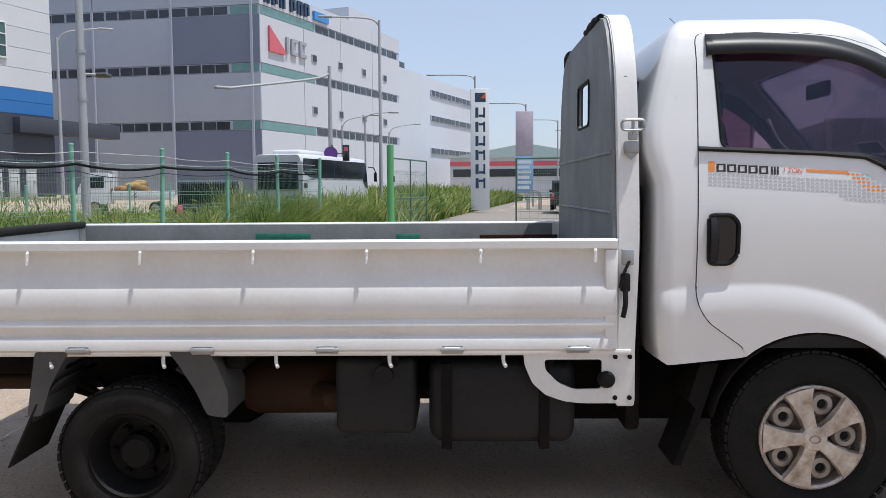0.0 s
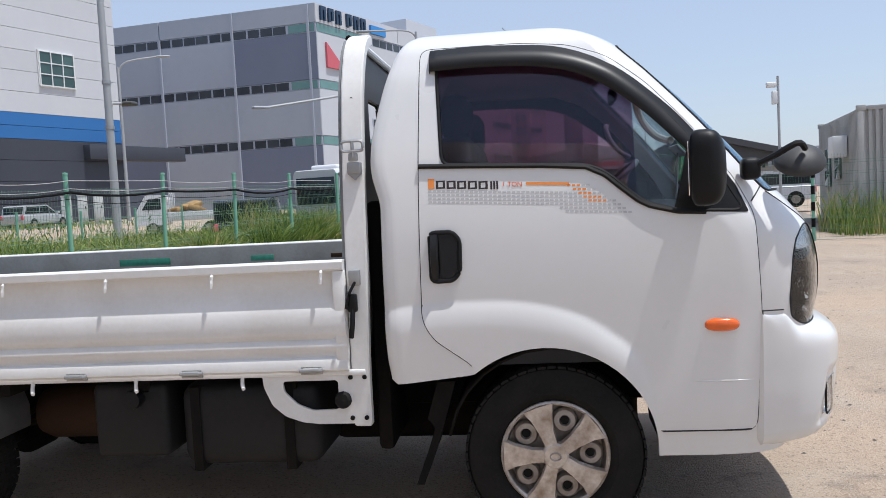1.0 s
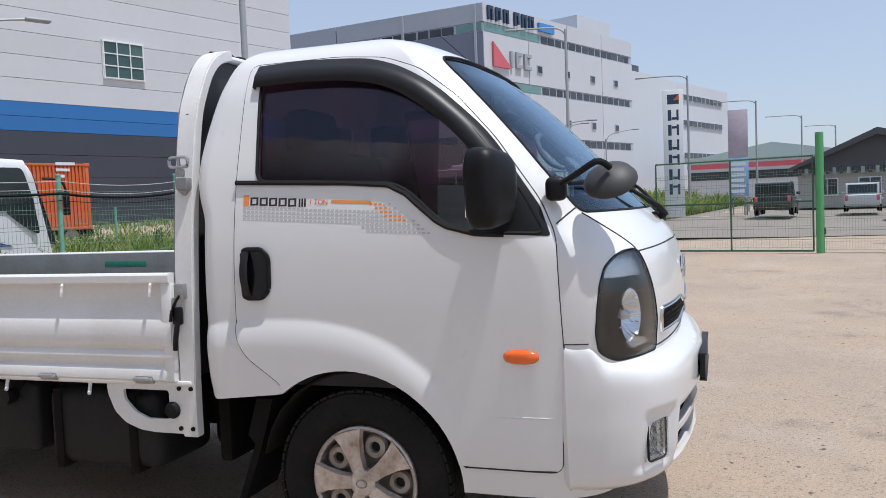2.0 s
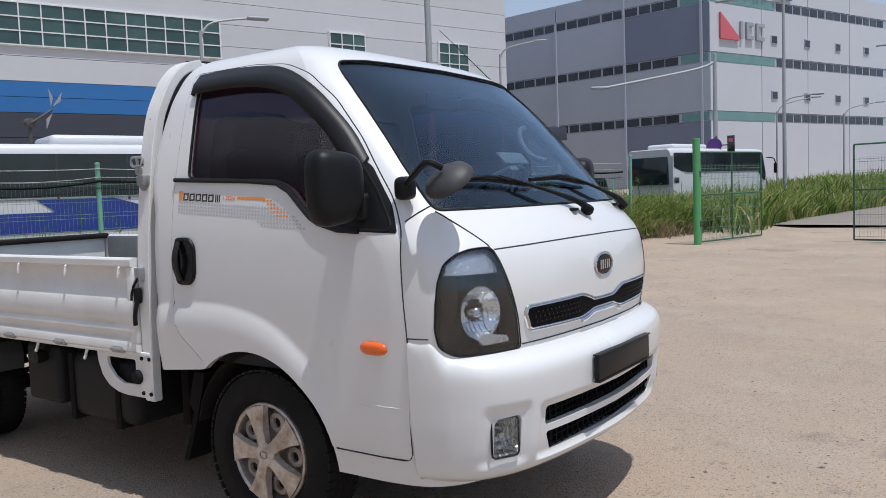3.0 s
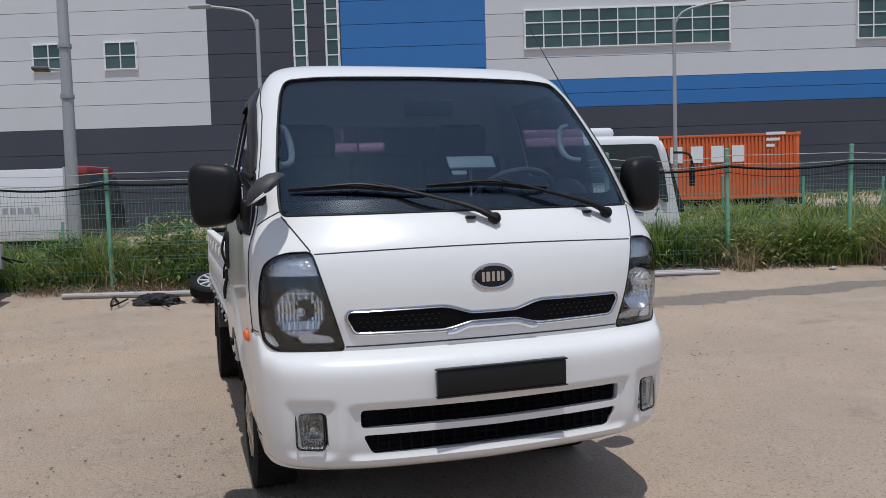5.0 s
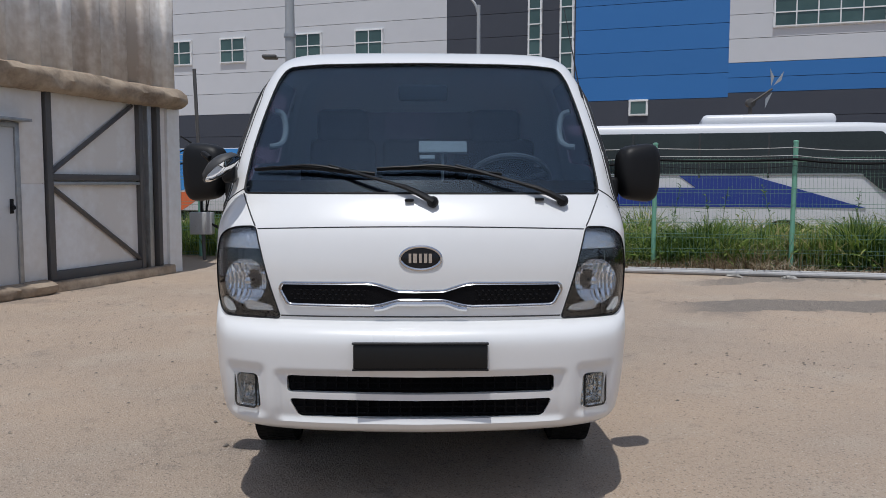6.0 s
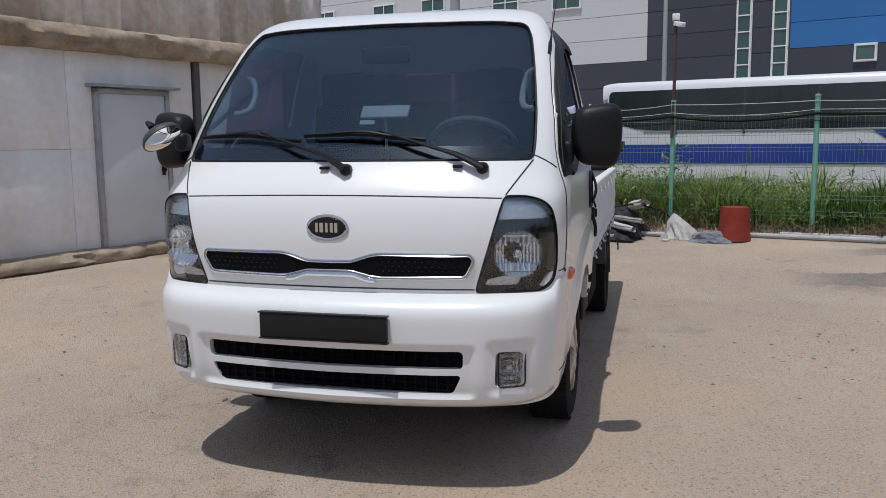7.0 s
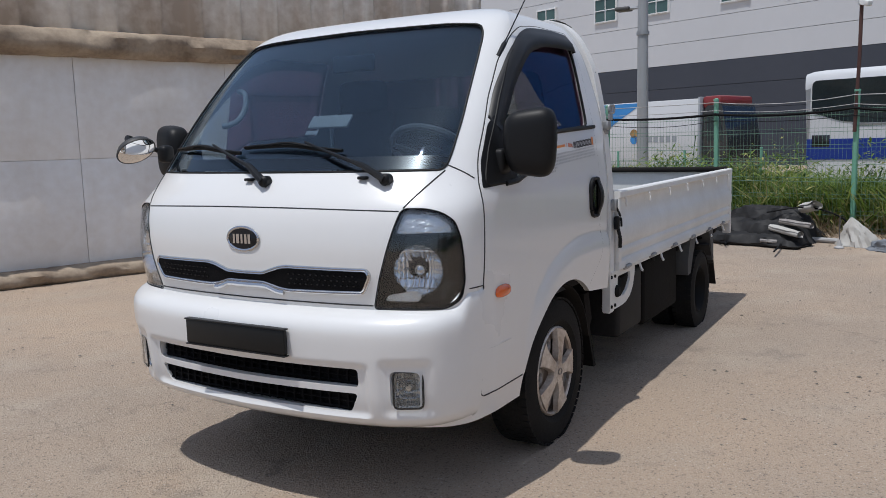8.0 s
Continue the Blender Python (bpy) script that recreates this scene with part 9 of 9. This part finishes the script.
def woven_sack():
    """A half-empty sack slumped to a point, with sharp folds and a smear of dark print."""
    sack = placed("sack", -7.25, 1.59, ground_z(-7.25, 1.59), (0.31, 0.95), "crumpled white woven sack slumped to a point", "sack")
    bm = bmesh.new()
    rows = []
    for k in range(13):
        t = k / 12
        row = []
        for i in range(40):
            a = 2 * math.pi * i / 40
            w = (1 - t) ** 0.85
            q = 1 + 0.75 * (0.3 - abs(noise.noise((math.cos(a) * 1.7, math.sin(a) * 1.7, t * 1.4)))) + 0.45 * (0.25 - abs(noise.noise((math.cos(a) * 4, math.sin(a) * 4, t * 3 + 5))))
            row.append(bm.verts.new(((0.23 * w + 0.012) * math.cos(a) * q - 0.13 * t + 0.02, (0.12 * w + 0.010) * math.sin(a) * q + 0.04 * t, -0.01 + 0.33 * t)))
        rows.append(row)
    for k in range(12):
        for i in range(40):
            bm.faces.new((rows[k][i - 1], rows[k][i], rows[k + 1][i], rows[k + 1][i - 1]))
    bm.faces.new(rows[-1])
    part("cloth", bm, SACKWHITE, sack, "", 25)


woven_sack()
for dx, dy, dz, L, r, ry, rz in ((-7.23, 0.49, 0.17, 0.42, 0.062, 8, 60), (-7.29, 0.6, 0.24, 0.40, 0.050, 5, 68), (-7.49, 0.73, 0.38, 0.26, 0.085, -12, 40), (-7.17, 0.32, 0.07, 0.20, 0.035, 0, 80)):
    bm = bmesh.new()
    # The sheet winds inward at the open ends and has a loose outer edge.
    n, turns, rings = 60, 2.4, 14
    grid = []
    for k in range(rings):
        x = -L / 2 + L * k / (rings - 1)
        row = []
        for i in range(n):
            a = 2 * math.pi * turns * i / (n - 1)
            rr = r * (0.45 + 0.62 * i / (n - 1)) * (1 + 0.16 * noise.noise((x * 7, math.cos(a) * 1.5, math.sin(a) * 1.5 + dy * 9)))
            row.append(bm.verts.new((x + 0.025 * noise.noise((a, 0, dy)), rr * math.cos(a), 0.72 * rr * math.sin(a) + 0.012 * noise.noise((x * 9, dy, a)))))
        grid.append(row)
    for k in range(rings - 1):
        for i in range(n - 1):
            bm.faces.new((grid[k][i], grid[k + 1][i], grid[k + 1][i + 1], grid[k][i + 1]))
    ob = link("roll", bm, SACKGREY if r < 0.055 else SACKWHITE, None, "", 60)
    ob.matrix_world = pose(dx + 0.10, dy + 0.30, ground_z(dx, dy) + dz * 1.15, 0, ry, rz)
    tagged(ob, "dirty pale sheet rolled up on the black sheet", "roll", "rolls by the fence")
# A small stand with a cone foot, and a cable arching from the sheet to the ground.
stand = placed("rod_stand", -7.1, 1.39, ground_z(-7.1, 1.39), (1, 0), "thin rod standing in a pale cone foot", "stand")
bm = bmesh.new()
lathe(bm, [(0, 0.055), (0.012, 0.055), (0.03, 0.030), (0.10, 0.016), (0.102, 0.001)], 18, "z")
part("cone_foot", bm, PVC, stand)
bm = bmesh.new()
sweep(bm, [(0, 0, 0.09), (0.004, 0, 0.24), (-0.004, 0, 0.38)], 0.006, 8)
part("rod", bm, DARKSTEEL, stand)
bm = bmesh.new()
sweep(bm, spline([(0, -0.75, 0.36), (0, -0.30, 0.43), (0.02, 0.05, 0.34), (0.02, 0.20, 0.20), (-0.04, 0.26, 0.01)], 30), 0.010, 6)
ob = link("cable_end", bm, CABLE)
ob.location = (-7.36, 1.29, ground_z(-7.36, 1.29))
tagged(ob, "stiff black cable arching over the heap", "cable", "cables on the ground")
# Torn scraps of pale sheet along the straw.
for k, (s0, v0) in enumerate(((2.9, -0.5), (3.6, -0.55), (6.9, -0.45), (7.6, -0.6), (9.2, -0.75), (10.6, -0.7))):
    sx, sy, sz = at_fence(s0, v0)
    heap("scrap", sx, sy, 0.09 - 0.01 * (k % 3), 0.035, 0.03, SACKWHITE, 20.0 + k, "torn scrap of dirty white sheet", "scrap", 50 + 31 * k, 0, 0.25)
# Old alloy wheel lying against the fence and some cable loops.
spare = placed("old_wheel", -7.65, -0.68, 0, (1, 0), "old tyre on a pale alloy wheel lying on the ground", "wheel")
spare.matrix_world = Matrix.Translation((-7.65, -0.68, ground_z(-7.65, -0.68) + 0.20)) @ Vector((0.36, -0.04, 0.93)).to_track_quat("Y", "Z").to_matrix().to_4x4()
bm = bmesh.new()
lathe(bm, [(-0.09, 0.21), (-0.10, 0.29), (-0.07, 0.32), (0.07, 0.32), (0.10, 0.29), (0.09, 0.21)], 36, "y", (0, 0, 0), False)
part("tyre", bm, RUBBER, spare)
bm = bmesh.new()
for i in range(9):
    m = Matrix.Translation((0, 0.065, 0)) @ pose(0, 0, 0, 0, i * 40, 0)
    box(bm, (-0.020, -0.012, 0.02), (0.020, 0.026, 0.205), 0.006, 1, m)
lathe(bm, [(0.05, 0.218), (0.05, 0.20), (0.095, 0.20), (0.095, 0.218)], 30, "y", (0, 0, 0), False)
lathe(bm, [(0.05, 0.05), (0.085, 0.045), (0.088, 0.001)], 20, "y")
part("alloy_spokes", bm, ALLOY, spare)
bm = bmesh.new()
lathe(bm, [(-0.02, 0.21), (-0.018, 0.20), (-0.018, 0.001)], 30, "y")
part("brake_side", bm, BLACKRIM, spare)
for i in range(5):
    bm = bmesh.new()
    cx, cy = at_fence(-3.4 + i * 0.7, -0.55 - 0.15 * (i % 2))[:2]
    zz = ground_z(cx, cy)
    rr = random.Random(40 + i)
    pts = [(rr.uniform(-0.5, 0.5) + 0.16 * k, rr.uniform(-0.18, 0.18), 0.012 + 0.006 * (k % 2)) for k in range(6)]
    sweep(bm, spline(pts, 30), 0.011, 6)
    ob = link("cable_end", bm, CABLE)
    ob.location = (cx, cy, zz)
    tagged(ob, "black cable end lying in the dust", "cable", "cables on the ground")

# Loose stones on the yard.
rng = np.random.RandomState(21)
verts, faces = [], []
for i in range(26000):
    x, y = rng.uniform(-8, 9), rng.uniform(-6, 13)
    if noise.noise((x * 0.55, y * 0.55, 2.0)) + 0.6 * noise.noise((x * 1.9, y * 1.9, 7.0)) < rng.uniform(-0.35, 0.45) or abs(y) < 0.9 and -3.6 < x < 1.2:
        continue
    r = 0.0035 + 0.011 * rng.rand() ** 4
    z = ground_z(x, y) + 0.004
    i0 = len(verts)
    for dx, dy, dz in ((1, 0, 0), (0, 1, 0), (-1, 0, 0), (0, -1, 0), (0.1, 0.1, 0.42)):
        k = rng.uniform(0.7, 1.3)
        verts.append((x + dx * r * k, y + dy * r * k, z + dz * r * k))
    for k in range(4):
        faces.append((i0 + k, i0 + (k + 1) % 4, i0 + 4))
me = bpy.data.meshes.new("gravel")
me.from_pydata(verts, [], faces)
me.materials.append(material("dark_gravel", (0.105, 0.092, 0.08), 0.9, vary=0.5, tone=(0.26, 0.225, 0.19)))
tagged(new("gravel", me), "loose dark gravel scattered on the yard", "gravel", kind="stuff")
